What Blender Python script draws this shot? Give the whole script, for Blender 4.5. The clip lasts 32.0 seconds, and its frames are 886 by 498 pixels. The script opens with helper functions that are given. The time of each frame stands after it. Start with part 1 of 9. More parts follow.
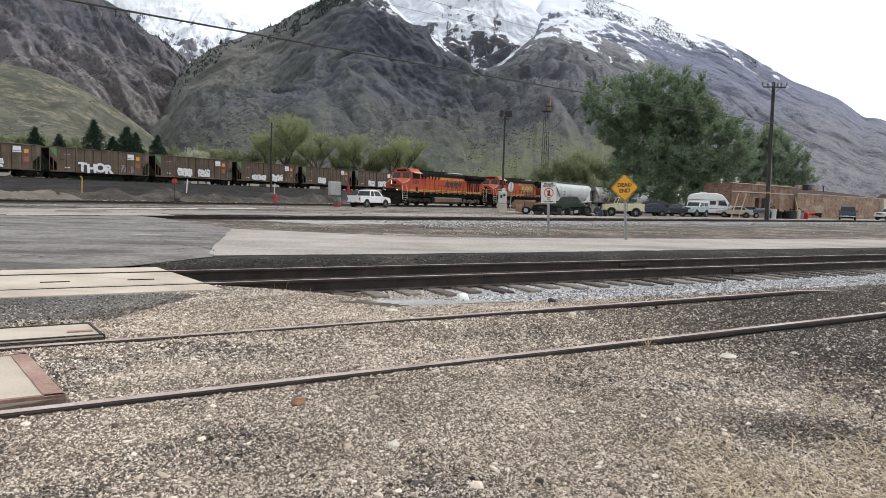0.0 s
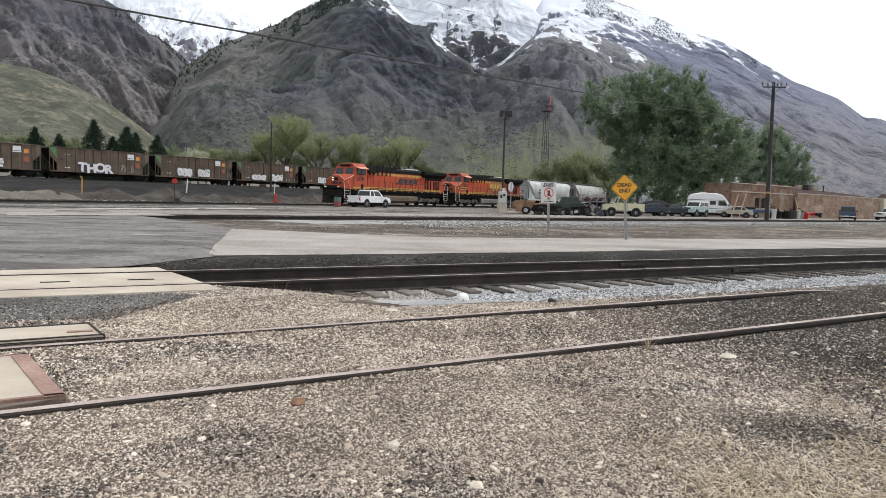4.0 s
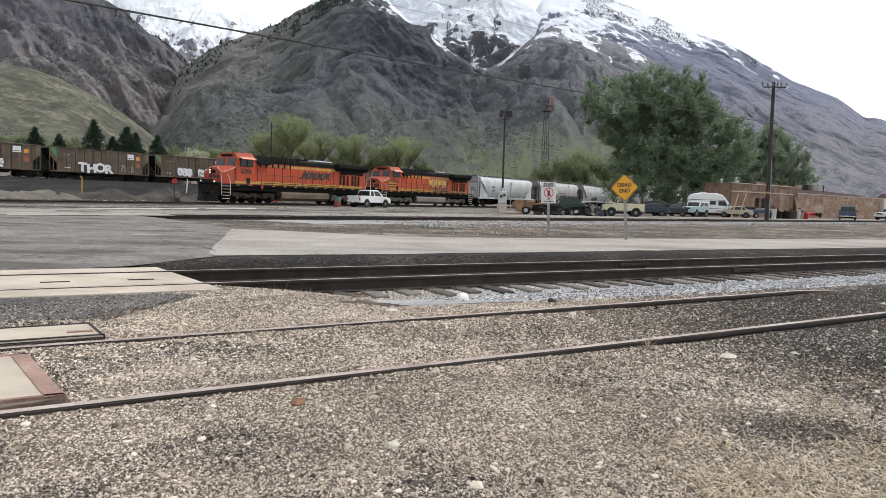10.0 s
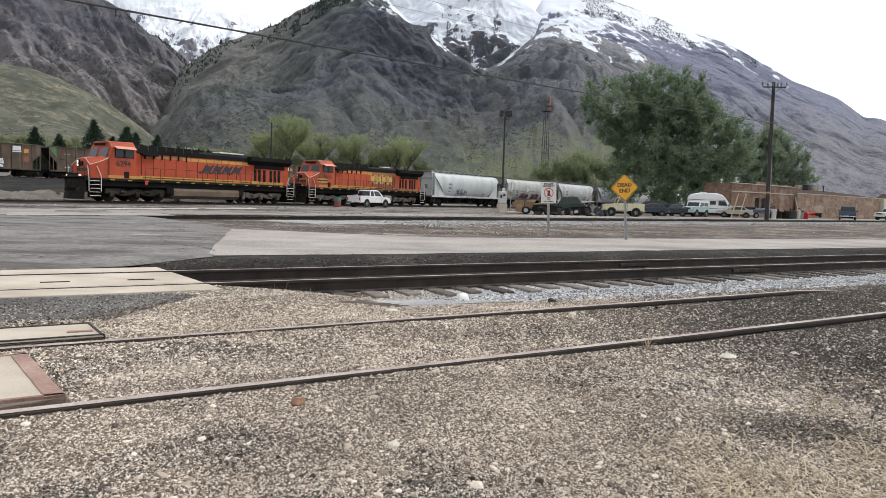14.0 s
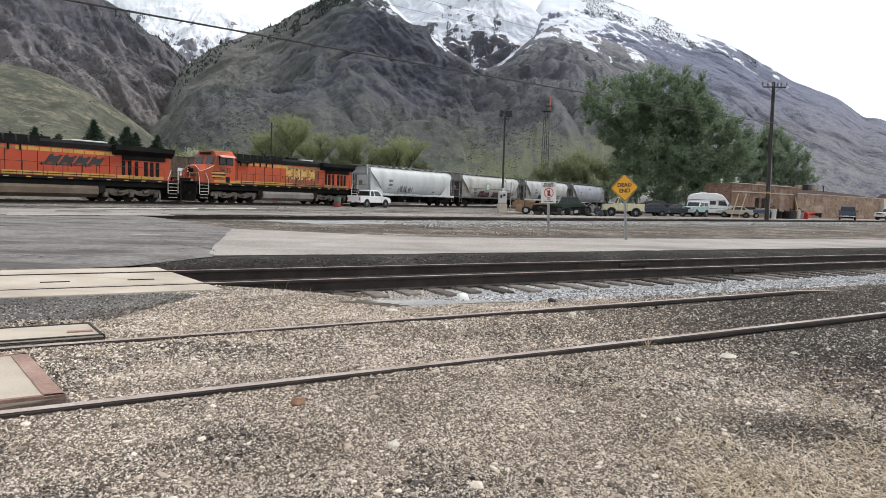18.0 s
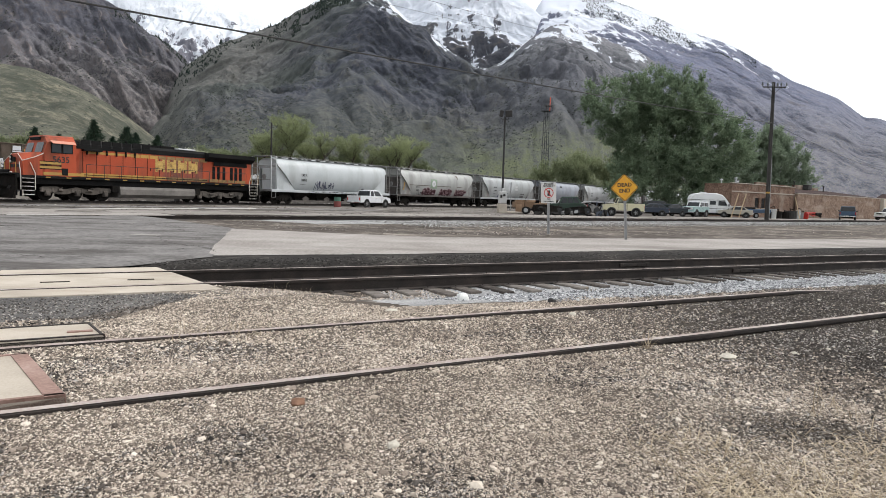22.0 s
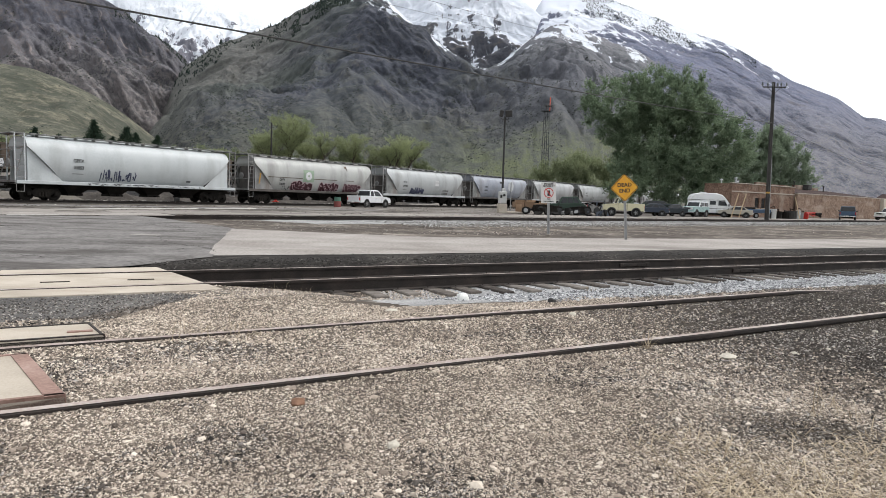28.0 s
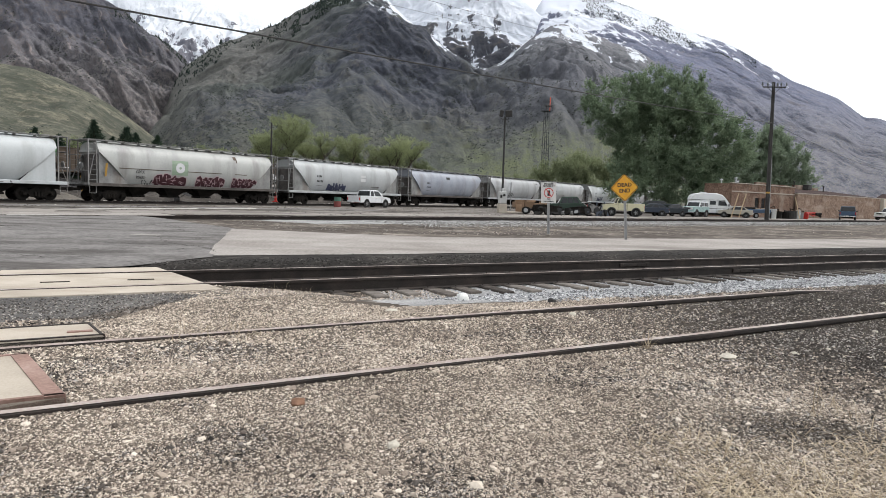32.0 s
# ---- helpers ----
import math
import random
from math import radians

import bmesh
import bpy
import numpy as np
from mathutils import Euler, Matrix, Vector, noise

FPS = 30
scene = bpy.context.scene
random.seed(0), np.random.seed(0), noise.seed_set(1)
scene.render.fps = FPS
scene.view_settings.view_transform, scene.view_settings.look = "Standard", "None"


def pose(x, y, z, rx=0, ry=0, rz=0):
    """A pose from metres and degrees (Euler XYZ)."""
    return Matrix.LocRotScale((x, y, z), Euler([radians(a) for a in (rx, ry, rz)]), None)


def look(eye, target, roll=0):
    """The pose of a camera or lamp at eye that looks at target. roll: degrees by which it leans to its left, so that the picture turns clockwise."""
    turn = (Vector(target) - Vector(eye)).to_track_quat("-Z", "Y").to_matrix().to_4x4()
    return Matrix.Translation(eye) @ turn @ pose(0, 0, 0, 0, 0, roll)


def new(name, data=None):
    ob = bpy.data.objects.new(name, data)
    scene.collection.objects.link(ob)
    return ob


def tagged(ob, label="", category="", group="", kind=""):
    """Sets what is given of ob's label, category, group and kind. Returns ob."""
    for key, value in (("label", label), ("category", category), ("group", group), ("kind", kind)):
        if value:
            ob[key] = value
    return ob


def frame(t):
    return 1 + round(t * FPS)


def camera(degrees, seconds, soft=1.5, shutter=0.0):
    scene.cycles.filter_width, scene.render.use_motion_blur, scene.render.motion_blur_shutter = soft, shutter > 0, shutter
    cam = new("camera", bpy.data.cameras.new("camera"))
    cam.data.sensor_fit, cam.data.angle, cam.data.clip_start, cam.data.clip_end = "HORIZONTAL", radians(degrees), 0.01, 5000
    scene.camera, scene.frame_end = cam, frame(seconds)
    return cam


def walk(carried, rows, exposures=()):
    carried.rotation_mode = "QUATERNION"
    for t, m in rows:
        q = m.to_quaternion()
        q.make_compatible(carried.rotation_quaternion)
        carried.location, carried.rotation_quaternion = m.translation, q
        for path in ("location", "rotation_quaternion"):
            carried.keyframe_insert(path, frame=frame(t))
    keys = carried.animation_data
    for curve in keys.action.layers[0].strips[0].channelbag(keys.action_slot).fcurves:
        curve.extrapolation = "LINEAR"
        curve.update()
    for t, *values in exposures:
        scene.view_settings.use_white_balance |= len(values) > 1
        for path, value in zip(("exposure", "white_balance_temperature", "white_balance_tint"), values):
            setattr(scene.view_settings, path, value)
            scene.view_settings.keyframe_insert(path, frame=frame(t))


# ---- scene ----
# ---- camera ----
cam = camera(69.0, 32.0, soft=0.75)
EYE = pose(0, 0, 1.134, 90 - 4.566, 0, 0) @ pose(0, 0, 0, 0, 0, 1.872)
walk(cam, [(0.0, EYE), (32.0, EYE)])

# ---- world and sun: a bright white overcast ----
world = bpy.data.worlds.new("overcast")
scene.world = world
world.use_nodes = True
wn, wl = world.node_tree.nodes, world.node_tree.links
wn.clear()
sky = wn.new("ShaderNodeTexSky")
sky.sky_type, sky.sun_disc = "NISHITA", False
sky.sun_elevation, sky.sun_rotation = radians(51), radians(72)
sky.dust_density, sky.air_density = 4.0, 1.0
dull = wn.new("ShaderNodeHueSaturation")
dull.inputs["Saturation"].default_value = 0.12
cloud = wn.new("ShaderNodeBackground")
cloud.inputs["Color"].default_value = (0.93, 0.97, 1.02, 1)
cloud.inputs["Strength"].default_value = 0.98
clear = wn.new("ShaderNodeBackground")
clear.inputs["Strength"].default_value = 0.05
both, wout = wn.new("ShaderNodeAddShader"), wn.new("ShaderNodeOutputWorld")
wl.new(sky.outputs[0], dull.inputs["Color"])
wl.new(dull.outputs[0], clear.inputs["Color"])
wl.new(clear.outputs[0], both.inputs[0])
wl.new(cloud.outputs[0], both.inputs[1])
wl.new(both.outputs[0], wout.inputs["Surface"])
sun = new("sun", bpy.data.lights.new("sun", "SUN"))
sun.data.energy, sun.data.angle, sun.data.color = 1.9, radians(10), (1.0, 0.97, 0.93)
sun.matrix_world = look((42, 56, 54), (0, 42, 0))
scene.view_settings.exposure = 0.0


# ---- mesh and material helpers ----
class Solid:
    """Collects the faces of one mesh."""

    def __init__(self):
        self.v, self.f = [], []

    def add(self, verts, faces):
        n = len(self.v)
        self.v.extend(tuple(p) for p in verts)
        self.f.extend(tuple(i + n for i in q) for q in faces)
        return self

    def box(self, c, s, b=0.0, rz=0.0):
        """A box about c of size s, its edges chamfered by b."""
        hx, hy, hz = s[0] / 2, s[1] / 2, s[2] / 2
        if b <= 0:
            vs = [(x, y, z) for z in (-hz, hz) for y in (-hy, hy) for x in (-hx, hx)]
            fs = [(0, 2, 3, 1), (4, 5, 7, 6), (0, 1, 5, 4), (2, 6, 7, 3), (0, 4, 6, 2), (1, 3, 7, 5)]
        else:
            b = min(b, hx * 0.9, hy * 0.9, hz * 0.9)
            vs, key = [], {}
            for sx in (-1, 1):
                for sy in (-1, 1):
                    for sz in (-1, 1):
                        for ax in range(3):
                            q = [sx * (hx - b), sy * (hy - b), sz * (hz - b)]
                            q[ax] += (sx, sy, sz)[ax] * b
                            key[sx, sy, sz, ax] = len(vs)
                            vs.append(tuple(q))
            fs = []
            for ax in range(3):
                o1, o2 = (ax + 1) % 3, (ax + 2) % 3
                for sg in (-1, 1):
                    ring = []
                    for a, c2 in ((-1, -1), (1, -1), (1, 1), (-1, 1)):
                        k = [0, 0, 0]
                        k[ax], k[o1], k[o2] = sg, a, c2
                        ring.append(key[(*k, ax)])
                    fs.append(tuple(ring) if sg > 0 else tuple(reversed(ring)))
                for a in (-1, 1):
                    for c2 in (-1, 1):
                        k0, k1 = [0, 0, 0], [0, 0, 0]
                        k0[ax], k1[ax] = -1, 1
                        k0[o1] = k1[o1] = a
                        k0[o2] = k1[o2] = c2
                        q = (key[(*k0, o1)], key[(*k1, o1)], key[(*k1, o2)], key[(*k0, o2)])
                        fs.append(q if a * c2 > 0 else tuple(reversed(q)))
            for sx in (-1, 1):
                for sy in (-1, 1):
                    for sz in (-1, 1):
                        q = tuple(key[sx, sy, sz, ax] for ax in range(3))
                        fs.append(q if sx * sy * sz > 0 else tuple(reversed(q)))
        if rz:
            cs, sn = math.cos(rz), math.sin(rz)
            vs = [(x * cs - y * sn, x * sn + y * cs, z) for x, y, z in vs]
        return self.add([(x + c[0], y + c[1], z + c[2]) for x, y, z in vs], fs)

    def tube(self, p0, p1, r, n=8, r2=None, caps=True):
        p0, p1 = Vector(p0), Vector(p1)
        ax = (p1 - p0).normalized()
        side = ax.cross(Vector((0, 0, 1)) if abs(ax.z) < 0.9 else Vector((1, 0, 0))).normalized()
        up = side.cross(ax)
        r2 = r if r2 is None else r2
        vs = []
        for q, rr in ((p0, r), (p1, r2)):
            for i in range(n):
                a = 2 * math.pi * i / n
                vs.append(q + (side * math.cos(a) + up * math.sin(a)) * rr)
        fs = [(i, i + n, (i + 1) % n + n, (i + 1) % n) for i in range(n)]
        if caps:
            fs += [tuple(range(n)), tuple(reversed(range(n, 2 * n)))]
        return self.add(vs, fs)

    def pipe(self, pts, r, n=6):
        pts = [Vector(p) for p in pts]
        rings = []
        side = None
        for i, p in enumerate(pts):
            ax = (pts[min(i + 1, len(pts) - 1)] - pts[max(i - 1, 0)]).normalized()
            if side is None:
                side = ax.cross(Vector((0, 0, 1)) if abs(ax.z) < 0.9 else Vector((1, 0, 0)))
            side = (side - ax * side.dot(ax)).normalized()
            up = side.cross(ax)
            rings.append([p + (side * math.cos(2 * math.pi * k / n) + up * math.sin(2 * math.pi * k / n)) * r for k in range(n)])
        return self.loft(rings)

    def prism(self, prof, y0, y1, axis="y"):
        """The outline prof, of (x, z), from y0 to y1; axis x takes (y, z) from x0 to x1, axis z takes (x, y)."""
        n = len(prof)
        put = {"y": lambda a, b, c: (a, c, b), "x": lambda a, b, c: (c, a, b), "z": lambda a, b, c: (a, b, c)}[axis]
        vs = [put(a, b, y0) for a, b in prof] + [put(a, b, y1) for a, b in prof]
        fs = [(i, (i + 1) % n, (i + 1) % n + n, i + n) for i in range(n)]
        return self.add(vs, fs + [tuple(reversed(range(n))), tuple(range(n, 2 * n))])

    def loft(self, rings, close=True, caps=True):
        n, m = len(rings[0]), len(rings)
        vs = [p for ring in rings for p in ring]
        fs = []
        for j in range(m - 1):
            for i in range(n if close else n - 1):
                k = (i + 1) % n
                fs.append((j * n + i, j * n + k, (j + 1) * n + k, (j + 1) * n + i))
        if caps:
            fs += [tuple(reversed(range(n))), tuple(range((m - 1) * n, m * n))]
        return self.add(vs, fs)

    def ball(self, c, r, n=8, m=5, squash=1.0):
        rings = []
        for j in range(m + 1):
            a = math.pi * j / m
            rr = max(math.sin(a), 0.02)
            rings.append([(c[0] + r * rr * math.cos(2 * math.pi * i / n), c[1] + r * rr * math.sin(2 * math.pi * i / n),
                           c[2] - r * squash * math.cos(a)) for i in range(n)])
        return self.loft(rings)

    def mesh(self, name, material, smooth=False):
        me = bpy.data.meshes.new(name)
        me.from_pydata(self.v, [], self.f)
        bm = bmesh.new()
        bm.from_mesh(me)
        bmesh.ops.recalc_face_normals(bm, faces=bm.faces)
        bm.to_mesh(me)
        bm.free()
        if smooth:
            me.polygons.foreach_set("use_smooth", [True] * len(me.polygons))
            me.set_sharp_from_angle(angle=radians(38))
        me.materials.append(material)
        return me


def part(name, solid, material, parent=None, label="", smooth=False, at=None):
    """Links a solid, or a mesh, as one object under its thing."""
    me = solid.mesh(name, material, smooth) if isinstance(solid, Solid) else solid
    ob = new(name, me)
    if at is not None:
        ob.matrix_basis = at
    if parent is not None:
        ob.parent = parent
    return tagged(ob, label)


def thing(name, label, category, m=None, group="", kind=""):
    ob = new(name)
    ob.empty_display_size = 0.3
    ob.matrix_basis = m if m is not None else Matrix()
    return tagged(ob, label, category, group, kind)


def raw_mesh(name, verts, faces, material, smooth=False):
    """A mesh straight from arrays, for large sheets and heaps: faces all of one corner count."""
    verts, faces = np.asarray(verts, dtype=np.float32), np.asarray(faces, dtype=np.int32)
    me = bpy.data.meshes.new(name)
    me.vertices.add(len(verts))
    me.vertices.foreach_set("co", verts.ravel())
    k = faces.shape[1]
    me.loops.add(faces.size)
    me.loops.foreach_set("vertex_index", faces.ravel())
    me.polygons.add(len(faces))
    me.polygons.foreach_set("loop_start", np.arange(0, faces.size, k, dtype=np.int32))
    me.polygons.foreach_set("use_smooth", np.full(len(faces), smooth))
    me.update(calc_edges=True)
    me.validate()
    me.materials.append(material)
    return me


def grid_mesh(name, pts, material, smooth=True):
    """A sheet from an array of points, rows by columns by 3."""
    r, c = pts.shape[:2]
    i = np.arange((r - 1) * c).reshape(r - 1, c)[:, :-1].ravel()
    return raw_mesh(name, pts.reshape(-1, 3), np.stack([i, i + 1, i + c + 1, i + c], 1), material, smooth)


def mat(name, stops, scale=4.0, fine=40.0, rough=0.8, metal=0.0, bump=0.2, mix=0.35, spread=(0.35, 0.65), rand=0.0, island=0.0,
        stretch=(1, 1, 1), space="Object", coat=0.0, dist=0.02, streak=None, spec=0.5):
    """A material whose colour runs through stops by coarse noise, broken up by fine noise; rand and island vary it piece by piece."""
    m = bpy.data.materials.new(name)
    m.use_nodes = True
    n, l = m.node_tree.nodes, m.node_tree.links
    b = n["Principled BSDF"]
    b.inputs["Roughness"].default_value, b.inputs["Metallic"].default_value = rough, metal
    b.inputs["Specular IOR Level"].default_value = min(spec, 0.12) if rough >= 0.88 else spec
    b.inputs["Coat Weight"].default_value = coat
    tc, mp = n.new("ShaderNodeTexCoord"), n.new("ShaderNodeMapping")
    mp.inputs["Scale"].default_value = stretch
    l.new(tc.outputs[space], mp.inputs["Vector"])
    big, small = n.new("ShaderNodeTexNoise"), n.new("ShaderNodeTexNoise")
    for t, sc, de in ((big, scale, 6), (small, fine, 3)):
        t.inputs["Scale"].default_value, t.inputs["Detail"].default_value, t.inputs["Roughness"].default_value = sc, de, 0.6
        l.new(mp.outputs[0], t.inputs["Vector"])
    blend = n.new("ShaderNodeMix")
    blend.inputs[0].default_value = mix
    l.new(big.outputs[0], blend.inputs[2])
    l.new(small.outputs[0], blend.inputs[3])
    value = blend.outputs[0]
    for amount, node, socket in ((rand, "ShaderNodeObjectInfo", "Random"), (island, "ShaderNodeNewGeometry", "Random Per Island")):
        if amount:
            src, sub, mul = n.new(node), n.new("ShaderNodeMath"), n.new("ShaderNodeMath")
            sub.operation, mul.operation = "SUBTRACT", "MULTIPLY_ADD"
            sub.inputs[1].default_value, mul.inputs[1].default_value = 0.5, amount
            l.new(src.outputs[socket], sub.inputs[0])
            l.new(sub.outputs[0], mul.inputs[0])
            l.new(value, mul.inputs[2])
            value = mul.outputs[0]
    ramp = n.new("ShaderNodeValToRGB")
    e = ramp.color_ramp.elements
    k = len(stops)
    for i in range(k):
        pos = spread[0] + (spread[1] - spread[0]) * i / max(k - 1, 1)
        el = e[i] if i < 2 else e.new(pos)
        el.position, el.color = pos, (*stops[i], 1)
    if k == 1:
        e[1].color = (*stops[0], 1)
    l.new(value, ramp.inputs[0])
    colour = ramp.outputs[0]
    if streak:
        tone, amount, sx, lo, hi = streak
        sm, st, sr = n.new("ShaderNodeMapping"), n.new("ShaderNodeTexNoise"), n.new("ShaderNodeMapRange")
        sm.inputs["Scale"].default_value = sx
        l.new(tc.outputs[space], sm.inputs["Vector"])
        l.new(sm.outputs[0], st.inputs["Vector"])
        st.inputs["Scale"].default_value, st.inputs["Detail"].default_value = 1.0, 5
        sr.inputs["From Min"].default_value, sr.inputs["From Max"].default_value = lo, hi
        sr.inputs["To Max"].default_value = amount
        l.new(st.outputs[0], sr.inputs["Value"])
        mx = n.new("ShaderNodeMix")
        mx.data_type = "RGBA"
        mx.inputs[7].default_value = (*tone, 1)
        l.new(sr.outputs[0], mx.inputs[0])
        l.new(colour, mx.inputs[6])
        colour = mx.outputs[2]
    l.new(colour, b.inputs["Base Color"])
    if bump:
        bp = n.new("ShaderNodeBump")
        bp.inputs["Strength"].default_value, bp.inputs["Distance"].default_value = bump, dist
        l.new(value, bp.inputs["Height"])
        l.new(bp.outputs[0], b.inputs["Normal"])
    return m


def glow(name, colour, strength):
    m = bpy.data.materials.new(name)
    m.use_nodes = True
    b = m.node_tree.nodes["Principled BSDF"]
    b.inputs["Base Color"].default_value = (*colour, 1)
    b.inputs["Emission Color"].default_value, b.inputs["Emission Strength"].default_value = (*colour, 1), strength
    return m


def glass(name, tint, rough=0.05, spec=0.9):
    """Dark glazing with a dim interior behind it."""
    m = bpy.data.materials.new(name)
    m.use_nodes = True
    b = m.node_tree.nodes["Principled BSDF"]
    b.inputs["Base Color"].default_value, b.inputs["Roughness"].default_value = (*tint, 1), rough
    b.inputs["IOR"].default_value, b.inputs["Specular IOR Level"].default_value = 1.5, spec
    return m


def snoise(x, y, seed=0.0):
    """Smooth noise on arrays, about -1 to 1."""
    def one(u, v, s):
        iu, iv = np.floor(u), np.floor(v)
        fu, fv = u - iu, v - iv
        fu, fv = fu * fu * (3 - 2 * fu), fv * fv * (3 - 2 * fv)

        def h(a, b):
            q = np.sin(a * 127.1 + b * 311.7 + s * 74.7) * 43758.5453
            return (q - np.floor(q)) * 2 - 1
        return (h(iu, iv) * (1 - fu) + h(iu + 1, iv) * fu) * (1 - fv) + (h(iu, iv + 1) * (1 - fu) + h(iu + 1, iv + 1) * fu) * fv
    return one(np.asarray(x, dtype=float), np.asarray(y, dtype=float), seed)


def fbm(x, y, seed=0.0, octaves=5, gain=0.5):
    out, amp, f = 0.0, 1.0, 1.0
    for k in range(octaves):
        out = out + amp * snoise(x * f, y * f, seed + k * 3.1)
        amp, f = amp * gain, f * 2.03
    return out


# ---- materials ----
# GRAVEL is soil darkened to paint the contact shade between loose stones.
GRAVEL = mat("shaded_gravel_soil", [(0.042, 0.034, 0.028), (0.112, 0.092, 0.075), (0.22, 0.183, 0.148)], 0.7, 60, 0.95, bump=0.7, mix=0.5, spread=(0.3, 0.7), dist=0.03)
STONES = mat("gravel_stones", [(0.085, 0.071, 0.062), (0.285, 0.234, 0.191), (0.49, 0.412, 0.336), (0.73, 0.652, 0.563)], 0.8, 30, 0.9, bump=0.2, mix=0.3, island=0.68, spread=(0.2, 0.85))
BALLAST = mat("ballast_stone", [(0.11, 0.11, 0.115), (0.32, 0.323, 0.33), (0.62, 0.62, 0.62)], 0.9, 30, 0.9, bump=0.3, mix=0.3, island=0.7, spread=(0.2, 0.8))
YARDBALLAST = mat("dusty_ballast", [(0.08, 0.076, 0.072), (0.24, 0.232, 0.222), (0.5, 0.49, 0.475)], 0.6, 20, 0.92, bump=0.3, mix=0.3, island=0.75, spread=(0.2, 0.85))
BALLAST_BED = mat("ballast_bed", [(0.12, 0.117, 0.115), (0.31, 0.307, 0.305), (0.5, 0.49, 0.48)], 1.5, 35, 0.95, bump=0.9, mix=0.6, spread=(0.35, 0.65), dist=0.05)
OILDARK = mat("oil_soaked_soil", [(0.01, 0.0092, 0.0085), (0.03, 0.027, 0.0245), (0.11, 0.098, 0.086)], 0.5, 9, 0.95, bump=0.9, mix=0.5, spread=(0.33, 0.72), dist=0.04)
COALDUST = mat("coal_dust", [(0.008, 0.0078, 0.0076), (0.02, 0.019, 0.0185), (0.07, 0.064, 0.06)], 0.5, 6, 0.95, bump=0.8, mix=0.5, spread=(0.36, 0.72), dist=0.05)
OILY = mat("oily_soil", [(0.03, 0.028, 0.026), (0.09, 0.08, 0.07), (0.2, 0.18, 0.155)], 0.9, 45, 0.95, bump=0.8, mix=0.5, spread=(0.33, 0.7), dist=0.03)
DIRT = mat("yard_dirt", [(0.06, 0.052, 0.046), (0.165, 0.148, 0.132), (0.3, 0.278, 0.252)], 0.2, 1.6, 0.95, bump=0.6, mix=0.5, spread=(0.36, 0.64), dist=0.05,
           streak=((0.07, 0.06, 0.053), 0.75, (0.12, 0.6, 1), 0.5, 0.64))
ASPHALT = mat("old_asphalt", [(0.085, 0.078, 0.074), (0.175, 0.165, 0.158), (0.26, 0.245, 0.233)], 0.9, 9, 0.9, bump=0.5, mix=0.5, spread=(0.34, 0.66), dist=0.015,
              streak=((0.07, 0.062, 0.057), 0.85, (0.22, 0.8, 1), 0.5, 0.68))
ROADTOP = mat("pale_road", [(0.21, 0.188, 0.17), (0.315, 0.288, 0.265), (0.4, 0.372, 0.346)], 0.5, 14, 0.92, bump=0.35, mix=0.5, dist=0.012,
              streak=((0.15, 0.13, 0.117), 0.65, (0.15, 0.6, 1), 0.5, 0.72))
CONCRETE = mat("crossing_concrete", [(0.34, 0.295, 0.242), (0.44, 0.385, 0.32), (0.52, 0.465, 0.395)], 1.1, 70, 0.9, bump=0.25, mix=0.3, dist=0.006,
               streak=((0.27, 0.22, 0.17), 0.6, (0.5, 2.5, 1), 0.56, 0.75))
RAILTOP = mat("worn_rail", [(0.23, 0.178, 0.155), (0.35, 0.288, 0.26), (0.48, 0.425, 0.395)], 2.0, 50, 0.75, 0.0, bump=0.1, spec=0.2)
RUST = mat("rail_rust", [(0.012, 0.0095, 0.0085), (0.024, 0.0185, 0.0155), (0.048, 0.035, 0.029)], 3.0, 60, 0.85, 0.1, bump=0.25, dist=0.004)
TIEWOOD = mat("creosoted_wood", [(0.05, 0.043, 0.038), (0.12, 0.104, 0.092), (0.2, 0.18, 0.16)], 2.5, 30, 0.9, bump=0.5, stretch=(1, 6, 6), rand=0.3, dist=0.01)
STEEL = mat("galvanised_post", [(0.22, 0.22, 0.22), (0.32, 0.32, 0.32), (0.4, 0.4, 0.4)], 3, 60, 0.55, 0.6, bump=0.08)
IRON = mat("dark_iron", [(0.016, 0.015, 0.015), (0.03, 0.028, 0.027), (0.05, 0.046, 0.043)], 2, 40, 0.7, 0.2, bump=0.15)

def cinder_mix(m, tone):
    """Lets a mesh's own cinder attribute darken the soil towards tone."""
    n, l = m.node_tree.nodes, m.node_tree.links
    b = n["Principled BSDF"]
    src = b.inputs["Base Color"].links[0].from_socket
    at, mx = n.new("ShaderNodeAttribute"), n.new("ShaderNodeMix")
    at.attribute_name, mx.data_type = "cinder", "RGBA"
    mul = n.new("ShaderNodeMix")
    mul.data_type, mul.blend_type = "RGBA", "MULTIPLY"
    mul.inputs[0].default_value, mul.inputs[7].default_value = 1.0, (*tone, 1)
    l.new(src, mul.inputs[6])
    l.new(src, mx.inputs[6])
    l.new(mul.outputs[2], mx.inputs[7])
    l.new(at.outputs["Fac"], mx.inputs[0])
    l.new(mx.outputs[2], b.inputs["Base Color"])


cinder_mix(GRAVEL, (0.3, 0.29, 0.28))

# ---- plan: lines of the tracks, and the lie of the land ----
NEAR_K, MAIN_K, YARD_K = 0.572, 0.539, 0.80
WIRE_END = (-12.26, 16.0, 6.04)
TRAIN_O, TRAIN_D = Vector((-24.98, 53.24, 0)), Vector((0.5625, 0.8268, 0))
COAL_O, COAL_D = Vector((-57.83, 92.42, 0)), Vector((0.5547, 0.8321, 0))


def smooth(a, b, v):
    t = np.clip((v - a) / (b - a), 0, 1)
    return t * t * (3 - 2 * t)


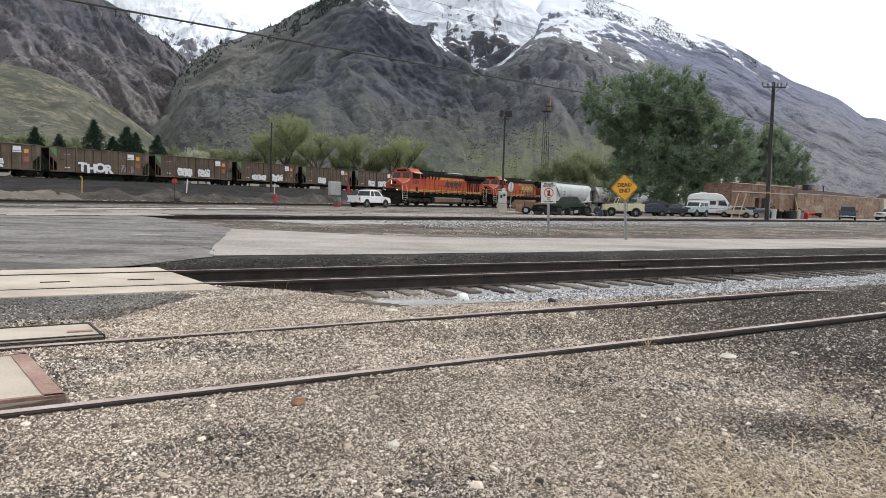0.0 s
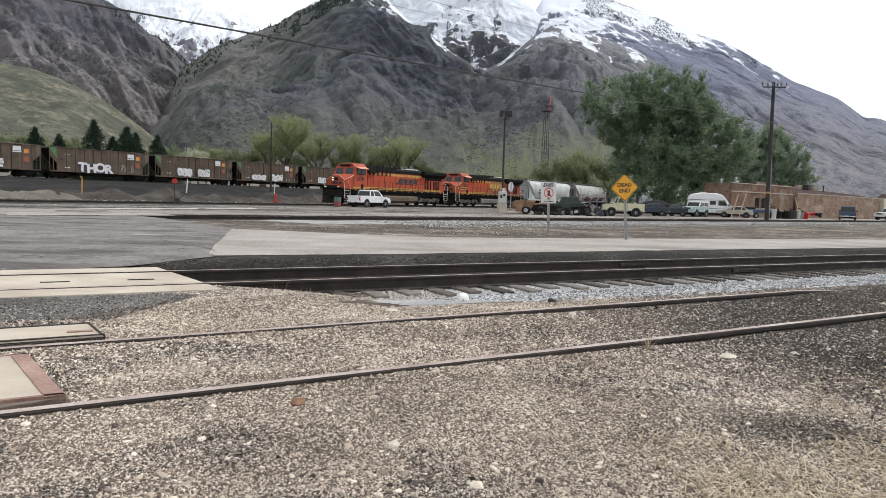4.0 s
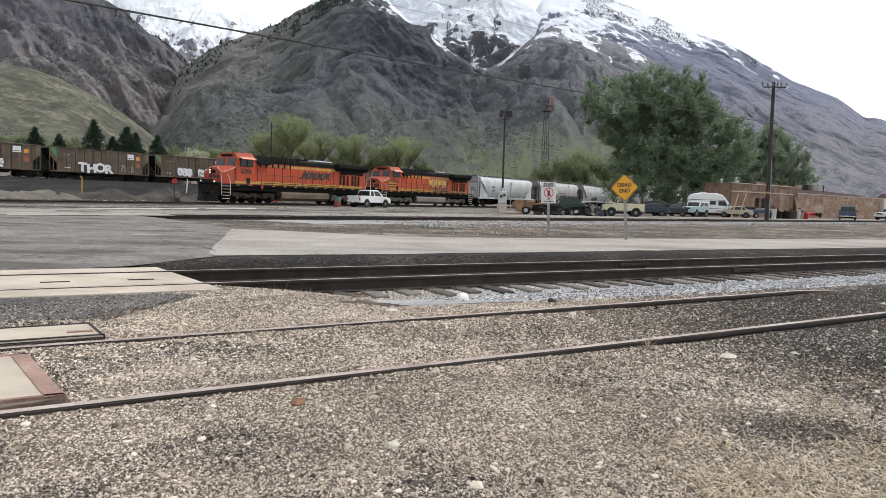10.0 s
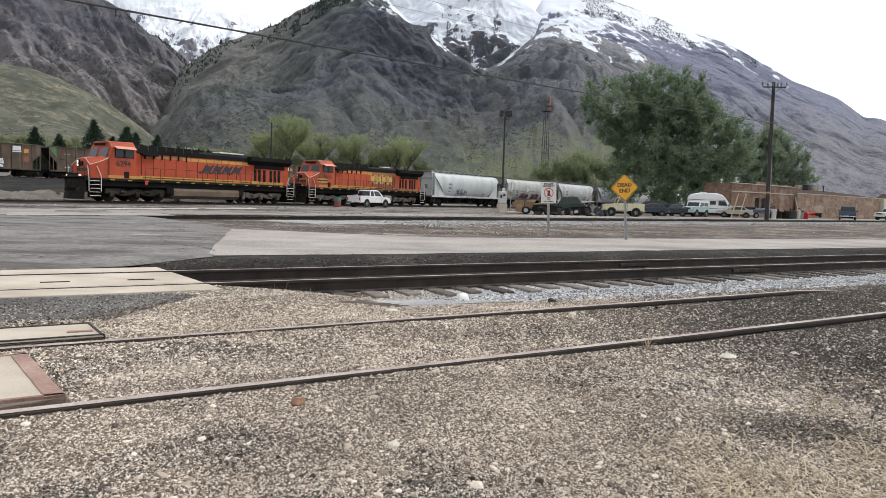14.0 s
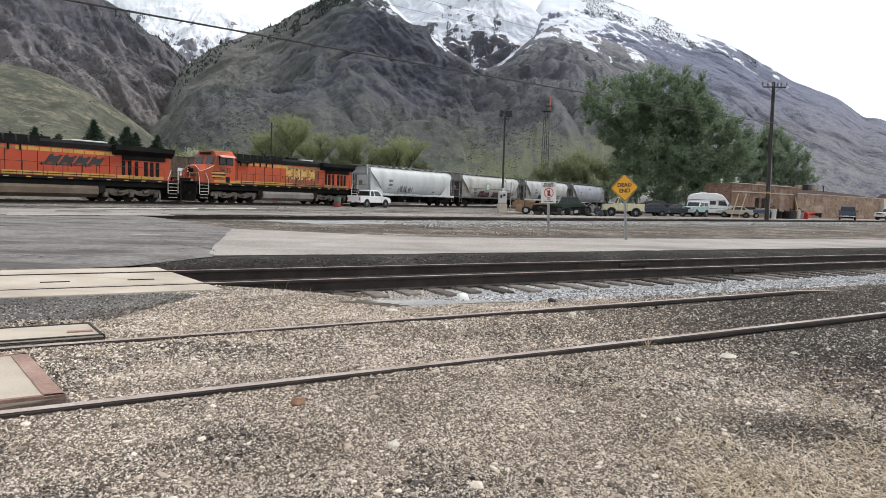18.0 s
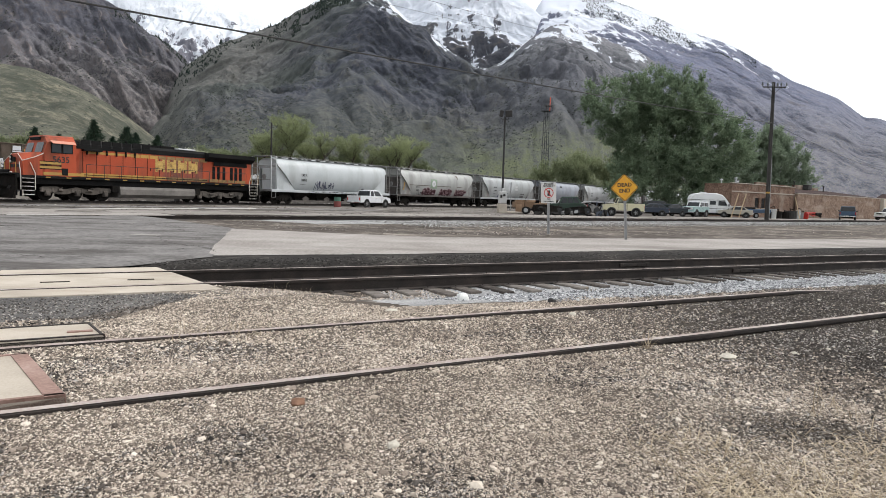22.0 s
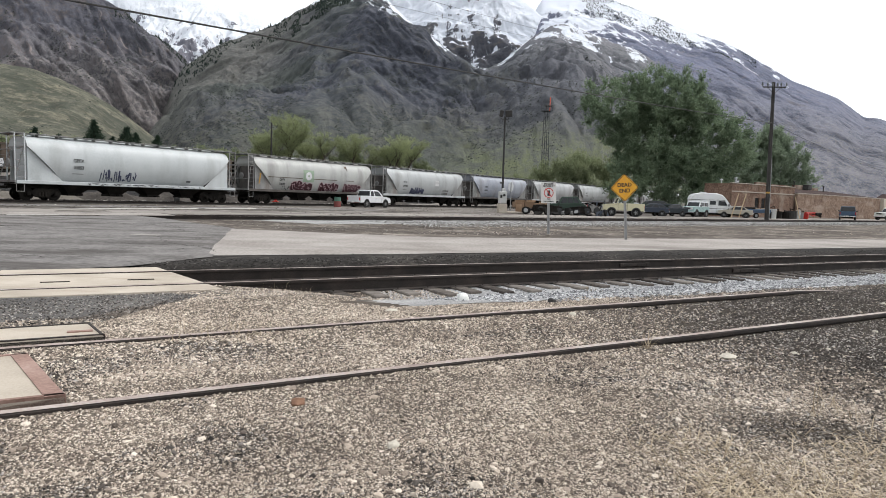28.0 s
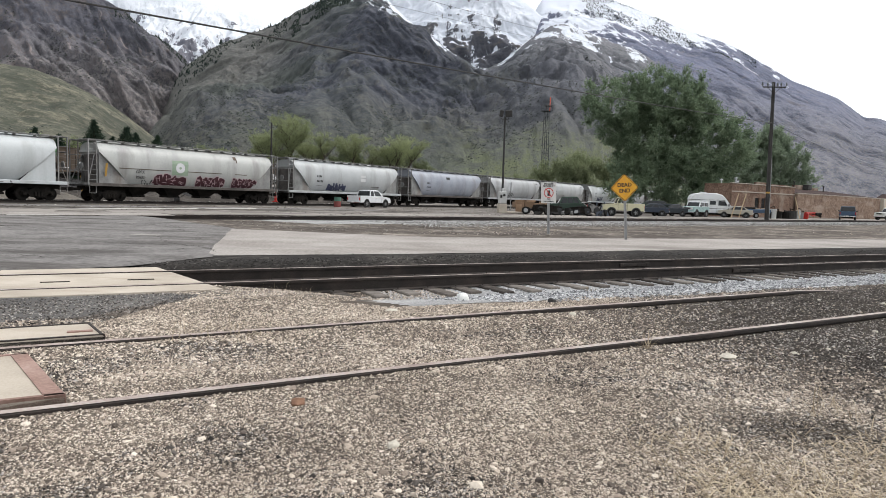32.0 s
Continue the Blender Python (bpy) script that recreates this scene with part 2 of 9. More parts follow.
def land(x, y):
    """Height of the bare ground."""
    x, y = np.asarray(x, dtype=float), np.asarray(y, dtype=float)
    n = (y - (11.5 + MAIN_K * x)) / 1.136
    trough = smooth(-4.7, -3.2, x + 1.5 * np.clip(n, -1.8, 2.0))
    z = -0.018 - 0.032 * smooth(-0.5, 3.0, x) - (0.162 - 0.032 * smooth(-0.5, 3.0, x)) * np.clip((n + 4.6) / 2.9, 0, 1)
    z = z - 0.205 * trough * (np.clip((n + 4.6) / 2.9, 0, 1) - 0.95 * smooth(1.3, 2.1, n))
    k = (y - (41.7 + YARD_K * x)) / 1.28
    z = z - 0.14 * (smooth(-4.5, -2.0, k) - smooth(1.5, 2.6, k))
    q = -((x + 24.98) * 0.8268 - (y - 53.24) * 0.5625)
    z = z + 1.05 * smooth(9, 30, q) + 0.95 * smooth(30, 44, q) + 0.02 * np.clip(q - 60, 0, None)
    r = np.hypot(x, y)
    z = z + 0.012 * fbm(x * 0.9, y * 0.9, 2, 3) * smooth(1, 3, np.abs(n)) + 0.004 * snoise(x * 7, y * 7, 5) * (r < 25)
    z = z + 0.35 * np.clip(fbm(x * 0.13, y * 0.13, 9, 4), 0, 2) * smooth(11, 17, q) * (1 - smooth(34, 40, q)) * (x < 20)
    return z


def ground_sheet():
    """One sheet of ground, fine near the camera, out to the foot of the mountains."""
    r = np.concatenate([np.linspace(0.001, 14, 120), np.linspace(14.2, 60, 140), np.linspace(60.5, 160, 100), np.geomspace(162, 4600, 50)])
    a = np.concatenate([np.radians(np.linspace(-60, 60, 320)), np.radians(np.linspace(61, 299, 50))])
    a = np.append(a, a[0] + 2 * math.pi)
    rr, aa = np.meshgrid(r, a, indexing="ij")
    x, y = rr * np.sin(aa), rr * np.cos(aa)
    pts = np.stack([x, y, land(x, y)], 2)
    ob = new("ground", grid_mesh("ground", pts[:, ::-1], DIRT))
    return tagged(ob, "grey-brown packed dirt of a railway yard", "ground", kind="structure")


ground_sheet()

# ---- mountains, by bearing and elevation of their crests in degrees ----
SLOPES = {}


def hillside(name, label, crest, far, near, foot, material, seed, spurs, n=300, m=100, rough=1.0, bow=0.75, lean=0.3):
    """A mountain side from its crest, far metres off, down to its foot, near metres off, broken into spurs and gullies."""
    be = np.array([c[0] for c in crest])
    el = np.array([c[1] for c in crest])
    b = np.linspace(be[0], be[-1], n)
    e = np.interp(b, be, el)
    ker = np.hanning(9)
    e = np.convolve(np.pad(e, 4, mode="edge"), ker / ker.sum(), mode="valid")
    e = e + 0.10 * min(rough, 1) * fbm(b * 1.3, b * 0 + seed, seed, 5, 0.55)
    v = np.concatenate([np.linspace(-0.35, -0.02, 8), np.linspace(0, 1, m)])
    bb, vv = np.meshgrid(np.radians(b), v, indexing="ij")
    top = np.tan(np.radians(e))[:, None] * far + 1.1
    vp = np.clip(vv, 0, 1)
    drop = np.where(vv < 0, 1 + vv * 1.2, (1 - vp) ** bow * (1 - 0.12 * np.sin(vp * math.pi)))
    dist = far + (near - far) * vv
    run = math.hypot(far - near, float(top.max()))
    p, q = bb * (far + near) / 2, vv * run
    wx = p + 60 * fbm(p / 500, q / 500, seed + 7, 2) + 14 * fbm(p / 70, q / 90, seed + 17, 3)
    wy = q + 60 * fbm(p / 500, q / 500, seed + 8, 2) + 14 * fbm(p / 70, q / 90, seed + 18, 3)
    relief, gully = np.zeros_like(p), np.zeros_like(p)
    for size, high, long, k, sign in ((620 / spurs, 120, 3.4, 0, 1), (280 / spurs, 70, 3.0, 1, -1), (130, 38, 2.6, 2, 1), (62, 22, 2.4, 3, -1), (30, 11, 2.0, 4, 1), (14, 5, 1.6, 5, -1)):
        one = sign * (0.8 - 2 * np.abs(snoise((wx + lean * wy) / size, wy / size / long, seed + k)))
        relief += high * one
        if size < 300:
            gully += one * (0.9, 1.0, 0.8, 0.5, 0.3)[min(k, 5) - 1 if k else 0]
    amount = np.clip(vp * 6, 0, 1) * np.clip((1 - vp) * 3, 0.1, 1) * rough
    dist = dist - relief * amount * 0.9
    z = foot + (top - foot) * drop + relief * amount * 0.55
    z = np.where((vv >= 0) & (vp < 0.3), np.minimum(z, top * dist / far * (1 - 0.004 * vp)), z)
    pts = np.stack([dist * np.tan(bb) * np.cos(np.arctan(np.tan(bb))), dist * np.cos(bb), z], 2)
    SLOPES[name] = (pts, b)
    ob = new(name, grid_mesh(name, pts, material))
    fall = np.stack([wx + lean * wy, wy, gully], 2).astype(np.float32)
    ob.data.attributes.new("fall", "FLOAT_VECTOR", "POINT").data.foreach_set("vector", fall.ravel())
    return tagged(ob, label, "mountain", kind="structure")


def slope_mat(name, low, mid, high, z0, z1, snow=None, patch=0.012, bare=(0.24, 0.21, 0.185), bare_at=0.66, east=None, bumpy=0.45, green=None, eastern=None, western=None, meadow=None, ribs=0.5, talus=0.0, long=4.0):
    """Grass below, scrub and rock above, snow over the snow line where the slope holds it. Colours may carry haze."""
    m = bpy.data.materials.new(name)
    m.use_nodes = True
    n, l = m.node_tree.nodes, m.node_tree.links
    b = n["Principled BSDF"]
    b.inputs["Roughness"].default_value, b.inputs["Specular IOR Level"].default_value = 0.95, 0.1
    geo, sep = n.new("ShaderNodeNewGeometry"), n.new("ShaderNodeSeparateXYZ")
    l.new(geo.outputs["Position"], sep.inputs[0])

    def noise_of(scale, detail, ro=0.65):
        t = n.new("ShaderNodeTexNoise")
        t.inputs["Scale"].default_value, t.inputs["Detail"].default_value, t.inputs["Roughness"].default_value = scale, detail, ro
        l.new(geo.outputs["Position"], t.inputs["Vector"])
        return t.outputs[0]

    def fit(src, lo, hi, to0=0.0, to1=1.0):
        r = n.new("ShaderNodeMapRange")
        r.inputs["From Min"].default_value, r.inputs["From Max"].default_value = lo, hi
        r.inputs["To Min"].default_value, r.inputs["To Max"].default_value = to0, to1
        l.new(src, r.inputs["Value"])
        return r.outputs[0]

    def calc(op, p, q):
        c = n.new("ShaderNodeMath")
        c.operation = op
        for i, w in enumerate((p, q)):
            if isinstance(w, float):
                c.inputs[i].default_value = w
            else:
                l.new(w, c.inputs[i])
        return c.outputs[0]

    def over(fac, p, q):
        c = n.new("ShaderNodeMix")
        c.data_type = "RGBA"
        l.new(fac, c.inputs[0])
        for i, w in ((6, p), (7, q)):
            if isinstance(w, tuple):
                c.inputs[i].default_value = (*w, 1)
            else:
                l.new(w, c.inputs[i])
        return c.outputs[2]

    n1, n2, n3 = noise_of(patch, 8, 0.7), noise_of(patch * 9, 8, 0.78), noise_of(patch * 0.25, 5)
    at, asep = n.new("ShaderNodeAttribute"), n.new("ShaderNodeSeparateXYZ")
    at.attribute_name = "fall"
    l.new(at.outputs["Vector"], asep.inputs[0])
    hollow = asep.outputs["Z"]

    def runs(scale, long, detail=6, ro=0.7):
        """Noise drawn out down the slope."""
        mp, t = n.new("ShaderNodeMapping"), n.new("ShaderNodeTexNoise")
        mp.inputs["Scale"].default_value = (scale, scale / long, 0)
        l.new(at.outputs["Vector"], mp.inputs["Vector"])
        l.new(mp.outputs[0], t.inputs["Vector"])
        t.inputs["Scale"].default_value, t.inputs["Detail"].default_value, t.inputs["Roughness"].default_value = 1.0, detail, ro
        return t.outputs[0]

    rill, grit = runs(1 / 34, long), runs(1 / 9, 1.6, 5, 0.75)
    rocky = calc("ADD", calc("MULTIPLY", rill, 0.55), calc("MULTIPLY", grit, 0.45))
    level = calc("ADD", sep.outputs["Z"], fit(n1, 0.3, 0.7, -0.35 * (z1 - z0), 0.35 * (z1 - z0)))
    colour = over(fit(level, z0, z1), low, mid)
    colour = over(fit(n2, 0.45, 0.6, 0.0, 0.95), colour, high)
    # Relief is put into the colour: gullies go darker, ridges go paler.
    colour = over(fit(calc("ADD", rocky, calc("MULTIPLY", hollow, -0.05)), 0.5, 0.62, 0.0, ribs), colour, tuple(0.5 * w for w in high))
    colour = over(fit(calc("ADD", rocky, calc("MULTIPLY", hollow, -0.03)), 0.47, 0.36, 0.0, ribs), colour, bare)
    if talus:
        colour = over(fit(calc("ADD", runs(1 / 26, 9.0, 4, 0.6), calc("MULTIPLY", hollow, -0.02)), 0.63, 0.7, 0.0, talus), colour, tuple(1.5 * w for w in bare))
    colour = over(fit(calc("ADD", calc("MULTIPLY", n1, 0.5), calc("MULTIPLY", n2, 0.5)), bare_at - 0.1, bare_at, 0.0, 0.8), colour, bare)
    if green:
        colour = over(calc("MULTIPLY", fit(n3, 0.44, 0.6, 0.0, 0.8), fit(n2, 0.35, 0.65, 1.0, 0.5)), colour, green)
    # eastern turns the slope paler with X
    if eastern:
        rock = over(fit(calc("ADD", calc("MULTIPLY", n2, 0.6), calc("MULTIPLY", n1, 0.4)), 0.4, 0.6), eastern[2], eastern[3])
        colour = over(fit(sep.outputs["X"], eastern[0], eastern[1], 0.0, 0.75), colour, rock)
    # western lightens that flank with X, putting haze into its colour
    if western:
        rock = over(fit(calc("ADD", calc("MULTIPLY", n2, 0.5), calc("MULTIPLY", rocky, 0.5)), 0.42, 0.58), western[2], western[3])
        colour = over(fit(calc("ADD", sep.outputs["X"], fit(n3, 0.3, 0.7, -120.0, 120.0)), western[0], western[1], 0.0, 0.8), colour, rock)
    if meadow:
        x0, x1, zt, grass = meadow
        f = calc("MULTIPLY", calc("MULTIPLY", fit(sep.outputs["X"], x0, x0 + 60), fit(sep.outputs["X"], x1, x1 - 60)), fit(level, zt, zt * 0.45))
        colour = over(calc("MULTIPLY", f, fit(rocky, 0.56, 0.46, 0.25, 0.95)), colour, grass)
    if snow:
        s0, s1, tone = snow
        ns = n.new("ShaderNodeSeparateXYZ")
        l.new(geo.outputs["Normal"], ns.inputs[0])
        h = calc("ADD", sep.outputs["Z"], fit(n3, 0.3, 0.7, -0.35 * (s1 - s0), 0.35 * (s1 - s0)))
        h = calc("ADD", h, fit(n2, 0.35, 0.65, -0.45 * (s1 - s0), 0.45 * (s1 - s0)))
        h = calc("ADD", h, fit(n1, 0.35, 0.65, -0.25 * (s1 - s0), 0.25 * (s1 - s0)))
        h = calc("ADD", h, fit(ns.outputs["Z"], 0.3, 0.9, -0.6 * (s1 - s0), 0.6 * (s1 - s0)))
        mp, chute = n.new("ShaderNodeMapping"), n.new("ShaderNodeTexNoise")
        mp.inputs["Scale"].default_value, mp.inputs["Rotation"].default_value = (1, 0.4, 0.3), (0, 0.5, 0)
        chute.inputs["Scale"].default_value, chute.inputs["Detail"].default_value, chute.inputs["Roughness"].default_value = 0.011, 9, 0.66
        l.new(geo.outputs["Position"], mp.inputs["Vector"])
        l.new(mp.outputs[0], chute.inputs["Vector"])
        h = calc("ADD", h, fit(chute.outputs[0], 0.35, 0.65, -1.3 * (s1 - s0), 1.3 * (s1 - s0)))
        h = calc("ADD", h, calc("MULTIPLY", hollow, -0.22 * (s1 - s0)))
        h = calc("ADD", h, fit(rill, 0.35, 0.65, -0.5 * (s1 - s0), 0.5 * (s1 - s0)))
        mb, band = n.new("ShaderNodeMapping"), n.new("ShaderNodeTexNoise")
        mb.inputs["Scale"].default_value, mb.inputs["Rotation"].default_value = (0.25, 0.25, 2.4), (0, 0.12, 0)
        band.inputs["Scale"].default_value, band.inputs["Detail"].default_value = 0.014, 5
        l.new(geo.outputs["Position"], mb.inputs["Vector"])
        l.new(mb.outputs[0], band.inputs["Vector"])
        h = calc("ADD", h, fit(band.outputs[0], 0.4, 0.64, 0.0, -0.8 * (s1 - s0)))
        if east:
            h = calc("ADD", h, fit(sep.outputs["X"], *east))
        f = n.new("ShaderNodeMapRange")
        f.inputs["From Min"].default_value, f.inputs["From Max"].default_value = s0, s0 + 0.25 * (s1 - s0)
        l.new(h, f.inputs["Value"])
        colour = over(f.outputs[0], colour, tone)
    l.new(colour, b.inputs["Base Color"])
    bp = n.new("ShaderNodeBump")
    bp.inputs["Strength"].default_value, bp.inputs["Distance"].default_value = bumpy, 6.0
    l.new(calc("ADD", n2, calc("MULTIPLY", rocky, 1.2)), bp.inputs["Height"])
    l.new(bp.outputs[0], b.inputs["Normal"])
    return m


# Far, main and left slopes have the blue of haze mixed into their colours.
FAR_SLOPE = slope_mat("hazy_far_slope", (0.25, 0.24, 0.235), (0.195, 0.21, 0.285), (0.14, 0.153, 0.212), 120, 560, (850, 990, (0.72, 0.75, 0.82)), patch=0.016, bare=(0.245, 0.23, 0.245), bare_at=0.62, bumpy=1.0, ribs=0.8, talus=0.35, long=1.8)
SNOW_SLOPE = slope_mat("snow_slope", (0.2, 0.2, 0.22), (0.2, 0.2, 0.23), (0.14, 0.14, 0.17), 60, 400, (640, 890, (0.72, 0.745, 0.79)), bumpy=0.6, ribs=0.6)
BOWL_SLOPE = slope_mat("bowl_slope", (0.12, 0.122, 0.138), (0.125, 0.128, 0.145), (0.085, 0.088, 0.105), 60, 400, (650, 800, (0.72, 0.75, 0.81)), ribs=0.7, bumpy=0.7)
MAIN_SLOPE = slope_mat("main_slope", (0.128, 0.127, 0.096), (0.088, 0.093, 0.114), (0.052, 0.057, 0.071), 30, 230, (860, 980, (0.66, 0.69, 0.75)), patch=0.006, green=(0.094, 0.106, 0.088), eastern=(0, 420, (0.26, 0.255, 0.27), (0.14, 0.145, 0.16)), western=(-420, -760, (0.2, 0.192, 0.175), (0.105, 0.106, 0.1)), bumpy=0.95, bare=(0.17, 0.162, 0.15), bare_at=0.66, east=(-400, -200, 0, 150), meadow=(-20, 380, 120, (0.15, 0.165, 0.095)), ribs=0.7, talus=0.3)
LEFT_SLOPE = slope_mat("left_slope", (0.25, 0.228, 0.215), (0.118, 0.118, 0.138), (0.066, 0.068, 0.083), 280, 720, None, patch=0.007, bare=(0.19, 0.162, 0.154), bare_at=0.62, bumpy=0.8, ribs=0.6, talus=0.8)
HILL_SLOPE = slope_mat("hill_slope", (0.155, 0.14, 0.105), (0.07, 0.074, 0.056), (0.052, 0.057, 0.046), 3, 45, None, patch=0.012, bare=(0.22, 0.2, 0.15), bare_at=0.59, bumpy=0.2, ribs=0.4)

hillside("mountain_backdrop_1", "distant snow-covered mountain behind the canyon", [(-30.05, 15.89), (-27.05, 15.06), (-23.45, 15.09), (-20.08, 14.7), (-17.44, 14.5), (-14.72, 13.82), (-11.42, 11.95), (-8.51, 9.85)],
         4750, 3900, 300, SNOW_SLOPE, 11, 1.0, rough=0.9)
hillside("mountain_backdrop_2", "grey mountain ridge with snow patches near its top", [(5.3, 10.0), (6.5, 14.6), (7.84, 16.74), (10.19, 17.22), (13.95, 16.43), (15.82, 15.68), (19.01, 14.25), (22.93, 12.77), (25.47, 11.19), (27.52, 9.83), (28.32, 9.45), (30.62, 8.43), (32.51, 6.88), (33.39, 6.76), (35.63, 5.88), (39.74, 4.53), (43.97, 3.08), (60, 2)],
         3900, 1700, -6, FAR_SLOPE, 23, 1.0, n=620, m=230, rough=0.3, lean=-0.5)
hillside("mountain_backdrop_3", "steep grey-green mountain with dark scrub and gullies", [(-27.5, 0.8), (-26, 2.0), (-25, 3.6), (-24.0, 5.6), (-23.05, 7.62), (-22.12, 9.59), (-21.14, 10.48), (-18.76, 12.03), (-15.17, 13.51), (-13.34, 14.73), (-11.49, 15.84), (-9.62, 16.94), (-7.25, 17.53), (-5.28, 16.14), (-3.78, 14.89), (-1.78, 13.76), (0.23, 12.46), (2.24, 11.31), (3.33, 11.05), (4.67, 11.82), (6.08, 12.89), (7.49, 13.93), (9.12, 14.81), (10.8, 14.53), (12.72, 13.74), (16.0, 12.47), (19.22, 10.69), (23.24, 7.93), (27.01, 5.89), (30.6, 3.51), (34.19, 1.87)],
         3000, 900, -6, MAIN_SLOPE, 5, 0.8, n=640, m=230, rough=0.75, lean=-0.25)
hillside("mountain_backdrop_7", "snow-filled rocky summit bowl", [(-15.13, 9.86), (-11.45, 13.3), (-8.65, 16.15), (-5.81, 18.05), (-1.47, 18.89), (2.95, 17.94), (6.16, 16.67), (7.41, 15.7), (9.88, 14.01), (12.82, 11.73)],
         3550, 3080, 320, BOWL_SLOPE, 61, 0.9, n=400, m=130, rough=0.75, lean=0.5)
hillside("mountain_backdrop_4", "dark craggy mountainside at the canyon mouth", [(-60, 6), (-44.49, 10.1), (-40.4, 13.71), (-36.19, 15.02), (-32.21, 14.73), (-28.96, 14.24), (-27.25, 13.88), (-26.2, 13.31), (-24.89, 12.34), (-23.67, 11.57), (-22.63, 10.93), (-21.78, 10.24), (-21.3, 9.28), (-20.6, 7.03), (-18.5, 3)],
         3600, 2500, -6, LEFT_SLOPE, 31, 1.1, n=420, m=140, rough=1.05, lean=-0.35)
hillside("mountain_backdrop_5", "low grassy foothill with bare tan patches", [(-75, 5), (-45.73, 9.18), (-40.53, 9.15), (-34.37, 8.54), (-32.31, 8.42), (-30.52, 7.83), (-28.66, 7.04), (-26.92, 6.09), (-25.53, 5.08), (-24.1, 3.94), (-21.78, 2.08), (-19, 0.8)],
         1050, 420, -6, HILL_SLOPE, 41, 2.0, rough=0.2)
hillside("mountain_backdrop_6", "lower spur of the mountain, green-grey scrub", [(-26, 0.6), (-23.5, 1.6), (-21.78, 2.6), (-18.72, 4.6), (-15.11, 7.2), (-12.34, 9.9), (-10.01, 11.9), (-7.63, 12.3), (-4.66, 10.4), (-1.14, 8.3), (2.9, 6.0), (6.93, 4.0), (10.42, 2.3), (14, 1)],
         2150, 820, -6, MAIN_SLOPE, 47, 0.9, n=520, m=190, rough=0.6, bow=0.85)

# scrub and conifers on the slopes
SCRUB = mat("dark_hill_scrub", [(0.028, 0.033, 0.03), (0.044, 0.05, 0.044), (0.072, 0.08, 0.066)], 0.01, 0.2, 0.95, bump=0, island=0.6, spread=(0.2, 0.8), spec=0.1)
FIRS = mat("dark_hill_firs", [(0.018, 0.026, 0.024), (0.03, 0.04, 0.034), (0.05, 0.062, 0.05)], 0.01, 0.2, 0.95, bump=0, island=0.6, spread=(0.2, 0.8), spec=0.1)


def scrub(hill, n, size, seed, material, label, b0, b1, v0, v1, gap=0.0, tall=0.8, name="hill_scrub"):
    """Many small bushes or firs standing on one mountain side, between two bearings and two shares of the way down."""
    pts, b = SLOPES[hill]
    g = np.random.default_rng(seed)
    i = np.interp(g.uniform(b0, b1, n), b, np.arange(len(b)))
    j = 8 + (v0 + (v1 - v0) * g.uniform(0, 1, n)) * (pts.shape[1] - 9)
    keep = fbm(i * 0.05, j * 0.06, seed, 4) > gap
    i, j = np.clip(i[keep], 0, len(b) - 2), np.clip(j[keep], 0, pts.shape[1] - 2)
    i0, j0 = i.astype(int), j.astype(int)
    fi, fj = (i - i0)[:, None], (j - j0)[:, None]
    p = pts[i0, j0] * (1 - fi) * (1 - fj) + pts[i0 + 1, j0] * fi * (1 - fj) + pts[i0, j0 + 1] * (1 - fi) * fj + pts[i0 + 1, j0 + 1] * fi * fj
    m = len(p)
    s = size * g.lognormal(0, 0.35, m)
    ring = np.array([(1, 0, 0), (0.3, 0.95, 0), (-0.8, 0.6, 0), (-0.8, -0.6, 0), (0.3, -0.95, 0), (0, 0, 1)]) * np.array([1, 1, 2 * tall])
    v = p[:, None] + ring[None] * s[:, None, None] * g.uniform(0.7, 1.25, (m, 6, 1)) - np.array([0, 0, 0.1]) * s[:, None, None]
    f = np.array([(0, 1, 5), (1, 2, 5), (2, 3, 5), (3, 4, 5), (4, 0, 5)])[None] + (np.arange(m) * 6)[:, None, None]
    name = "hill_firs" if tall > 1 else name
    return tagged(new(name, raw_mesh(name, v.reshape(-1, 3), f.reshape(-1, 3), material)), label, "rock" if name == "rock_outcrop" else "scrub", kind="stuff")


scrub("mountain_backdrop_3", 40000, 1.5, 1, SCRUB, "dark scrub dotted over the mountain side", -26, 30, 0.25, 0.97, 0.0, 0.4)
scrub("mountain_backdrop_6", 42000, 0.95, 2, SCRUB, "dark scrub dotted over the lower spur", -24, 12, 0.1, 0.95, -0.05, 0.4)
scrub("mountain_backdrop_5", 1500, 0.8, 3, SCRUB, "scattered dark bushes on the grassy foothill", -42, -20, 0.02, 0.9, 0.05, 0.35)
scrub("mountain_backdrop_4", 6000, 3.0, 5, SCRUB, "dark scrub among the crags", -40, -20, 0.03, 0.7, 0.0, 0.45)
scrub("mountain_backdrop_3", 1500, 2.3, 6, FIRS, "dark firs along the snowy ridge", -23.5, -8, 0.0, 0.12, -0.1, 1.5)
scrub("mountain_backdrop_3", 1600, 2.8, 7, FIRS, "dark fir wood below the summit", -13.5, -8.2, 0.05, 0.17, -0.3, 1.2)
scrub("mountain_backdrop_4", 500, 2.6, 8, FIRS, "dark firs on the canyon ridge", -27, -20.5, 0.0, 0.06, -0.2, 1.4)

scrub("mountain_backdrop_6", 900, 2.6, 12, mat("pale_cut_rock", [(0.2, 0.19, 0.18), (0.34, 0.33, 0.31), (0.5, 0.49, 0.47)], 0.05, 0.5, 0.95, bump=0, island=0.6, spread=(0.2, 0.8), spec=0.1), "pale broken rock face at the canyon mouth", -18.0, -16.7, 0.14, 0.5, -0.02, 0.5, "rock_outcrop")
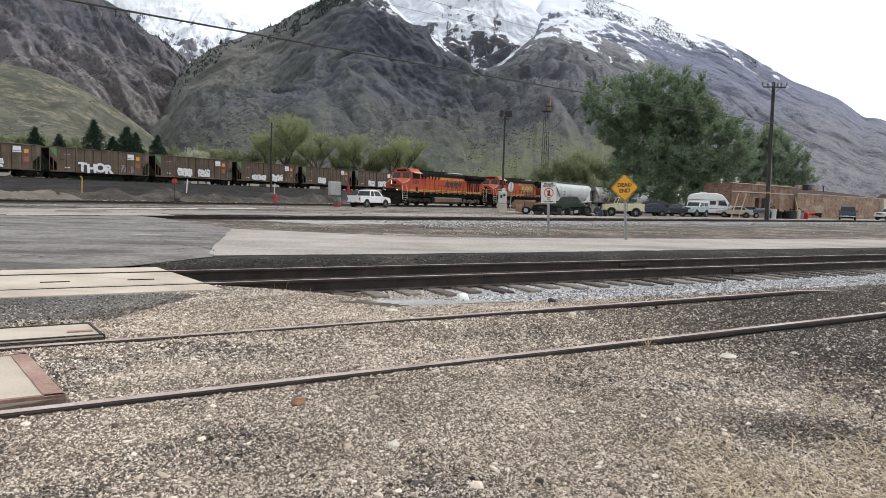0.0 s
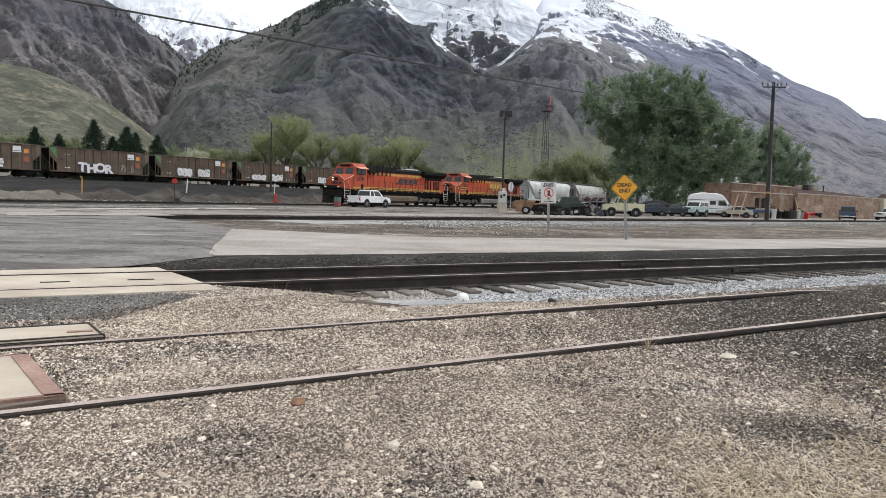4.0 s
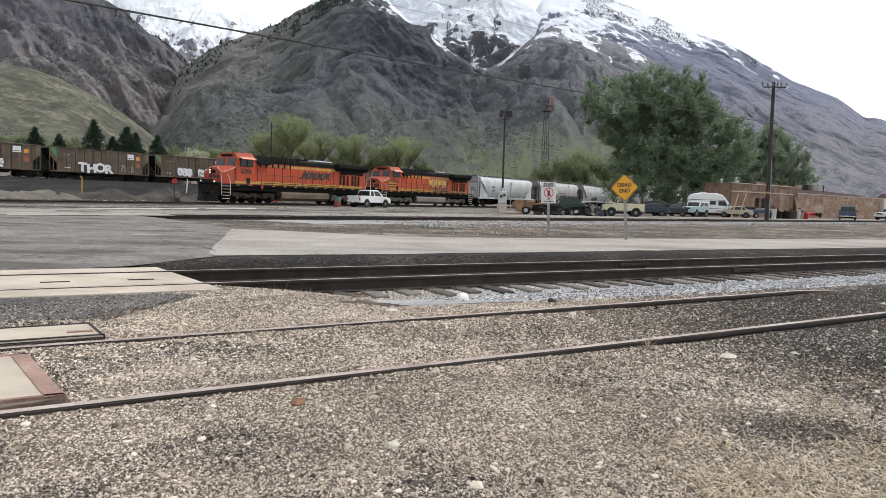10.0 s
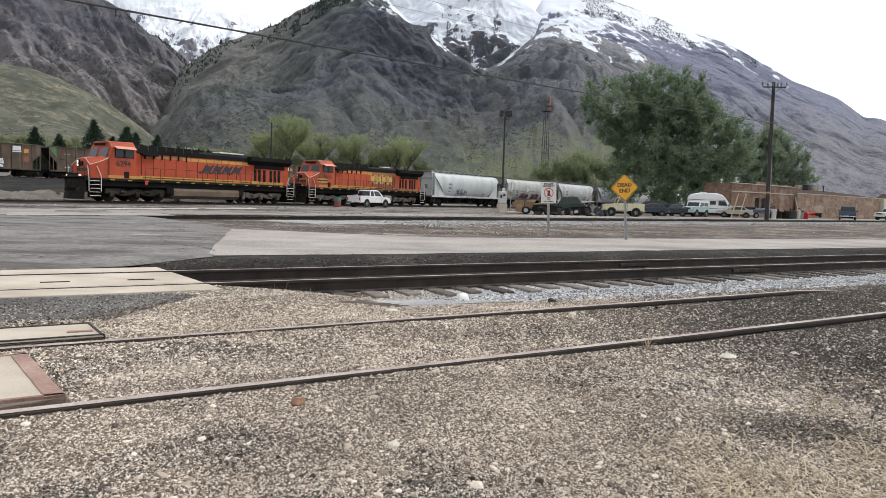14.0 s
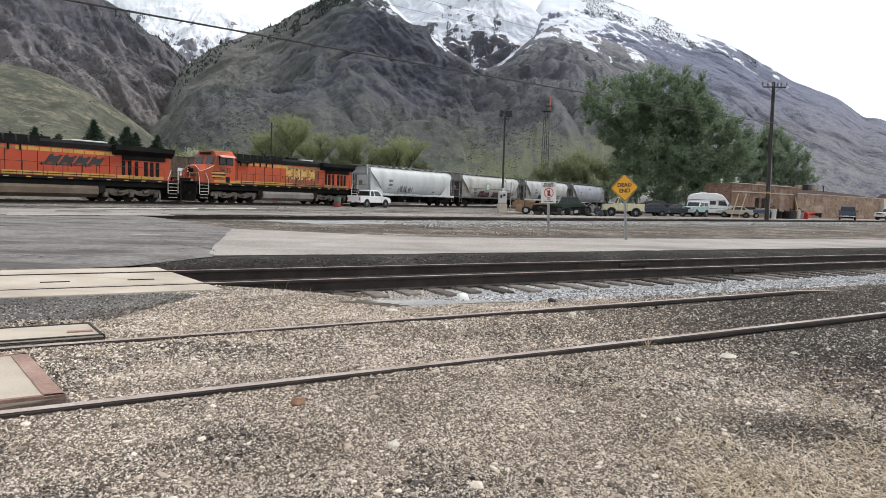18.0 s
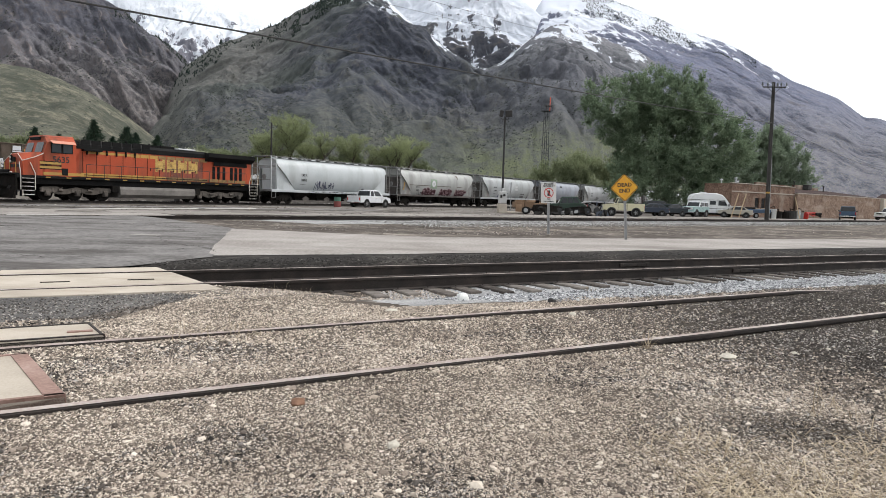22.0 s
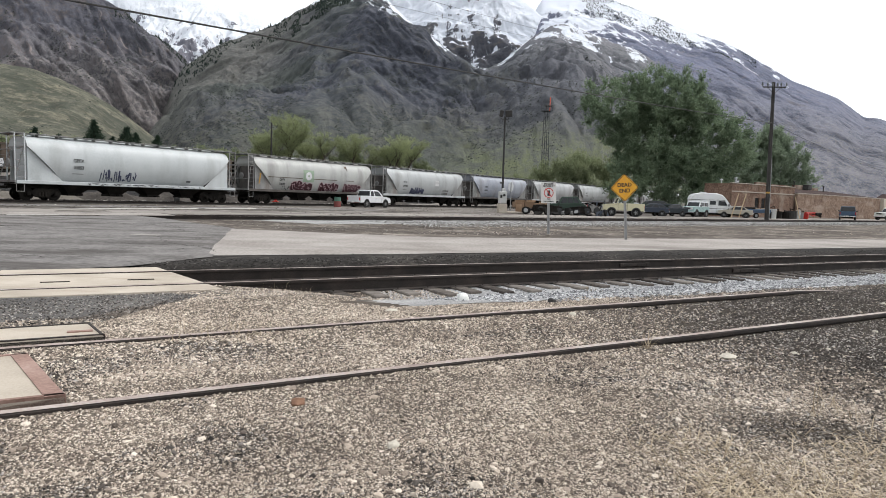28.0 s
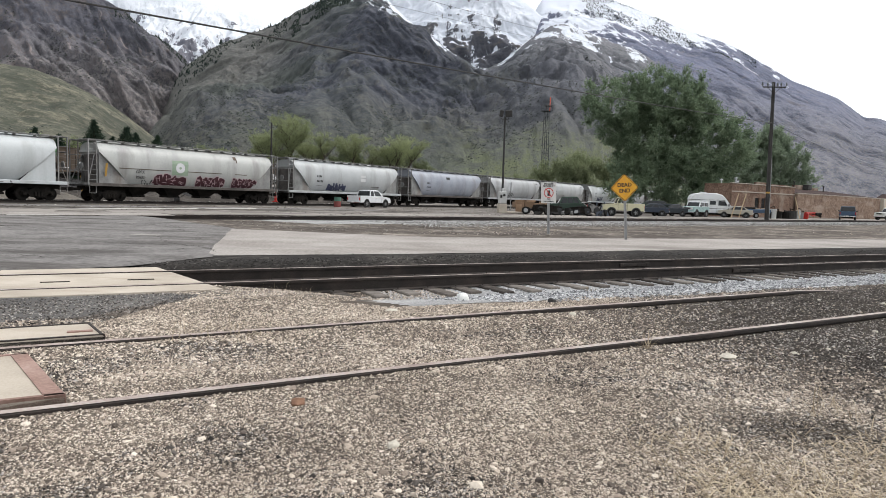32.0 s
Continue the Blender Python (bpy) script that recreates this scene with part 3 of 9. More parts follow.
scrub("mountain_backdrop_2", 5000, 1.7, 9, FIRS, "dark firs standing in the snow of the far ridge", 11, 25, 0.0, 0.16, -0.15, 1.3)

# ---- tracks ----
def rail_solid(pts, top, h=0.18, head=0.072):
    """A rail along pts (x, y), its running surface at height top."""
    prof = [(-0.07, 0), (0.07, 0), (0.07, 0.012), (0.012, 0.03), (0.01, h - 0.045), (head / 2, h - 0.036), (head / 2, h - 0.008), (head / 2 - 0.01, h),
            (-head / 2 + 0.01, h), (-head / 2, h - 0.008), (-head / 2, h - 0.036), (-0.01, h - 0.045), (-0.012, 0.03), (-0.07, 0.012)]
    rings = []
    for i, q in enumerate(pts):
        a, b = pts[max(i - 1, 0)], pts[min(i + 1, len(pts) - 1)]
        d = Vector((b[0] - a[0], b[1] - a[1])).normalized()
        t = top(q[0]) if callable(top) else top
        rings.append([(q[0] - d.y * o, q[1] + d.x * o, t - h + z) for o, z in prof])
    return Solid().loft(rings)


def rail(parent, pts, top, label="", h=0.18):
    ob = part("rail", rail_solid(pts, top, h), RUST, parent, label)
    shine = Solid()
    for (x0, y0), (x1, y1) in zip(pts, pts[1:]):
        d = Vector((x1 - x0, y1 - y0)).normalized()
        n = Vector((-d.y, d.x)) * 0.03
        z0, z1 = [(top(x) if callable(top) else top) + 0.002 for x in (x0, x1)]
        shine.add([(x0 - n.x, y0 - n.y, z0), (x1 - n.x, y1 - n.y, z1), (x1 + n.x, y1 + n.y, z1), (x0 + n.x, y0 + n.y, z0)], [(0, 1, 2, 3)])
    part("running_surface", shine, RAILTOP, ob)
    return ob


def line(k, c, x0, x1, n):
    return [(x0 + (x1 - x0) * i / n, c + k * (x0 + (x1 - x0) * i / n)) for i in range(n + 1)]


near_track = thing("railway_track", "disused spur track sunk in gravel, rusty rails", "track")
rail(near_track, line(NEAR_K, 4.34, -14, 60, 60), 0.004)
rail(near_track, line(NEAR_K, 6.05, -14, 5.9, 40), lambda x: 0.008 - 0.06 * float(smooth(5.0, 6.0, x)))
main_track = thing("railway_track", "railway track on wooden ties with pale ballast", "track")
rail(main_track, line(MAIN_K, 10.62, -40, 160, 60), -0.153, h=0.2)
rail(main_track, line(MAIN_K, 12.36, -40, 160, 60), -0.153, h=0.2)
yard_track = thing("railway_track", "dark rusty yard track", "track")
rail(yard_track, line(YARD_K, 40.8, -40, 160, 60), -0.14)
rail(yard_track, line(YARD_K, 42.72, -40, 160, 60), -0.14)
train_track = thing("railway_track", "yard track under the moving freight train", "track")
coal_track = thing("railway_track", "track on a low embankment under the parked coal cars", "track")
siding = thing("railway_track", "empty siding in black cinders beside the coal cars", "track")
for parent, o, d, z, s0, s1 in ((train_track, TRAIN_O, TRAIN_D, 0.0, -80, 300), (coal_track, COAL_O, COAL_D, 2.1, -80, 200), (siding, COAL_O + Vector((COAL_D.y, -COAL_D.x, 0)) * 6.5, COAL_D, 2.0, -80, 200)):
    for side in (-0.75, 0.75):
        a, b = o + d * s0 + Vector((-d.y, d.x, 0)) * side, o + d * s1 + Vector((-d.y, d.x, 0)) * side
        rail(parent, [(a.x + (b.x - a.x) * i / 30, a.y + (b.y - a.y) * i / 30) for i in range(31)], z)
# ---- surfaces of the yard ----
def strip(name, sections, material, label, lift, step=0.3, wobble=0.06, seed=1, category="ground", level=None):
    """A surface between two uneven edges, given as (near point, far point) sections."""
    a = np.array([s[0] for s in sections], dtype=float)
    b = np.array([s[1] for s in sections], dtype=float)
    t = np.concatenate([[0], np.cumsum(np.linalg.norm(np.diff((a + b) / 2, axis=0), axis=1))])
    n = max(8, min(520, int(t[-1] / step)))
    tt = np.linspace(0, t[-1], n)
    near = np.stack([np.interp(tt, t, a[:, i]) for i in (0, 1)], 1)
    far = np.stack([np.interp(tt, t, b[:, i]) for i in (0, 1)], 1)
    m = max(8, min(150, int(np.linalg.norm(far - near, axis=1).max() / step)))
    v = np.linspace(0, 1, m)[None, :, None]
    p = near[:, None] * (1 - v) + far[:, None] * v
    x, y = p[..., 0], p[..., 1]
    edge = np.zeros_like(x)
    edge[:, 0] = edge[:, -1] = edge[0] = edge[-1] = 1
    x = x + edge * wobble * fbm(x * 1.3, y * 1.3, seed, 4)
    y = y + edge * wobble * fbm(x * 1.3, y * 1.3, seed + 40, 4)
    z = (land(x, y) if level is None else np.maximum(land(x, y), level)) + lift - edge * (lift + 0.004)
    ob = new(name, grid_mesh(name, np.stack([x, y, z], 2), material))
    return tagged(ob, label, category, kind="structure")


def along(k, c, o, xs):
    """Points at offset o beside the line y = c + k x."""
    h = math.hypot(1, k)
    return [(x - k / h * o, c + k * x + o / h) for x in xs]


# gravel round the spur, out to the ballast of the main line
def darkness(x, y):
    """Share of dark cinders among the gravel."""
    o = (y - (4.35 + NEAR_K * x)) / 1.152
    d = 0.95 * smooth(1.1, 3.2, x - 0.25 * np.abs(y - 5.6) + 0.5 * fbm(x * 0.7, y * 0.7, 3, 3)) * smooth(3.4, 4.7, y - 0.12 * (x - 2) + 0.4 * fbm(x, y, 8, 3)) * (1 - 0.45 * smooth(1.2, 2.2, o))
    e = smooth(0.2, 0.9, fbm(x * 0.7, y * 0.7, 17, 4)) * 0.3 + smooth(0.35, 0.9, fbm(x * 2.2, y * 2.2, 27, 3)) * 0.45
    patch = np.exp(-(((x - 1.95) / 0.55) ** 2 + ((y - 3.35) / 0.25) ** 2)) + 0.6 * np.exp(-(((x + 1.7) / 0.6) ** 2 + ((y - 4.6) / 0.35) ** 2))
    return np.clip(np.maximum(np.maximum(d * 1.0, e), patch), 0, 0.95)


gravel = strip("gravel_ground", [((x, -6.0), (x, 9.0 + MAIN_K * x)) for x in (-14, -6, -3, 0, 3, 6, 12)] + [((40, 5), (40, 30.5))], GRAVEL, "tan and grey loose gravel with scattered pebbles", 0.004, 0.12, 0.1, 3)
co = np.empty(len(gravel.data.vertices) * 3, dtype=np.float32)
gravel.data.vertices.foreach_get("co", co)
co = co.reshape(-1, 3)
gravel.data.attributes.new("cinder", "FLOAT", "POINT").data.foreach_set("value", darkness(co[:, 0], co[:, 1]).astype(np.float32))
# ballast of the main line
strip("ballast_bed", [(p, q) for p, q in zip(along(MAIN_K, 11.49, -3.1, (-1.9, -1, 0, 4, 9, 20, 60, 120)), along(MAIN_K, 11.49, 1.5, (-1.9, -1, 0, 4, 9, 20, 60, 120)))], BALLAST_BED, "grey crushed-stone ballast under the track", 0.012, 0.2, 0.15, 21)
# oily soil between the main line and the road
strip("oily_ground", [(p, q) for p, q in zip(along(MAIN_K, 11.49, 1.2, (-5.2, -2, 0, 5, 20, 60)), ((-4.7, 13.0), (-1.2, 14.6), (0.6, 15.5), (5.6, 18.2), (20.5, 26.1), (60, 47)))], OILDARK, "oil-dark soil beside the track", 0.014, 0.2, 0.12, 33)
strip("cinder_ground", [(p, q) for p, q in zip(along(MAIN_K, 11.49, -1.35, (-4.2, -3.2, -2.3, -1.4)), along(MAIN_K, 11.49, 1.45, (-4.6, -3.4, -2.3, -1.4)))], GRAVEL, "cinders and gravel washed over the end of the crossing", 0.013, 0.12, 0.12, 35)
# verge between road and yard track
strip("cinder_ground", [((-14.4, 30.1), (-16.5, 33.5)), ((-9.5, 24.6), (-12.5, 32.5)), ((-7.3, 22.2), (-9.0, 32.2)), ((0, 21.0), (0, 38.6)), ((8, 24.5), (8, 45)), ((20.5, 30.2), (20.5, 55)), ((80, 61.8), (80, 103))], mat("verge_cinders", [(0.045, 0.036, 0.03), (0.12, 0.101, 0.086), (0.3, 0.265, 0.226)], 0.3, 3.5, 0.95, bump=0.8, mix=0.5, spread=(0.38, 0.64), dist=0.05, streak=((0.05, 0.04, 0.033), 0.7, (0.2, 0.9, 1), 0.5, 0.64)),
      "grey cinder verge with fine gravel", 0.008, 0.35, 0.15, 44)
strip("ballast_bed", [(p, q) for p, q in zip(along(YARD_K, 41.76, -7.6, (-10, -6, 1, 10, 40, 90)), along(YARD_K, 41.76, -1.3, (-13, -8, 0, 10, 40, 90)))], BALLAST_BED, "grey ballast beside the yard track", 0.02, 0.35, 0.3, 51)
strip("road", [((-5.5, 12.6), (-8.4, 22.4)), ((-4.6, 12.9), (-7.2, 22.2)), ((-2.4, 13.9), (-3.5, 21.5)), ((0, 15.1), (0, 21.1)), ((8, 19.4), (8, 24.6)), ((20.5, 26.0), (20.5, 30.3)), ((80, 58), (80, 62)), ((160, 101), (160, 105))], ROADTOP, "pale worn concrete road with broken edges", 0.012, 0.3, 0.07, 61, "road", -0.17)
strip("road", [((-60, -21.0), (-60, -9.5)), ((-20, 2.1), (-24, 20.5)), ((-8.2, 8.5), (-14.6, 30.2)), ((-6.4, 9.6), (-12.0, 27.8)), ((-5.2, 10.6), (-9.6, 24.9)), ((-4.55, 12.6), (-7.15, 22.15))], ASPHALT, "cracked grey asphalt at the crossing", 0.020, 0.3, 0.05, 71, "road", -0.165)
strip("road", [((-26, 5.3 - 12.0), (-26, 7.6 - 12.2)), ((-5.2, 4.6), (-5.2, 7.3)), ((-3.9, 5.35), (-3.9, 7.85)), ((-3.3, 5.85), (-2.9, 8.1))], mat("dark_asphalt_patch", [(0.07, 0.068, 0.066), (0.11, 0.105, 0.1), (0.16, 0.15, 0.14)], 1.2, 70, 0.92, bump=0.5, mix=0.5, dist=0.01),
      "dark crumbling asphalt between the crossings", 0.012, 0.15, 0.1, 81, "road")
# pale yard surface beyond the yard track
YARDROAD = mat("packed_yard_road", [(0.17, 0.155, 0.14), (0.26, 0.238, 0.215), (0.34, 0.315, 0.288)], 0.15, 5, 0.94, bump=0.3, mix=0.35, spread=(0.3, 0.7), dist=0.02,
               streak=((0.11, 0.098, 0.088), 0.8, (0.12, 0.3, 1), 0.5, 0.66))
strip("road", [(p, q) for p, q in zip(along(YARD_K, 41.76, 3.2, (-50, -20, 0, 20, 60, 110)), along(YARD_K, 41.76, 8.5, (-50, -20, 0, 20, 60, 110)))], YARDROAD, "pale packed yard road", 0.012, 0.5, 0.3, 91, "road")
strip("road", [(p, q) for p, q in zip(along(YARD_K, 41.76, 14, (-60, -20, -5, 4)), along(YARD_K, 41.76, 17.5, (-60, -20, -5, 4)))], ASPHALT, "grey worn yard road", 0.012, 0.5, 0.4, 95, "road")

# The train's cinder strip reaches 9.5 m back to paint shade beneath the cars.
for o, d, lo, hi, s0, s1, sd, lab in ((TRAIN_O, TRAIN_D, -2.2, 9.5, -70, 260, 5, "dark oily cinders under the train's track"), (COAL_O, COAL_D, -35.5, 12.0, -70, 190, 6, "black cinder bed of the coal track")):
    nx, ny = d.y, -d.x
    strip("cinder_ground", [((o.x + d.x * q - nx * hi, o.y + d.y * q - ny * hi), (o.x + d.x * q - nx * lo, o.y + d.y * q - ny * lo)) for q in np.linspace(s0, s1, 12)], COALDUST if sd == 6 else OILDARK, lab, 0.16 if sd == 6 else 0.05, 0.6, 0.4, sd)
strip("cinder_ground", [(p, q) for p, q in zip(along(YARD_K, 41.76, -1.4, (-14, 0, 20, 60, 110)), along(YARD_K, 41.76, 1.6, (-14, 0, 20, 60, 110)))], OILDARK, "dark cinders under the yard track", 0.016, 0.4, 0.25, 52)
for i, (o0, o1, x0, x1) in enumerate(((10.5, 11.6, -40, -4), (12.3, 13.0, -36, 6), (18.5, 19.6, -44, -8), (20.4, 21.0, -40, -12), (9.2, 9.8, 8, 60))):
    strip("cinder_ground", [(p, q) for p, q in zip(along(YARD_K, 41.76, o0, np.linspace(x0, x1, 6)), along(YARD_K, 41.76, o1, np.linspace(x0, x1, 6)))], OILY, "dark streak of cinders across the yard", 0.018, 0.5, 0.7, 150 + i)

# PALEYARD: pale packed yard, and the painted glint of a rail top.
PALEYARD = mat("pale_paving_and_glint", [(0.26, 0.245, 0.23), (0.4, 0.38, 0.355), (0.52, 0.5, 0.47)], 0.4, 6, 0.93, bump=0.3, mix=0.4, spread=(0.32, 0.68), dist=0.02, streak=((0.14, 0.125, 0.115), 0.8, (0.3, 0.12, 1), 0.5, 0.62))
# The first strip paints sky reflected on the rail, the second its dark line.
for i, (m, lab, sec) in enumerate(((PALEYARD, "pale worn paving at the end of the yard track", (((-17.8, 25.8), (-18.5, 27.0)), ((-15.2, 28.9), (-15.9, 30.1)), ((-13.3, 31.1), (-13.9, 32.5)))),
                                   (OILY, "dark gap along the worn paving", (((-17.1, 26.0), (-17.35, 26.4)), ((-14.75, 28.1), (-15.1, 28.75)))),
                                   (PALEYARD, "pale packed stretch of the yard", (((-21.1, 35.2), (-21.7, 36.2)), ((-17.9, 41.0), (-18.4, 42.4)), ((-14.1, 48.2), (-14.6, 50.2)))),
                                   (OILY, "dark oily streak in the yard", (((-24.4, 35.5), (-25.1, 36.6)), ((-23.4, 37.3), (-24.2, 38.5)))),
                                   (OILY, "dark oily streak in the yard", (((-19.2, 31.5), (-19.5, 32.1)), ((-17.4, 33.8), (-17.8, 34.5)))),
                                   (OILY, "dark oily streak in the yard", (((-20.6, 39.6), (-21.2, 40.8)), ((-17.4, 45.0), (-18.0, 46.2)))))):
    strip("paving" if m is PALEYARD else "cinder_ground", sec, m, lab, 0.032 + 0.003 * i, 0.25, 0.3, 260 + i, "ground", -0.165 if i < 2 else None)

CRACK = mat("crack_dark", [(0.02, 0.018, 0.016), (0.05, 0.045, 0.04)], 3, 30, 0.95, bump=0)
rng = random.Random(7)


def crack(pts, w, z):
    s = Solid()
    out = []
    for (x0, y0), (x1, y1) in zip(pts, pts[1:]):
        for i in range(8):
            f = i / 8
            out.append((x0 + (x1 - x0) * f + rng.uniform(-0.06, 0.06), y0 + (y1 - y0) * f + rng.uniform(-0.1, 0.1)))
    for a, b in zip(out, out[1:]):
        ww = w * rng.uniform(0.3, 1.2)
        s.add([(a[0], a[1] - ww, z), (b[0], b[1] - ww, z), (b[0], b[1] + ww, z), (a[0], a[1] + ww, z)], [(0, 1, 2, 3)])
    ob = part("road_crack", s, CRACK)
    return tagged(ob, "dark crack in the asphalt", "crack", kind="structure")


for pts, w in (([(-7.6, 17.2), (-6.5, 15.2), (-5.0, 14.0), (-4.6, 13.0)], 0.035), ([(-9.5, 13.5), (-7.4, 14.3), (-6.1, 15.4)], 0.02), ([(-8.6, 20.5), (-6.6, 18.6)], 0.05),
               ([(-13, 12.0), (-9.5, 12.3), (-7.5, 12.0), (-5.8, 12.6)], 0.02), ([(-20, 20), (-14, 21.5), (-9.5, 23)], 0.05), ([(-8.5, 11.2), (-6.5, 11.8), (-5.0, 12.4)], 0.02), ([(-16, 14), (-13, 15.5), (-10.5, 15.2), (-8, 16.4)], 0.02), ([(-18, 26), (-13, 25), (-10, 26.2)], 0.06), ([(-7.2, 13.4), (-6.2, 14.2), (-5.4, 13.6)], 0.03), ([(-12, 11.0), (-10.5, 13.2), (-10.8, 15.0)], 0.02), ([(-9.0, 12.4), (-7.9, 13.0), (-6.6, 12.9), (-5.4, 13.4)], 0.025), ([(-7.0, 15.9), (-6.4, 16.6), (-6.2, 17.8)], 0.03), ([(-8.4, 14.9), (-7.0, 14.6), (-6.0, 14.5), (-5.2, 14.9)], 0.03), ([(-28, 19.0), (-20, 19.4), (-15.5, 19.2), (-12.5, 19.6)], 0.09), ([(-24, 16.0), (-17, 13.4), (-12.5, 12.6)], 0.03), ([(-10.2, 10.7), (-8.3, 11.6), (-6.9, 11.3), (-5.6, 11.8)], 0.03), ([(-13.0, 23.0), (-10.4, 22.6), (-8.4, 21.5)], 0.05)):
    crack(pts, w * 0.6, -0.137)
PATCHPALE = mat("pale_patch", [(0.26, 0.24, 0.22), (0.33, 0.31, 0.29)], 1, 50, 0.9, bump=0.1)
for x, y, w, h in ((-13.5, 18.6, 1.3, 0.5), (-8.1, 17.5, 0.7, 0.35), (-12.9, 16.9, 1.0, 0.25)):
    ob = part("road_patch", Solid().box((x, y, -0.141), (w, h, 0.012), 0.004), PATCHPALE)
    tagged(ob, "pale patch in the asphalt", "patch", kind="structure")

# ---- ties, spikes and joint bars of the main line ----
TIE_ANGLE = math.atan(MAIN_K)
tie_rng = random.Random(4)
tie_mesh = Solid().box((0, 0, 0), (0.23, 3.0, 0.18), 0.015).mesh("tie", TIEWOOD)
plate_mesh = Solid().box((0, 0, 0), (0.2, 0.34, 0.018), 0.004).tube((0.05, 0.1, 0), (0.05, 0.1, 0.03), 0.014, 6).tube((-0.05, -0.1, 0), (-0.05, -0.1, 0.03), 0.014, 6).mesh("tie_plate", RUST)
for i in range(110):
    u = -1.6 + i * 0.53
    cx = 0 + u * math.cos(TIE_ANGLE) - 11.49 * math.sin(TIE_ANGLE) * math.cos(TIE_ANGLE)
    cy = 11.49 + MAIN_K * cx
    skew = tie_rng.uniform(-0.03, 0.03)
    sl = tie_rng.uniform(-0.16, 0.16)
    t = part("tie", tie_mesh, TIEWOOD, main_track, at=Matrix.Translation((cx - math.sin(TIE_ANGLE) * sl, cy + math.cos(TIE_ANGLE) * sl, -0.424)) @ Matrix.Rotation(TIE_ANGLE + skew, 4, "Z"))
    for o in (-0.77, 0.77):
        part("tie_plate", plate_mesh, RUST, t, at=pose(0, o - sl, 0.087))
for o, cx in ((-0.77, 6.35), (0.77, 4.75)):
    bar = Solid().box((0, o - 0.03, -0.255), (0.9, 0.03, 0.085), 0.008)
    for k in range(6):
        bar.tube((-0.36 + k * 0.145, o - 0.04, -0.255), (-0.36 + k * 0.145, o - 0.06, -0.255), 0.014, 6)
    part("joint_bar", bar, RUST, main_track, "bolted rail joint bar", at=Matrix.Translation((cx, 11.49 + MAIN_K * cx, 0)) @ Matrix.Rotation(TIE_ANGLE, 4, "Z"))

# ---- crossing panels ----
def along_frame(k, c, u, o):
    h = math.hypot(1, k)
    return (u / h - k / h * o, c + k * u / h + o / h)


def crossing_panel(k, c, u0, u1, o0, o1, slant, top, thick, label, stone=CONCRETE):
    """A concrete slab in a track's own frame: u along it, o across it."""
    e = thing("crossing_panel", label, "crossing panel", group="crossing panels of this track")
    h = math.hypot(1, k)
    pts = [along_frame(k, c, u0, o0), along_frame(k, c, u1 - slant * (o0 / 1.5), o0), along_frame(k, c, u1 - slant * (o1 / 1.5), o1), along_frame(k, c, u0, o1)]
    s = Solid()
    cx, cy = sum(p[0] for p in pts) / 4, sum(p[1] for p in pts) / 4
    inner = [(cx + (p[0] - cx) * 0.992, cy + (p[1] - cy) * 0.985) for p in pts]
    s.loft([[(*p, top - thick) for p in pts], [(*p, top - 0.012) for p in pts], [(*p, top) for p in inner]])
    part("slab", s, stone, e)
    return e, pts, cx, cy


for i in range(6):
    u1 = -4.28 - i * 2.445
    for o0, o1, lab in ((-1.38, -0.83, "weathered concrete crossing panel outside the rail"), (-0.66, 0.66, "weathered concrete crossing panel between the rails"), (0.83, 1.38, "weathered concrete crossing panel outside the rail")):
        e, pts, cx, cy = crossing_panel(MAIN_K, 11.49, u1 - 2.44, u1 if i else u1, o0, o1, 0.33 if i == 0 else 0.0, -0.157 + 0.001 * ((i * 7) % 3), 0.2, lab)
        if abs(o0) < 0.7:
            for q in (0.3, 0.7):
                px, py = pts[0][0] + (pts[1][0] - pts[0][0]) * q, pts[0][1] + (pts[1][1] - pts[0][1]) * q
                dx, dy = (pts[3][0] - pts[0][0]) * 0.35, (pts[3][1] - pts[0][1]) * 0.35
                part("lifting_slot", Solid().box((px + dx, py + dy, -0.153), (0.34, 0.035, 0.012), 0.0, TIE_ANGLE), CRACK, e)
FRAMESTEEL = mat("rusty_edge_steel", [(0.19, 0.11, 0.085), (0.3, 0.19, 0.155), (0.4, 0.28, 0.235)], 2.5, 50, 0.8, 0.2, bump=0.2, dist=0.004)
NA = math.atan(NEAR_K)
for i in range(9):
    u1 = -16.9 - i * 2.445
    for o0, o1 in ((-0.62, 0.62), (0.86, 1.9)):
        crossing_panel(YARD_K, 41.76, u1 - 2.44, u1, o0, o1, 0.0, -0.132 + 0.002 * ((i * 5) % 3), 0.16, "pale worn concrete crossing panel at the yard track", ROADTOP)


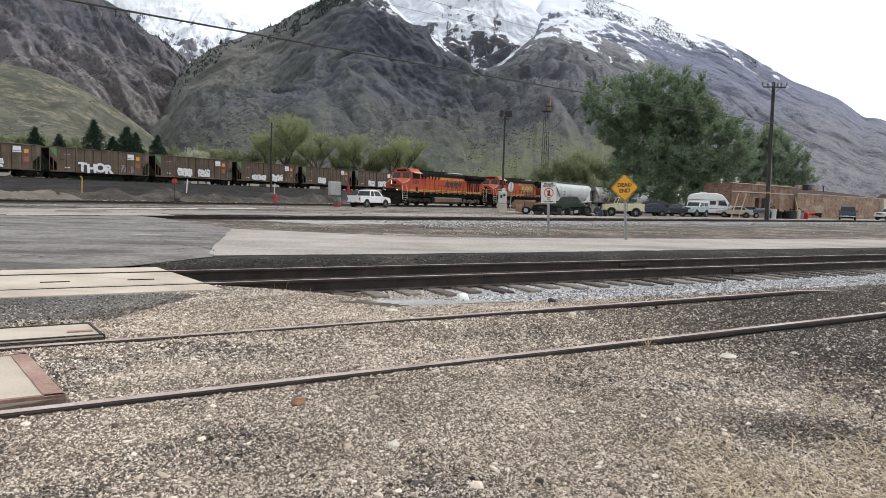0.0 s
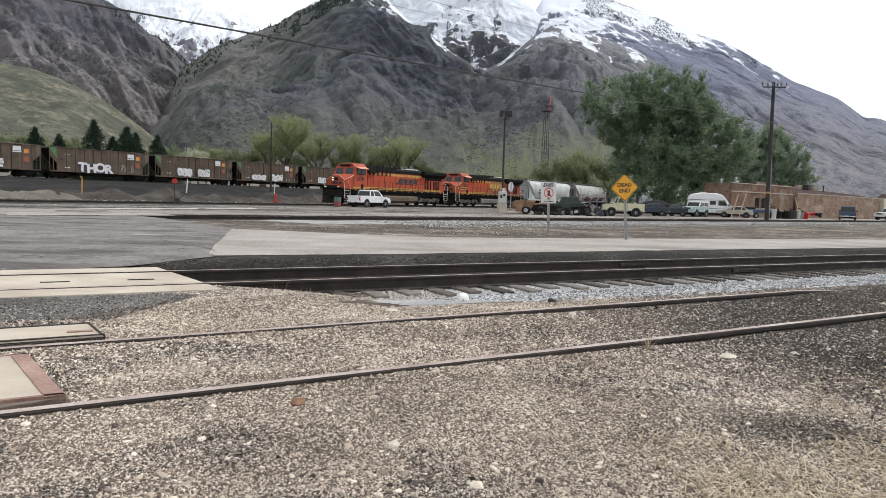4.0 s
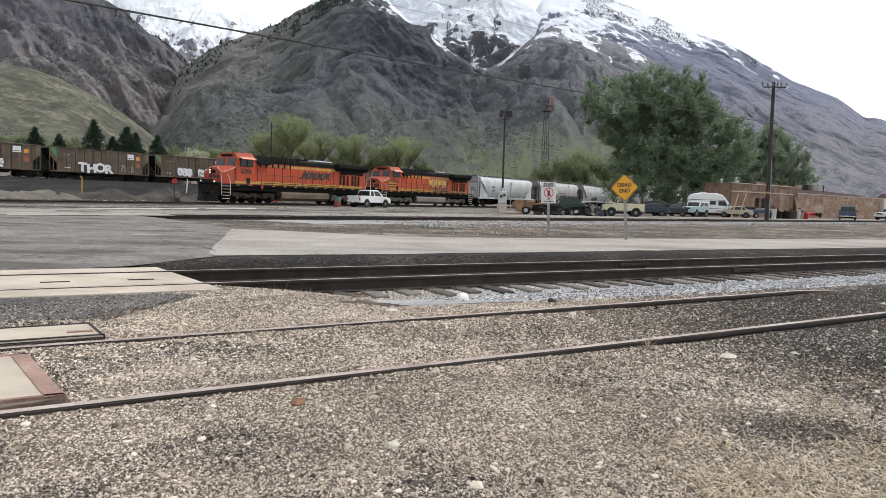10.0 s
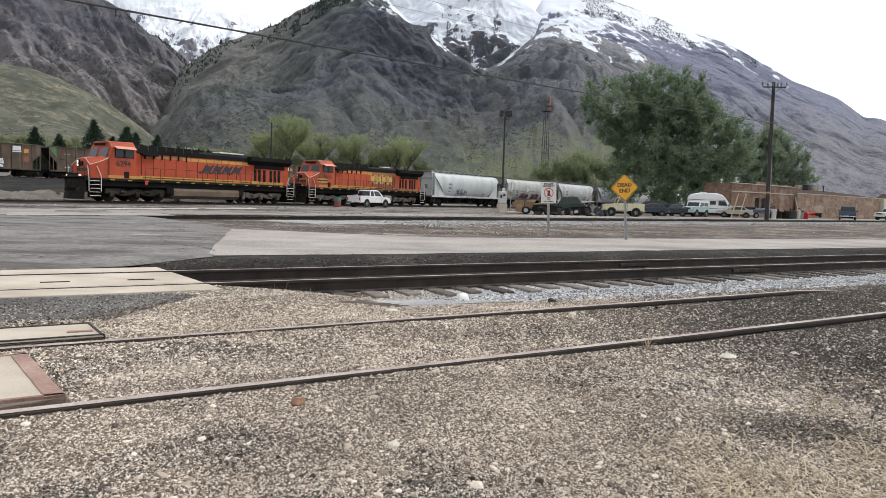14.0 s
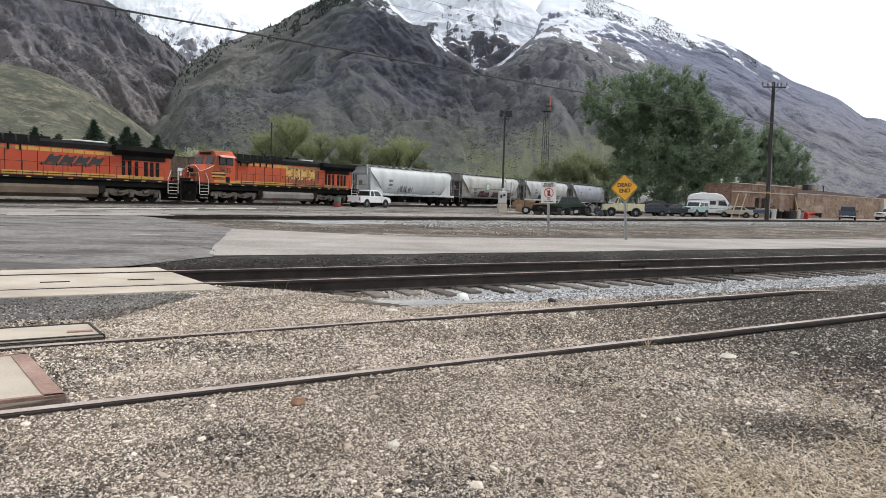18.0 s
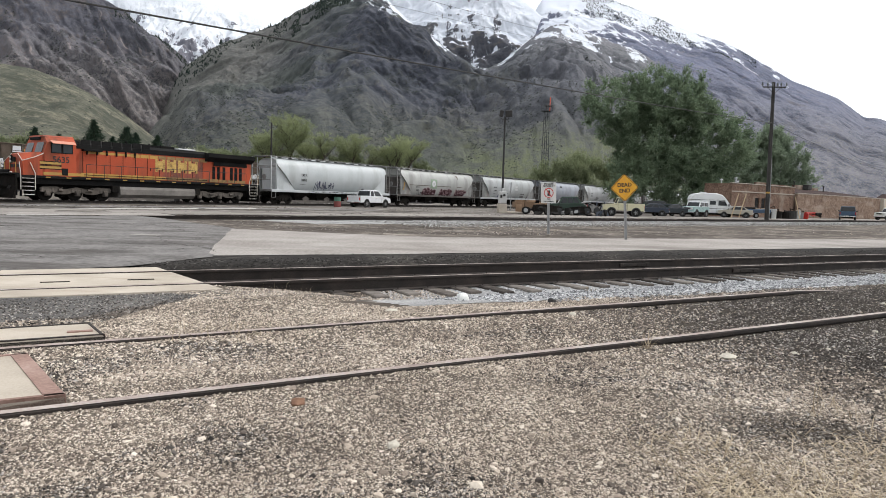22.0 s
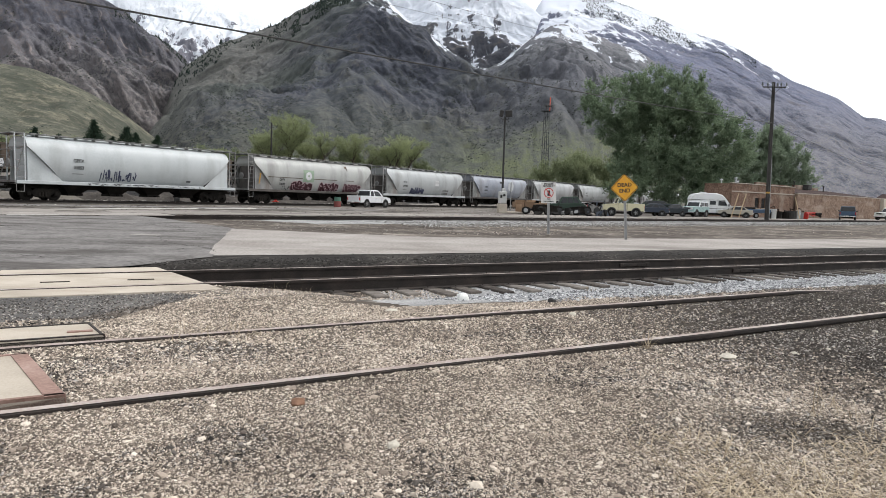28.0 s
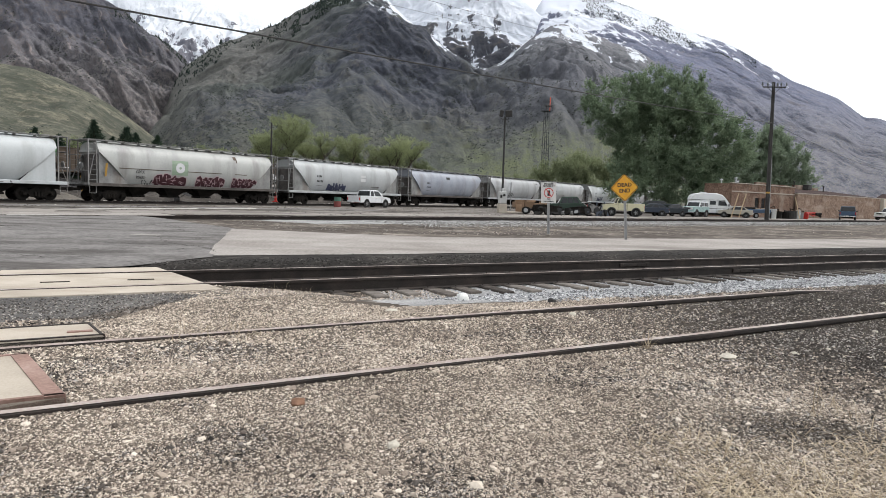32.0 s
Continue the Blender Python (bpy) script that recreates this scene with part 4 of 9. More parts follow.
def framed_panel(u0, u1, o0, o1, top, thick, slant, label, steel=FRAMESTEEL, end=0.09):
    """A concrete slab in a rusty steel angle frame, beside or between the rails of the spur."""
    e, pts, cx, cy = crossing_panel(NEAR_K, 4.35, u0, u1, o0, o1, slant, top, thick, label)
    fr = Solid()
    for a, b, w in ((0, 1, 0.03), (1, 2, end), (2, 3, 0.03), (3, 0, 0.05)):
        p, q = Vector((*pts[a], 0)), Vector((*pts[b], 0))
        d = (q - p).normalized()
        n = Vector((-d.y, d.x, 0)) * w
        fr.add([(*(p - d * 0.005)[:2], top - thick), (*(q + d * 0.005)[:2], top - thick), (*(q + d * 0.005)[:2], top + 0.006), (*(p - d * 0.005)[:2], top + 0.006),
                (*(p + n)[:2], top - 0.01), (*(q + n)[:2], top - 0.01), (*(q + n)[:2], top + 0.006), (*(p + n)[:2], top + 0.006)],
               [(0, 1, 2, 3), (3, 2, 6, 7), (4, 5, 6, 7)])
    part("edge_frame", fr, steel, e, "rusty steel edge frame")
    px, py = along_frame(NEAR_K, 4.35, u1 - 0.42, o0 + 0.18)
    part("lifting_slot", Solid().box((px, py, top + 0.004), (0.17, 0.05, 0.01), 0.0, NA), FRAMESTEEL, e, "rusty lifting loop")
    return e


framed_panel(-4.4, -2.20, 0.09, 1.15, 0.03, 0.16, 0.32, "concrete crossing panel in a rusty steel frame, between the spur rails")
framed_panel(-6.9, -4.43, 0.09, 1.15, 0.03, 0.16, 0.0, "concrete crossing panel in a rusty steel frame, between the spur rails")
framed_panel(-4.35, -1.72, 1.58, 2.1, 0.03, 0.1, 0.25, "narrow concrete crossing panel in a steel frame beside the spur rail", RUST, 0.02)
framed_panel(-7.0, -4.38, 1.58, 2.1, 0.03, 0.1, 0.0, "narrow concrete crossing panel in a steel frame beside the spur rail", RUST, 0.02)

# ---- loose stones ----
ICO = np.array([(0, 0, -1), (0.72, -0.53, -0.45), (-0.28, -0.85, -0.45), (-0.89, 0, -0.45), (-0.28, 0.85, -0.45), (0.72, 0.53, -0.45), (0.28, -0.85, 0.45), (-0.72, -0.53, 0.45), (-0.72, 0.53, 0.45), (0.28, 0.85, 0.45), (0.89, 0, 0.45), (0, 0, 1)])
ICO_F = np.array([(0, 1, 2), (1, 0, 5), (0, 2, 3), (0, 3, 4), (0, 4, 5), (1, 5, 10), (2, 1, 6), (3, 2, 7), (4, 3, 8), (5, 4, 9), (1, 10, 6), (2, 6, 7), (3, 7, 8), (4, 8, 9), (5, 9, 10), (6, 10, 11), (7, 6, 11), (8, 7, 11), (9, 8, 11), (10, 9, 11)])
OCT = np.array([(1, 0, -0.35), (0, 1, -0.35), (-1, 0, -0.35), (0, -1, -0.35), (0.15, 0.1, 0.85)])
OCT_F = np.array([(0, 1, 4), (1, 2, 4), (2, 3, 4), (3, 0, 4)])


def heap(name, label, x, y, size, material, seed, shape=OCT, faces=OCT_F, sink=0.25, lift=0.0, category="gravel"):
    """One mesh of many small angular stones lying on the ground."""
    g = np.random.default_rng(seed)
    n = len(x)
    s = size[:, None, None] * g.uniform(0.65, 1.25, (n, 1, 3)) * np.array([1, 1, 0.62])
    v = shape[None] * s * g.uniform(0.75, 1.2, (n, len(shape), 1))
    a = g.uniform(0, 2 * math.pi, n)
    ca, sa = np.cos(a)[:, None], np.sin(a)[:, None]
    tilt = g.normal(0, 0.35, n)[:, None]
    vx, vy, vz = v[..., 0], v[..., 1], v[..., 2] + v[..., 0] * tilt
    out = np.stack([vx * ca - vy * sa + x[:, None], vx * sa + vy * ca + y[:, None], vz + (land(x, y) + lift + size * (0.62 - sink))[:, None] - size[:, None] * 0.3], 2)
    f = faces[None] + (np.arange(n) * len(shape))[:, None, None]
    ob = new(name, raw_mesh(name, out.reshape(-1, 3), f.reshape(-1, 3), material))
    return tagged(ob, label, category, kind="stuff")


def wedge(n, r0, r1, seed, half=38):
    """Places spread evenly over the view of the ground between two distances."""
    g = np.random.default_rng(seed)
    r = np.exp(g.uniform(math.log(r0), math.log(r1), n))
    a = np.radians(g.uniform(-half, half, n))
    return r * np.sin(a), r * np.cos(a)


def clear_of(x, y):
    """True where loose stones may lie: off rails, panels and roads."""
    o = (y - (4.35 + NEAR_K * x)) / math.hypot(1, NEAR_K)
    n = (y - (11.49 + MAIN_K * x)) / math.hypot(1, MAIN_K)
    ok = (np.abs(o + 0.01) > 0.055) & (np.abs(o - 1.476) > 0.055) & (n < -1.45)
    u = (x + (y - 4.35) * NEAR_K) / math.hypot(1, NEAR_K)
    ok = ok & ~((x > -0.9 + 0.4 * fbm(x, y, 31, 2)) & (n > -2.9 + 0.4 * fbm(x * 0.8, y * 0.8, 33, 3)))
    return ok & ~((u < -2.17 - 0.21 * o) & (o > 0.05) & (o < 1.18)) & ~((u < -1.69 - 0.167 * o) & (o > 1.55) & (o < 2.1)) & ~((x < -3.0) & (y > 5.8) & (n < -1.3))


SANDSTONES = mat("sandy_gravel", [(0.14, 0.115, 0.095), (0.36, 0.3, 0.245), (0.56, 0.475, 0.39), (0.76, 0.68, 0.58)], 0.8, 30, 0.9, bump=0.2, mix=0.3, island=0.6, spread=(0.2, 0.85))
OILSTONES = mat("oil_black_stones", [(0.012, 0.011, 0.01), (0.03, 0.027, 0.025), (0.07, 0.064, 0.058), (0.26, 0.245, 0.23)], 0.5, 20, 0.92, bump=0.2, mix=0.4, island=0.6, spread=(0.2, 0.95))
DARKSTONES = mat("cinder_stones", [(0.03, 0.027, 0.025), (0.085, 0.075, 0.067), (0.17, 0.15, 0.135), (0.42, 0.39, 0.36)], 0.8, 30, 0.92, bump=0.2, mix=0.3, island=0.9, spread=(0.15, 0.95))
for seed, n, r0, r1, lo, hi, shape, faces in ((1, 190000, 1.6, 4.8, 0.0038, 0.0078, OCT, OCT_F), (2, 140000, 4.2, 14, 0.007, 0.0135, OCT, OCT_F), (3, 3500, 1.8, 12, 0.010, 0.016, ICO, ICO_F)):
    x, y = wedge(n, r0, r1, seed)
    g = np.random.default_rng(seed + 30)
    size = g.uniform(lo, hi, n) * g.lognormal(0, 0.22, n)
    ok = clear_of(x, y)
    dark = g.random(n) < darkness(x, y)
    sandy = (y - (6.0 + NEAR_K * x) + 0.5 * fbm(x * 0.8, y * 0.8, 12, 3) > 0.1) & (x < 2.2)
    sandy = sandy | (g.random(n) < 0.75 * np.exp(-((x - 0.55) / 0.75) ** 2 - ((y - 3.3) / 0.9) ** 2))
    for share, m, lab, sd in ((ok & ~dark & ~sandy, STONES, "loose tan and grey pebbles", 60), (ok & sandy, SANDSTONES, "pale sandy gravel between the tracks", 120)):
        heap("gravel", lab, x[share], y[share], size[share], m, seed + sd, shape, faces, lift=0.006)
    dark = dark & ~sandy
    heap("gravel", "dark cinders and pebbles", x[ok & dark], y[ok & dark], size[ok & dark], DARKSTONES, seed + 90, shape, faces, lift=0.006)
g = np.random.default_rng(9)
u = np.concatenate([g.uniform(-2.4, 14, 44000), g.uniform(5, 40, 64000)])
o = -np.abs(g.normal(0, 1.15 + 0.09 * np.clip(u, 0, 12), len(u))) - 0.85
size = g.uniform(0.018, 0.042, len(u)) * (1 + u * 0.012)
hh = math.hypot(1, MAIN_K)
x, y = u / hh - MAIN_K / hh * o, 11.49 + MAIN_K * u / hh + o / hh
keep = (o > -3.6 - 0.1 * np.clip(u - 4, 0, 12)) & (u + 0.5 * o > -2.4 + 0.8 * g.random(len(u))) & ((o < -1.62) | (g.random(len(u)) < 0.1 + 0.05 * np.clip(u - 3, 0, 20)))
heap("ballast", "pale grey crushed ballast stones", x[keep], y[keep], size[keep], BALLAST, 77, lift=0.006)
u = g.uniform(-2, 30, 3000)
o = g.uniform(-0.68, 0.68, 3000)
x, y = u / hh - MAIN_K / hh * o, 11.49 + MAIN_K * u / hh + o / hh
heap("ballast", "grey ballast between the rails", x, y, g.uniform(0.02, 0.035, 3000), BALLAST, 78, lift=0.03)
u, o = g.uniform(-9, 70, 44000), -1.4 - 9.0 * g.beta(1.0, 1.4, 44000)
hy = math.hypot(1, YARD_K)
x, y = u / hy - YARD_K / hy * o, 41.76 + YARD_K * u / hy + o / hy
heap("ballast", "grey ballast beside the yard track", x, y, g.uniform(0.025, 0.055, 44000), YARDBALLAST, 79, lift=0.02)
u, o = np.concatenate([g.uniform(-5, 40, 9000), g.uniform(-4.6, 4, 6000)]), np.concatenate([np.abs(g.normal(0, 0.7, 9000)) + 1.2, g.uniform(-0.6, 2.6, 6000)])
keep = (np.abs(np.abs(o) - 0.77) > 0.07) & ((o > 0.9) | (u > -3.7))
u, o = u[keep], o[keep]
x, y = u / hh - MAIN_K / hh * o, 11.49 + MAIN_K * u / hh + o / hh
heap("gravel", "dark oily stones beside the track", x, y, g.uniform(0.01, 0.026, len(x)), OILSTONES, 80, lift=0.015)
for k, (m, lab) in enumerate(((DARKSTONES, "scattered cinders on the verge"), (STONES, "scattered pale pebbles on the verge"))):
    x, y = wedge(24000 if k == 0 else 11000, 21, 60, 81 + k, 36)
    ok = (y > 23 + 0.55 * x) & (y < 38 + 0.8 * x) & (y > 16 - 1.2 * x) & (fbm(x * 0.3, y * 0.3, 66 + k, 3) > -0.1)
    heap("gravel", lab, x[ok], y[ok], np.random.default_rng(5 + k).uniform(0.012, 0.034, ok.sum()), m, 82 + 10 * k, lift=0.01)
    x, y = wedge(5000 if k == 0 else 600, 40, 95, 91 + k, 36)
    ok = (y > 45 + 0.8 * x) & (fbm(x * 0.12, y * 0.3, 76 + k, 3) > 0.05) & (np.abs(-((x + 24.98) * 0.8268 - (y - 53.24) * 0.5625)) > 1.8)
    heap("gravel", "clods and " + lab.split()[1] + " scattered over the yard", x[ok], y[ok], np.random.default_rng(15 + k).uniform(0.025, 0.075, ok.sum()), m, 182 + 10 * k, lift=0.01)
u, o = g.uniform(-4.6, -0.4, 9000), g.uniform(-1.7, 1.3, 9000)
ok = (np.abs(np.abs(o) - 0.77) > 0.06) & ((u > -4.22 - 0.2 * o) | (o < -1.42))
x, y = u / hh - MAIN_K / hh * o, 11.49 + MAIN_K * u / hh + o / hh
heap("gravel", "loose gravel washed over the end of the crossing", x[ok], y[ok], g.uniform(0.008, 0.018, ok.sum()), STONES, 83, lift=0.02)
x, y = g.uniform(-8, -3.0, 14000), g.uniform(4.8, 8.0, 14000)
n = (y - (11.49 + MAIN_K * x)) / hh
o = (y - (4.35 + NEAR_K * x)) / 1.152
ok = (n < -1.45) & (o > 2.2)
heap("gravel", "dark chippings on the crumbling asphalt", x[ok], y[ok], g.uniform(0.007, 0.017, ok.sum()), DARKSTONES, 84, lift=0.012)

COALLUMPS = mat("coal_lumps", [(0.012, 0.011, 0.011), (0.026, 0.024, 0.023), (0.075, 0.068, 0.063)], 0.5, 20, 0.92, bump=0.2, mix=0.4, island=0.6, spread=(0.2, 0.95))
u, o = g.uniform(-50, 170, 16000), g.uniform(2.2, 34, 16000)
x, y = COAL_O.x + COAL_D.x * u + COAL_D.y * o, COAL_O.y + COAL_D.y * u - COAL_D.x * o
ok = fbm(x * 0.12, y * 0.12, 88, 3) > -0.25
heap("gravel", "coal lumps and cinders strewn over the black bed", x[ok], y[ok], g.uniform(0.04, 0.13, ok.sum()), COALLUMPS, 86, lift=0.16)
u, o = g.uniform(-45, 150, 9000), -g.uniform(2.0, 9.0, 9000)
x, y = TRAIN_O.x + TRAIN_D.x * u + TRAIN_D.y * o, TRAIN_O.y + TRAIN_D.y * u - TRAIN_D.x * o
heap("gravel", "stones and clods on the bank behind the train's track", x, y, g.uniform(0.03, 0.09, len(x)), DARKSTONES, 87, lift=0.07)

# gravel banked against the buried part of the spur rails
u = g.uniform(-4.0, 1.6, 16000)
side = g.choice([-1.0, 1.0], 16000)
o = np.where(g.random(16000) < 0.5, -0.01, 1.476) + side * (0.055 + np.abs(g.normal(0, 0.07, 16000)))
x, y = u / 1.152 - NEAR_K / 1.152 * o, 4.35 + NEAR_K * u / 1.152 + o / 1.152
ok = clear_of(x, y) & (g.random(16000) < 0.3 * smooth(1.6, -0.6, u + 0.4 * fbm(u, side * 0, 3, 2)))
heap("gravel", "tan gravel banked against the spur rails", x[ok], y[ok], g.uniform(0.006, 0.012, ok.sum()), STONES, 85, lift=0.012)

# single larger stones
BRICKRED = mat("brick_red_stone", [(0.16, 0.09, 0.06), (0.26, 0.15, 0.1)], 8, 60, 0.9, bump=0.4)
PALESTONE = mat("pale_stone", [(0.42, 0.38, 0.32), (0.6, 0.56, 0.48)], 8, 60, 0.9, bump=0.4)


def rock(x, y, r, material, label, seed, squash=0.6):
    s = Solid().ball((0, 0, 0), r, 9, 6, squash)
    s.v = [tuple(Vector(p) * (1 + 0.35 * noise.noise(Vector(p) * (1.6 / r) + Vector((seed, 0, 0))))) for p in s.v]
    ob = part("stone", s, material, None, "", True)
    ob.location = (x, y, float(land(x, y)) + r * squash * 0.6)
    return tagged(ob, label, "stone", "larger stones on the gravel")


rock(-0.77, 3.45, 0.042, BRICKRED, "reddish-brown broken brick lying on gravel", 1)
rock(2.25, 4.95, 0.06, PALESTONE, "flat pale tan stone on dark cinders", 2, 0.4)
rock(0.30, 9.05, 0.1, mat("chalk_white", [(0.6, 0.6, 0.58), (0.75, 0.75, 0.72)], 5, 40, 0.9, bump=0.2), "white lump lying by the ties", 3, 0.7)
rock(-0.55, 7.1, 0.07, PALESTONE, "flat white stone on the gravel", 4, 0.3)
rock(1.35, 6.55, 0.04, PALESTONE, "pale pebble beside the rail", 5)
rock(1.42, 8.2, 0.06, IRON, "dark lump beside the ballast", 6, 0.6)
for i, (x, y) in enumerate(((4.1, 7.9), (4.9, 8.3), (5.6, 8.1), (3.3, 5.4), (2.9, 5.2), (0.35, 2.35), (-0.5, 2.3), (4.3, 6.3), (-0.2, 2.9))):
    rock(x, y, 0.02 + 0.006 * (i % 3), PALESTONE, "pale rounded pebble on the gravel", 10 + i, 0.6)

# dry grass
STRAW = mat("dry_grass", [(0.2, 0.155, 0.105), (0.36, 0.29, 0.2), (0.55, 0.46, 0.34)], 3, 30, 0.9, bump=0, island=0.7, spread=(0.2, 0.8))


def straw(name, label, spots, n, h, seed, flat=0.6):
    g = np.random.default_rng(seed)
    vs, fs = [], []
    for cx, cy, r in spots:
        for _ in range(n):
            x, y = cx + g.normal(0, r), cy + g.normal(0, r)
            z = float(land(x, y))
            a, ln = g.uniform(0, 2 * math.pi), h * g.uniform(0.4, 1.3)
            lean = g.uniform(min(flat * 0.5, 1.1), 1.5)
            dx, dy, dz = math.cos(a) * math.sin(lean), math.sin(a) * math.sin(lean), math.cos(lean)
            w = g.uniform(0.0012, 0.0028)
            px, py = -math.sin(a) * w, math.cos(a) * w
            k = len(vs)
            mx, my, mz = x + dx * ln * 0.5, y + dy * ln * 0.5, z + dz * ln * 0.6
            ex, ey, ez = x + dx * ln, y + dy * ln, z + max(dz * ln * 0.75, 0.01)
            vs += [(x - px, y - py, z), (x + px, y + py, z), (mx + px, my + py, mz), (mx - px, my - py, mz), (ex, ey, ez), (ex + px * 0.3, ey + py * 0.3, ez)]
            fs += [(k, k + 1, k + 2, k + 3), (k + 3, k + 2, k + 5, k + 4)]
    ob = new(name, raw_mesh(name, vs, fs, STRAW))
    return tagged(ob, label, "grass", kind="stuff")


spots = [(1.15 + 0.13 * i + 0.05 * math.sin(i * 3), 2.18 + 0.05 * math.cos(i * 2.3), 0.11) for i in range(7)] + [(1.5, 2.6, 0.2), (1.9, 2.75, 0.2), (1.7, 2.35, 0.15), (1.2, 2.55, 0.12), (2.1, 3.1, 0.2), (1.25, 2.95, 0.2), (2.3, 2.7, 0.25)]
straw("dry_grass", "dry straw-coloured grass flattened on the gravel", spots + [(1.35, 2.05, 0.12), (1.5, 2.1, 0.1)], 260, 0.13, 3, 2.0)
straw("dry_grass", "dry grass tufts by the rails", [(1.68, 5.15, 0.02), (-1.9, 4.95, 0.12), (-1.55, 5.0, 0.1), (-2.2, 9.1, 0.14), (-1.95, 9.3, 0.1), (2.3, 3.7, 0.1), (2.45, 10.5, 0.1)], 26, 0.2, 5, 0.4)
# ---- train materials ----
ORANGE = mat("orange_paint", [(0.28, 0.044, 0.02), (0.37, 0.062, 0.027), (0.43, 0.08, 0.035)], 0.7, 14, 0.6, bump=0.05, spec=0.25, spread=(0.25, 0.75),
             streak=((0.16, 0.05, 0.028), 0.75, (1.1, 1.1, 0.18), 0.5, 0.75))
ORANGE_OLD = mat("faded_orange_paint", [(0.3, 0.05, 0.021), (0.4, 0.07, 0.028), (0.46, 0.09, 0.036)], 0.7, 14, 0.6, bump=0.05, spec=0.25, spread=(0.25, 0.75),
                 streak=((0.12, 0.05, 0.03), 0.85, (1.3, 1.3, 0.16), 0.45, 0.7))
ORANGE_SOOT = mat("sooty_orange_paint", [(0.05, 0.03, 0.022), (0.15, 0.045, 0.026), (0.36, 0.065, 0.028)], 0.9, 9, 0.65, bump=0.08, rand=0.2, spread=(0.32, 0.62),
                  streak=((0.045, 0.035, 0.03), 0.8, (1.6, 1.6, 0.2), 0.45, 0.65))
TRUCKTAN = mat("dusty_tan_truck", [(0.035, 0.03, 0.025), (0.085, 0.072, 0.06), (0.15, 0.128, 0.11)], 1.2, 18, 0.85, bump=0.15)
YELLOW = mat("yellow_paint", [(0.36, 0.2, 0.04), (0.48, 0.28, 0.055)], 1.0, 20, 0.5, bump=0.03, streak=((0.2, 0.12, 0.05), 0.6, (1.2, 1.2, 0.3), 0.5, 0.75))
WORNYELLOW = mat("worn_yellow_paint", [(0.12, 0.06, 0.025), (0.4, 0.24, 0.06), (0.55, 0.36, 0.1)], 1.8, 16, 0.6, bump=0.03, spread=(0.36, 0.56))
DULLGOLD = mat("worn_gold_paint", [(0.14, 0.075, 0.03), (0.3, 0.18, 0.06)], 1.5, 20, 0.6, bump=0.03, spread=(0.4, 0.6))
BLACK = mat("black_paint", [(0.005, 0.005, 0.0055), (0.009, 0.0088, 0.0086), (0.018, 0.0168, 0.0155)], 0.8, 20, 0.75, bump=0.06, spec=0.12)
# UNDER: grime, darkened further to paint the shade beneath the cars.
UNDER = mat("shaded_underframe_grime", [(0.006, 0.0055, 0.005), (0.013, 0.0115, 0.01), (0.028, 0.024, 0.02)], 1.2, 25, 0.9, bump=0.15, spec=0.12)
TRUCKMAT = mat("dusty_truck_steel", [(0.012, 0.0105, 0.009), (0.028, 0.024, 0.02), (0.06, 0.05, 0.042)], 1.2, 25, 0.85, bump=0.15, spec=0.15)
TANKTAN = mat("dusty_fuel_tank", [(0.07, 0.051, 0.036), (0.11, 0.081, 0.057), (0.16, 0.122, 0.086)], 0.8, 20, 0.8, bump=0.1)
TANKGREY = mat("grey_fuel_tank", [(0.11, 0.10, 0.09), (0.17, 0.155, 0.14), (0.24, 0.22, 0.2)], 0.8, 20, 0.8, bump=0.1)
# WHEEL: steel with the same underside shade put into its colour.
WHEEL = mat("wheel_steel", [(0.006, 0.0055, 0.005), (0.013, 0.0115, 0.01), (0.028, 0.024, 0.02)], 2, 30, 0.85, 0.0, bump=0.1, spec=0.15)
RAILWHITE = mat("handrail_white", [(0.5, 0.46, 0.4), (0.65, 0.62, 0.56)], 3, 30, 0.5, bump=0.0)
SILVER = mat("silver_hatch", [(0.5, 0.5, 0.5), (0.62, 0.62, 0.62)], 1, 20, 0.4, 0.2, bump=0.05)
SHADECLOTH = mat("faded_awning", [(0.5, 0.2, 0.13), (0.6, 0.27, 0.19)], 2, 20, 0.7, bump=0.03)
CABGLASS = glass("cab_glass", (0.02, 0.026, 0.032), 0.1, 0.35)
LAMPLIT = glow("lit_lamp", (1.0, 0.9, 0.72), 0.9)
REDMARK = mat("red_paint", [(0.38, 0.02, 0.015), (0.48, 0.03, 0.02)], 2, 30, 0.5, bump=0.03)
HOPGRIME = mat("grimy_car_end", [(0.035, 0.03, 0.027), (0.075, 0.066, 0.06), (0.13, 0.115, 0.105)], 1, 15, 0.85, bump=0.1)
HOP_PAINT = []
for nm, a, b, c, dirt in (("white", (0.37, 0.395, 0.4), (0.45, 0.475, 0.48), (0.5, 0.52, 0.525), 0.4), ("cream", (0.3, 0.305, 0.3), (0.38, 0.385, 0.37), (0.44, 0.44, 0.42), 0.8),
                          ("pale_grey", (0.32, 0.335, 0.34), (0.39, 0.405, 0.41), (0.45, 0.46, 0.46), 0.65), ("blue_grey", (0.20, 0.22, 0.26), (0.29, 0.31, 0.36), (0.37, 0.38, 0.42), 0.7),
                          ("dull_grey", (0.3, 0.31, 0.32), (0.38, 0.39, 0.4), (0.45, 0.45, 0.45), 0.7)):
    HOP_PAINT.append(mat(nm + "_hopper_paint", [a, b, c], 0.5, 10, 0.5, bump=0.04, spread=(0.3, 0.7),
                         streak=((0.16, 0.15, 0.14), dirt, (0.9, 0.9, 0.14), 0.48, 0.75)))
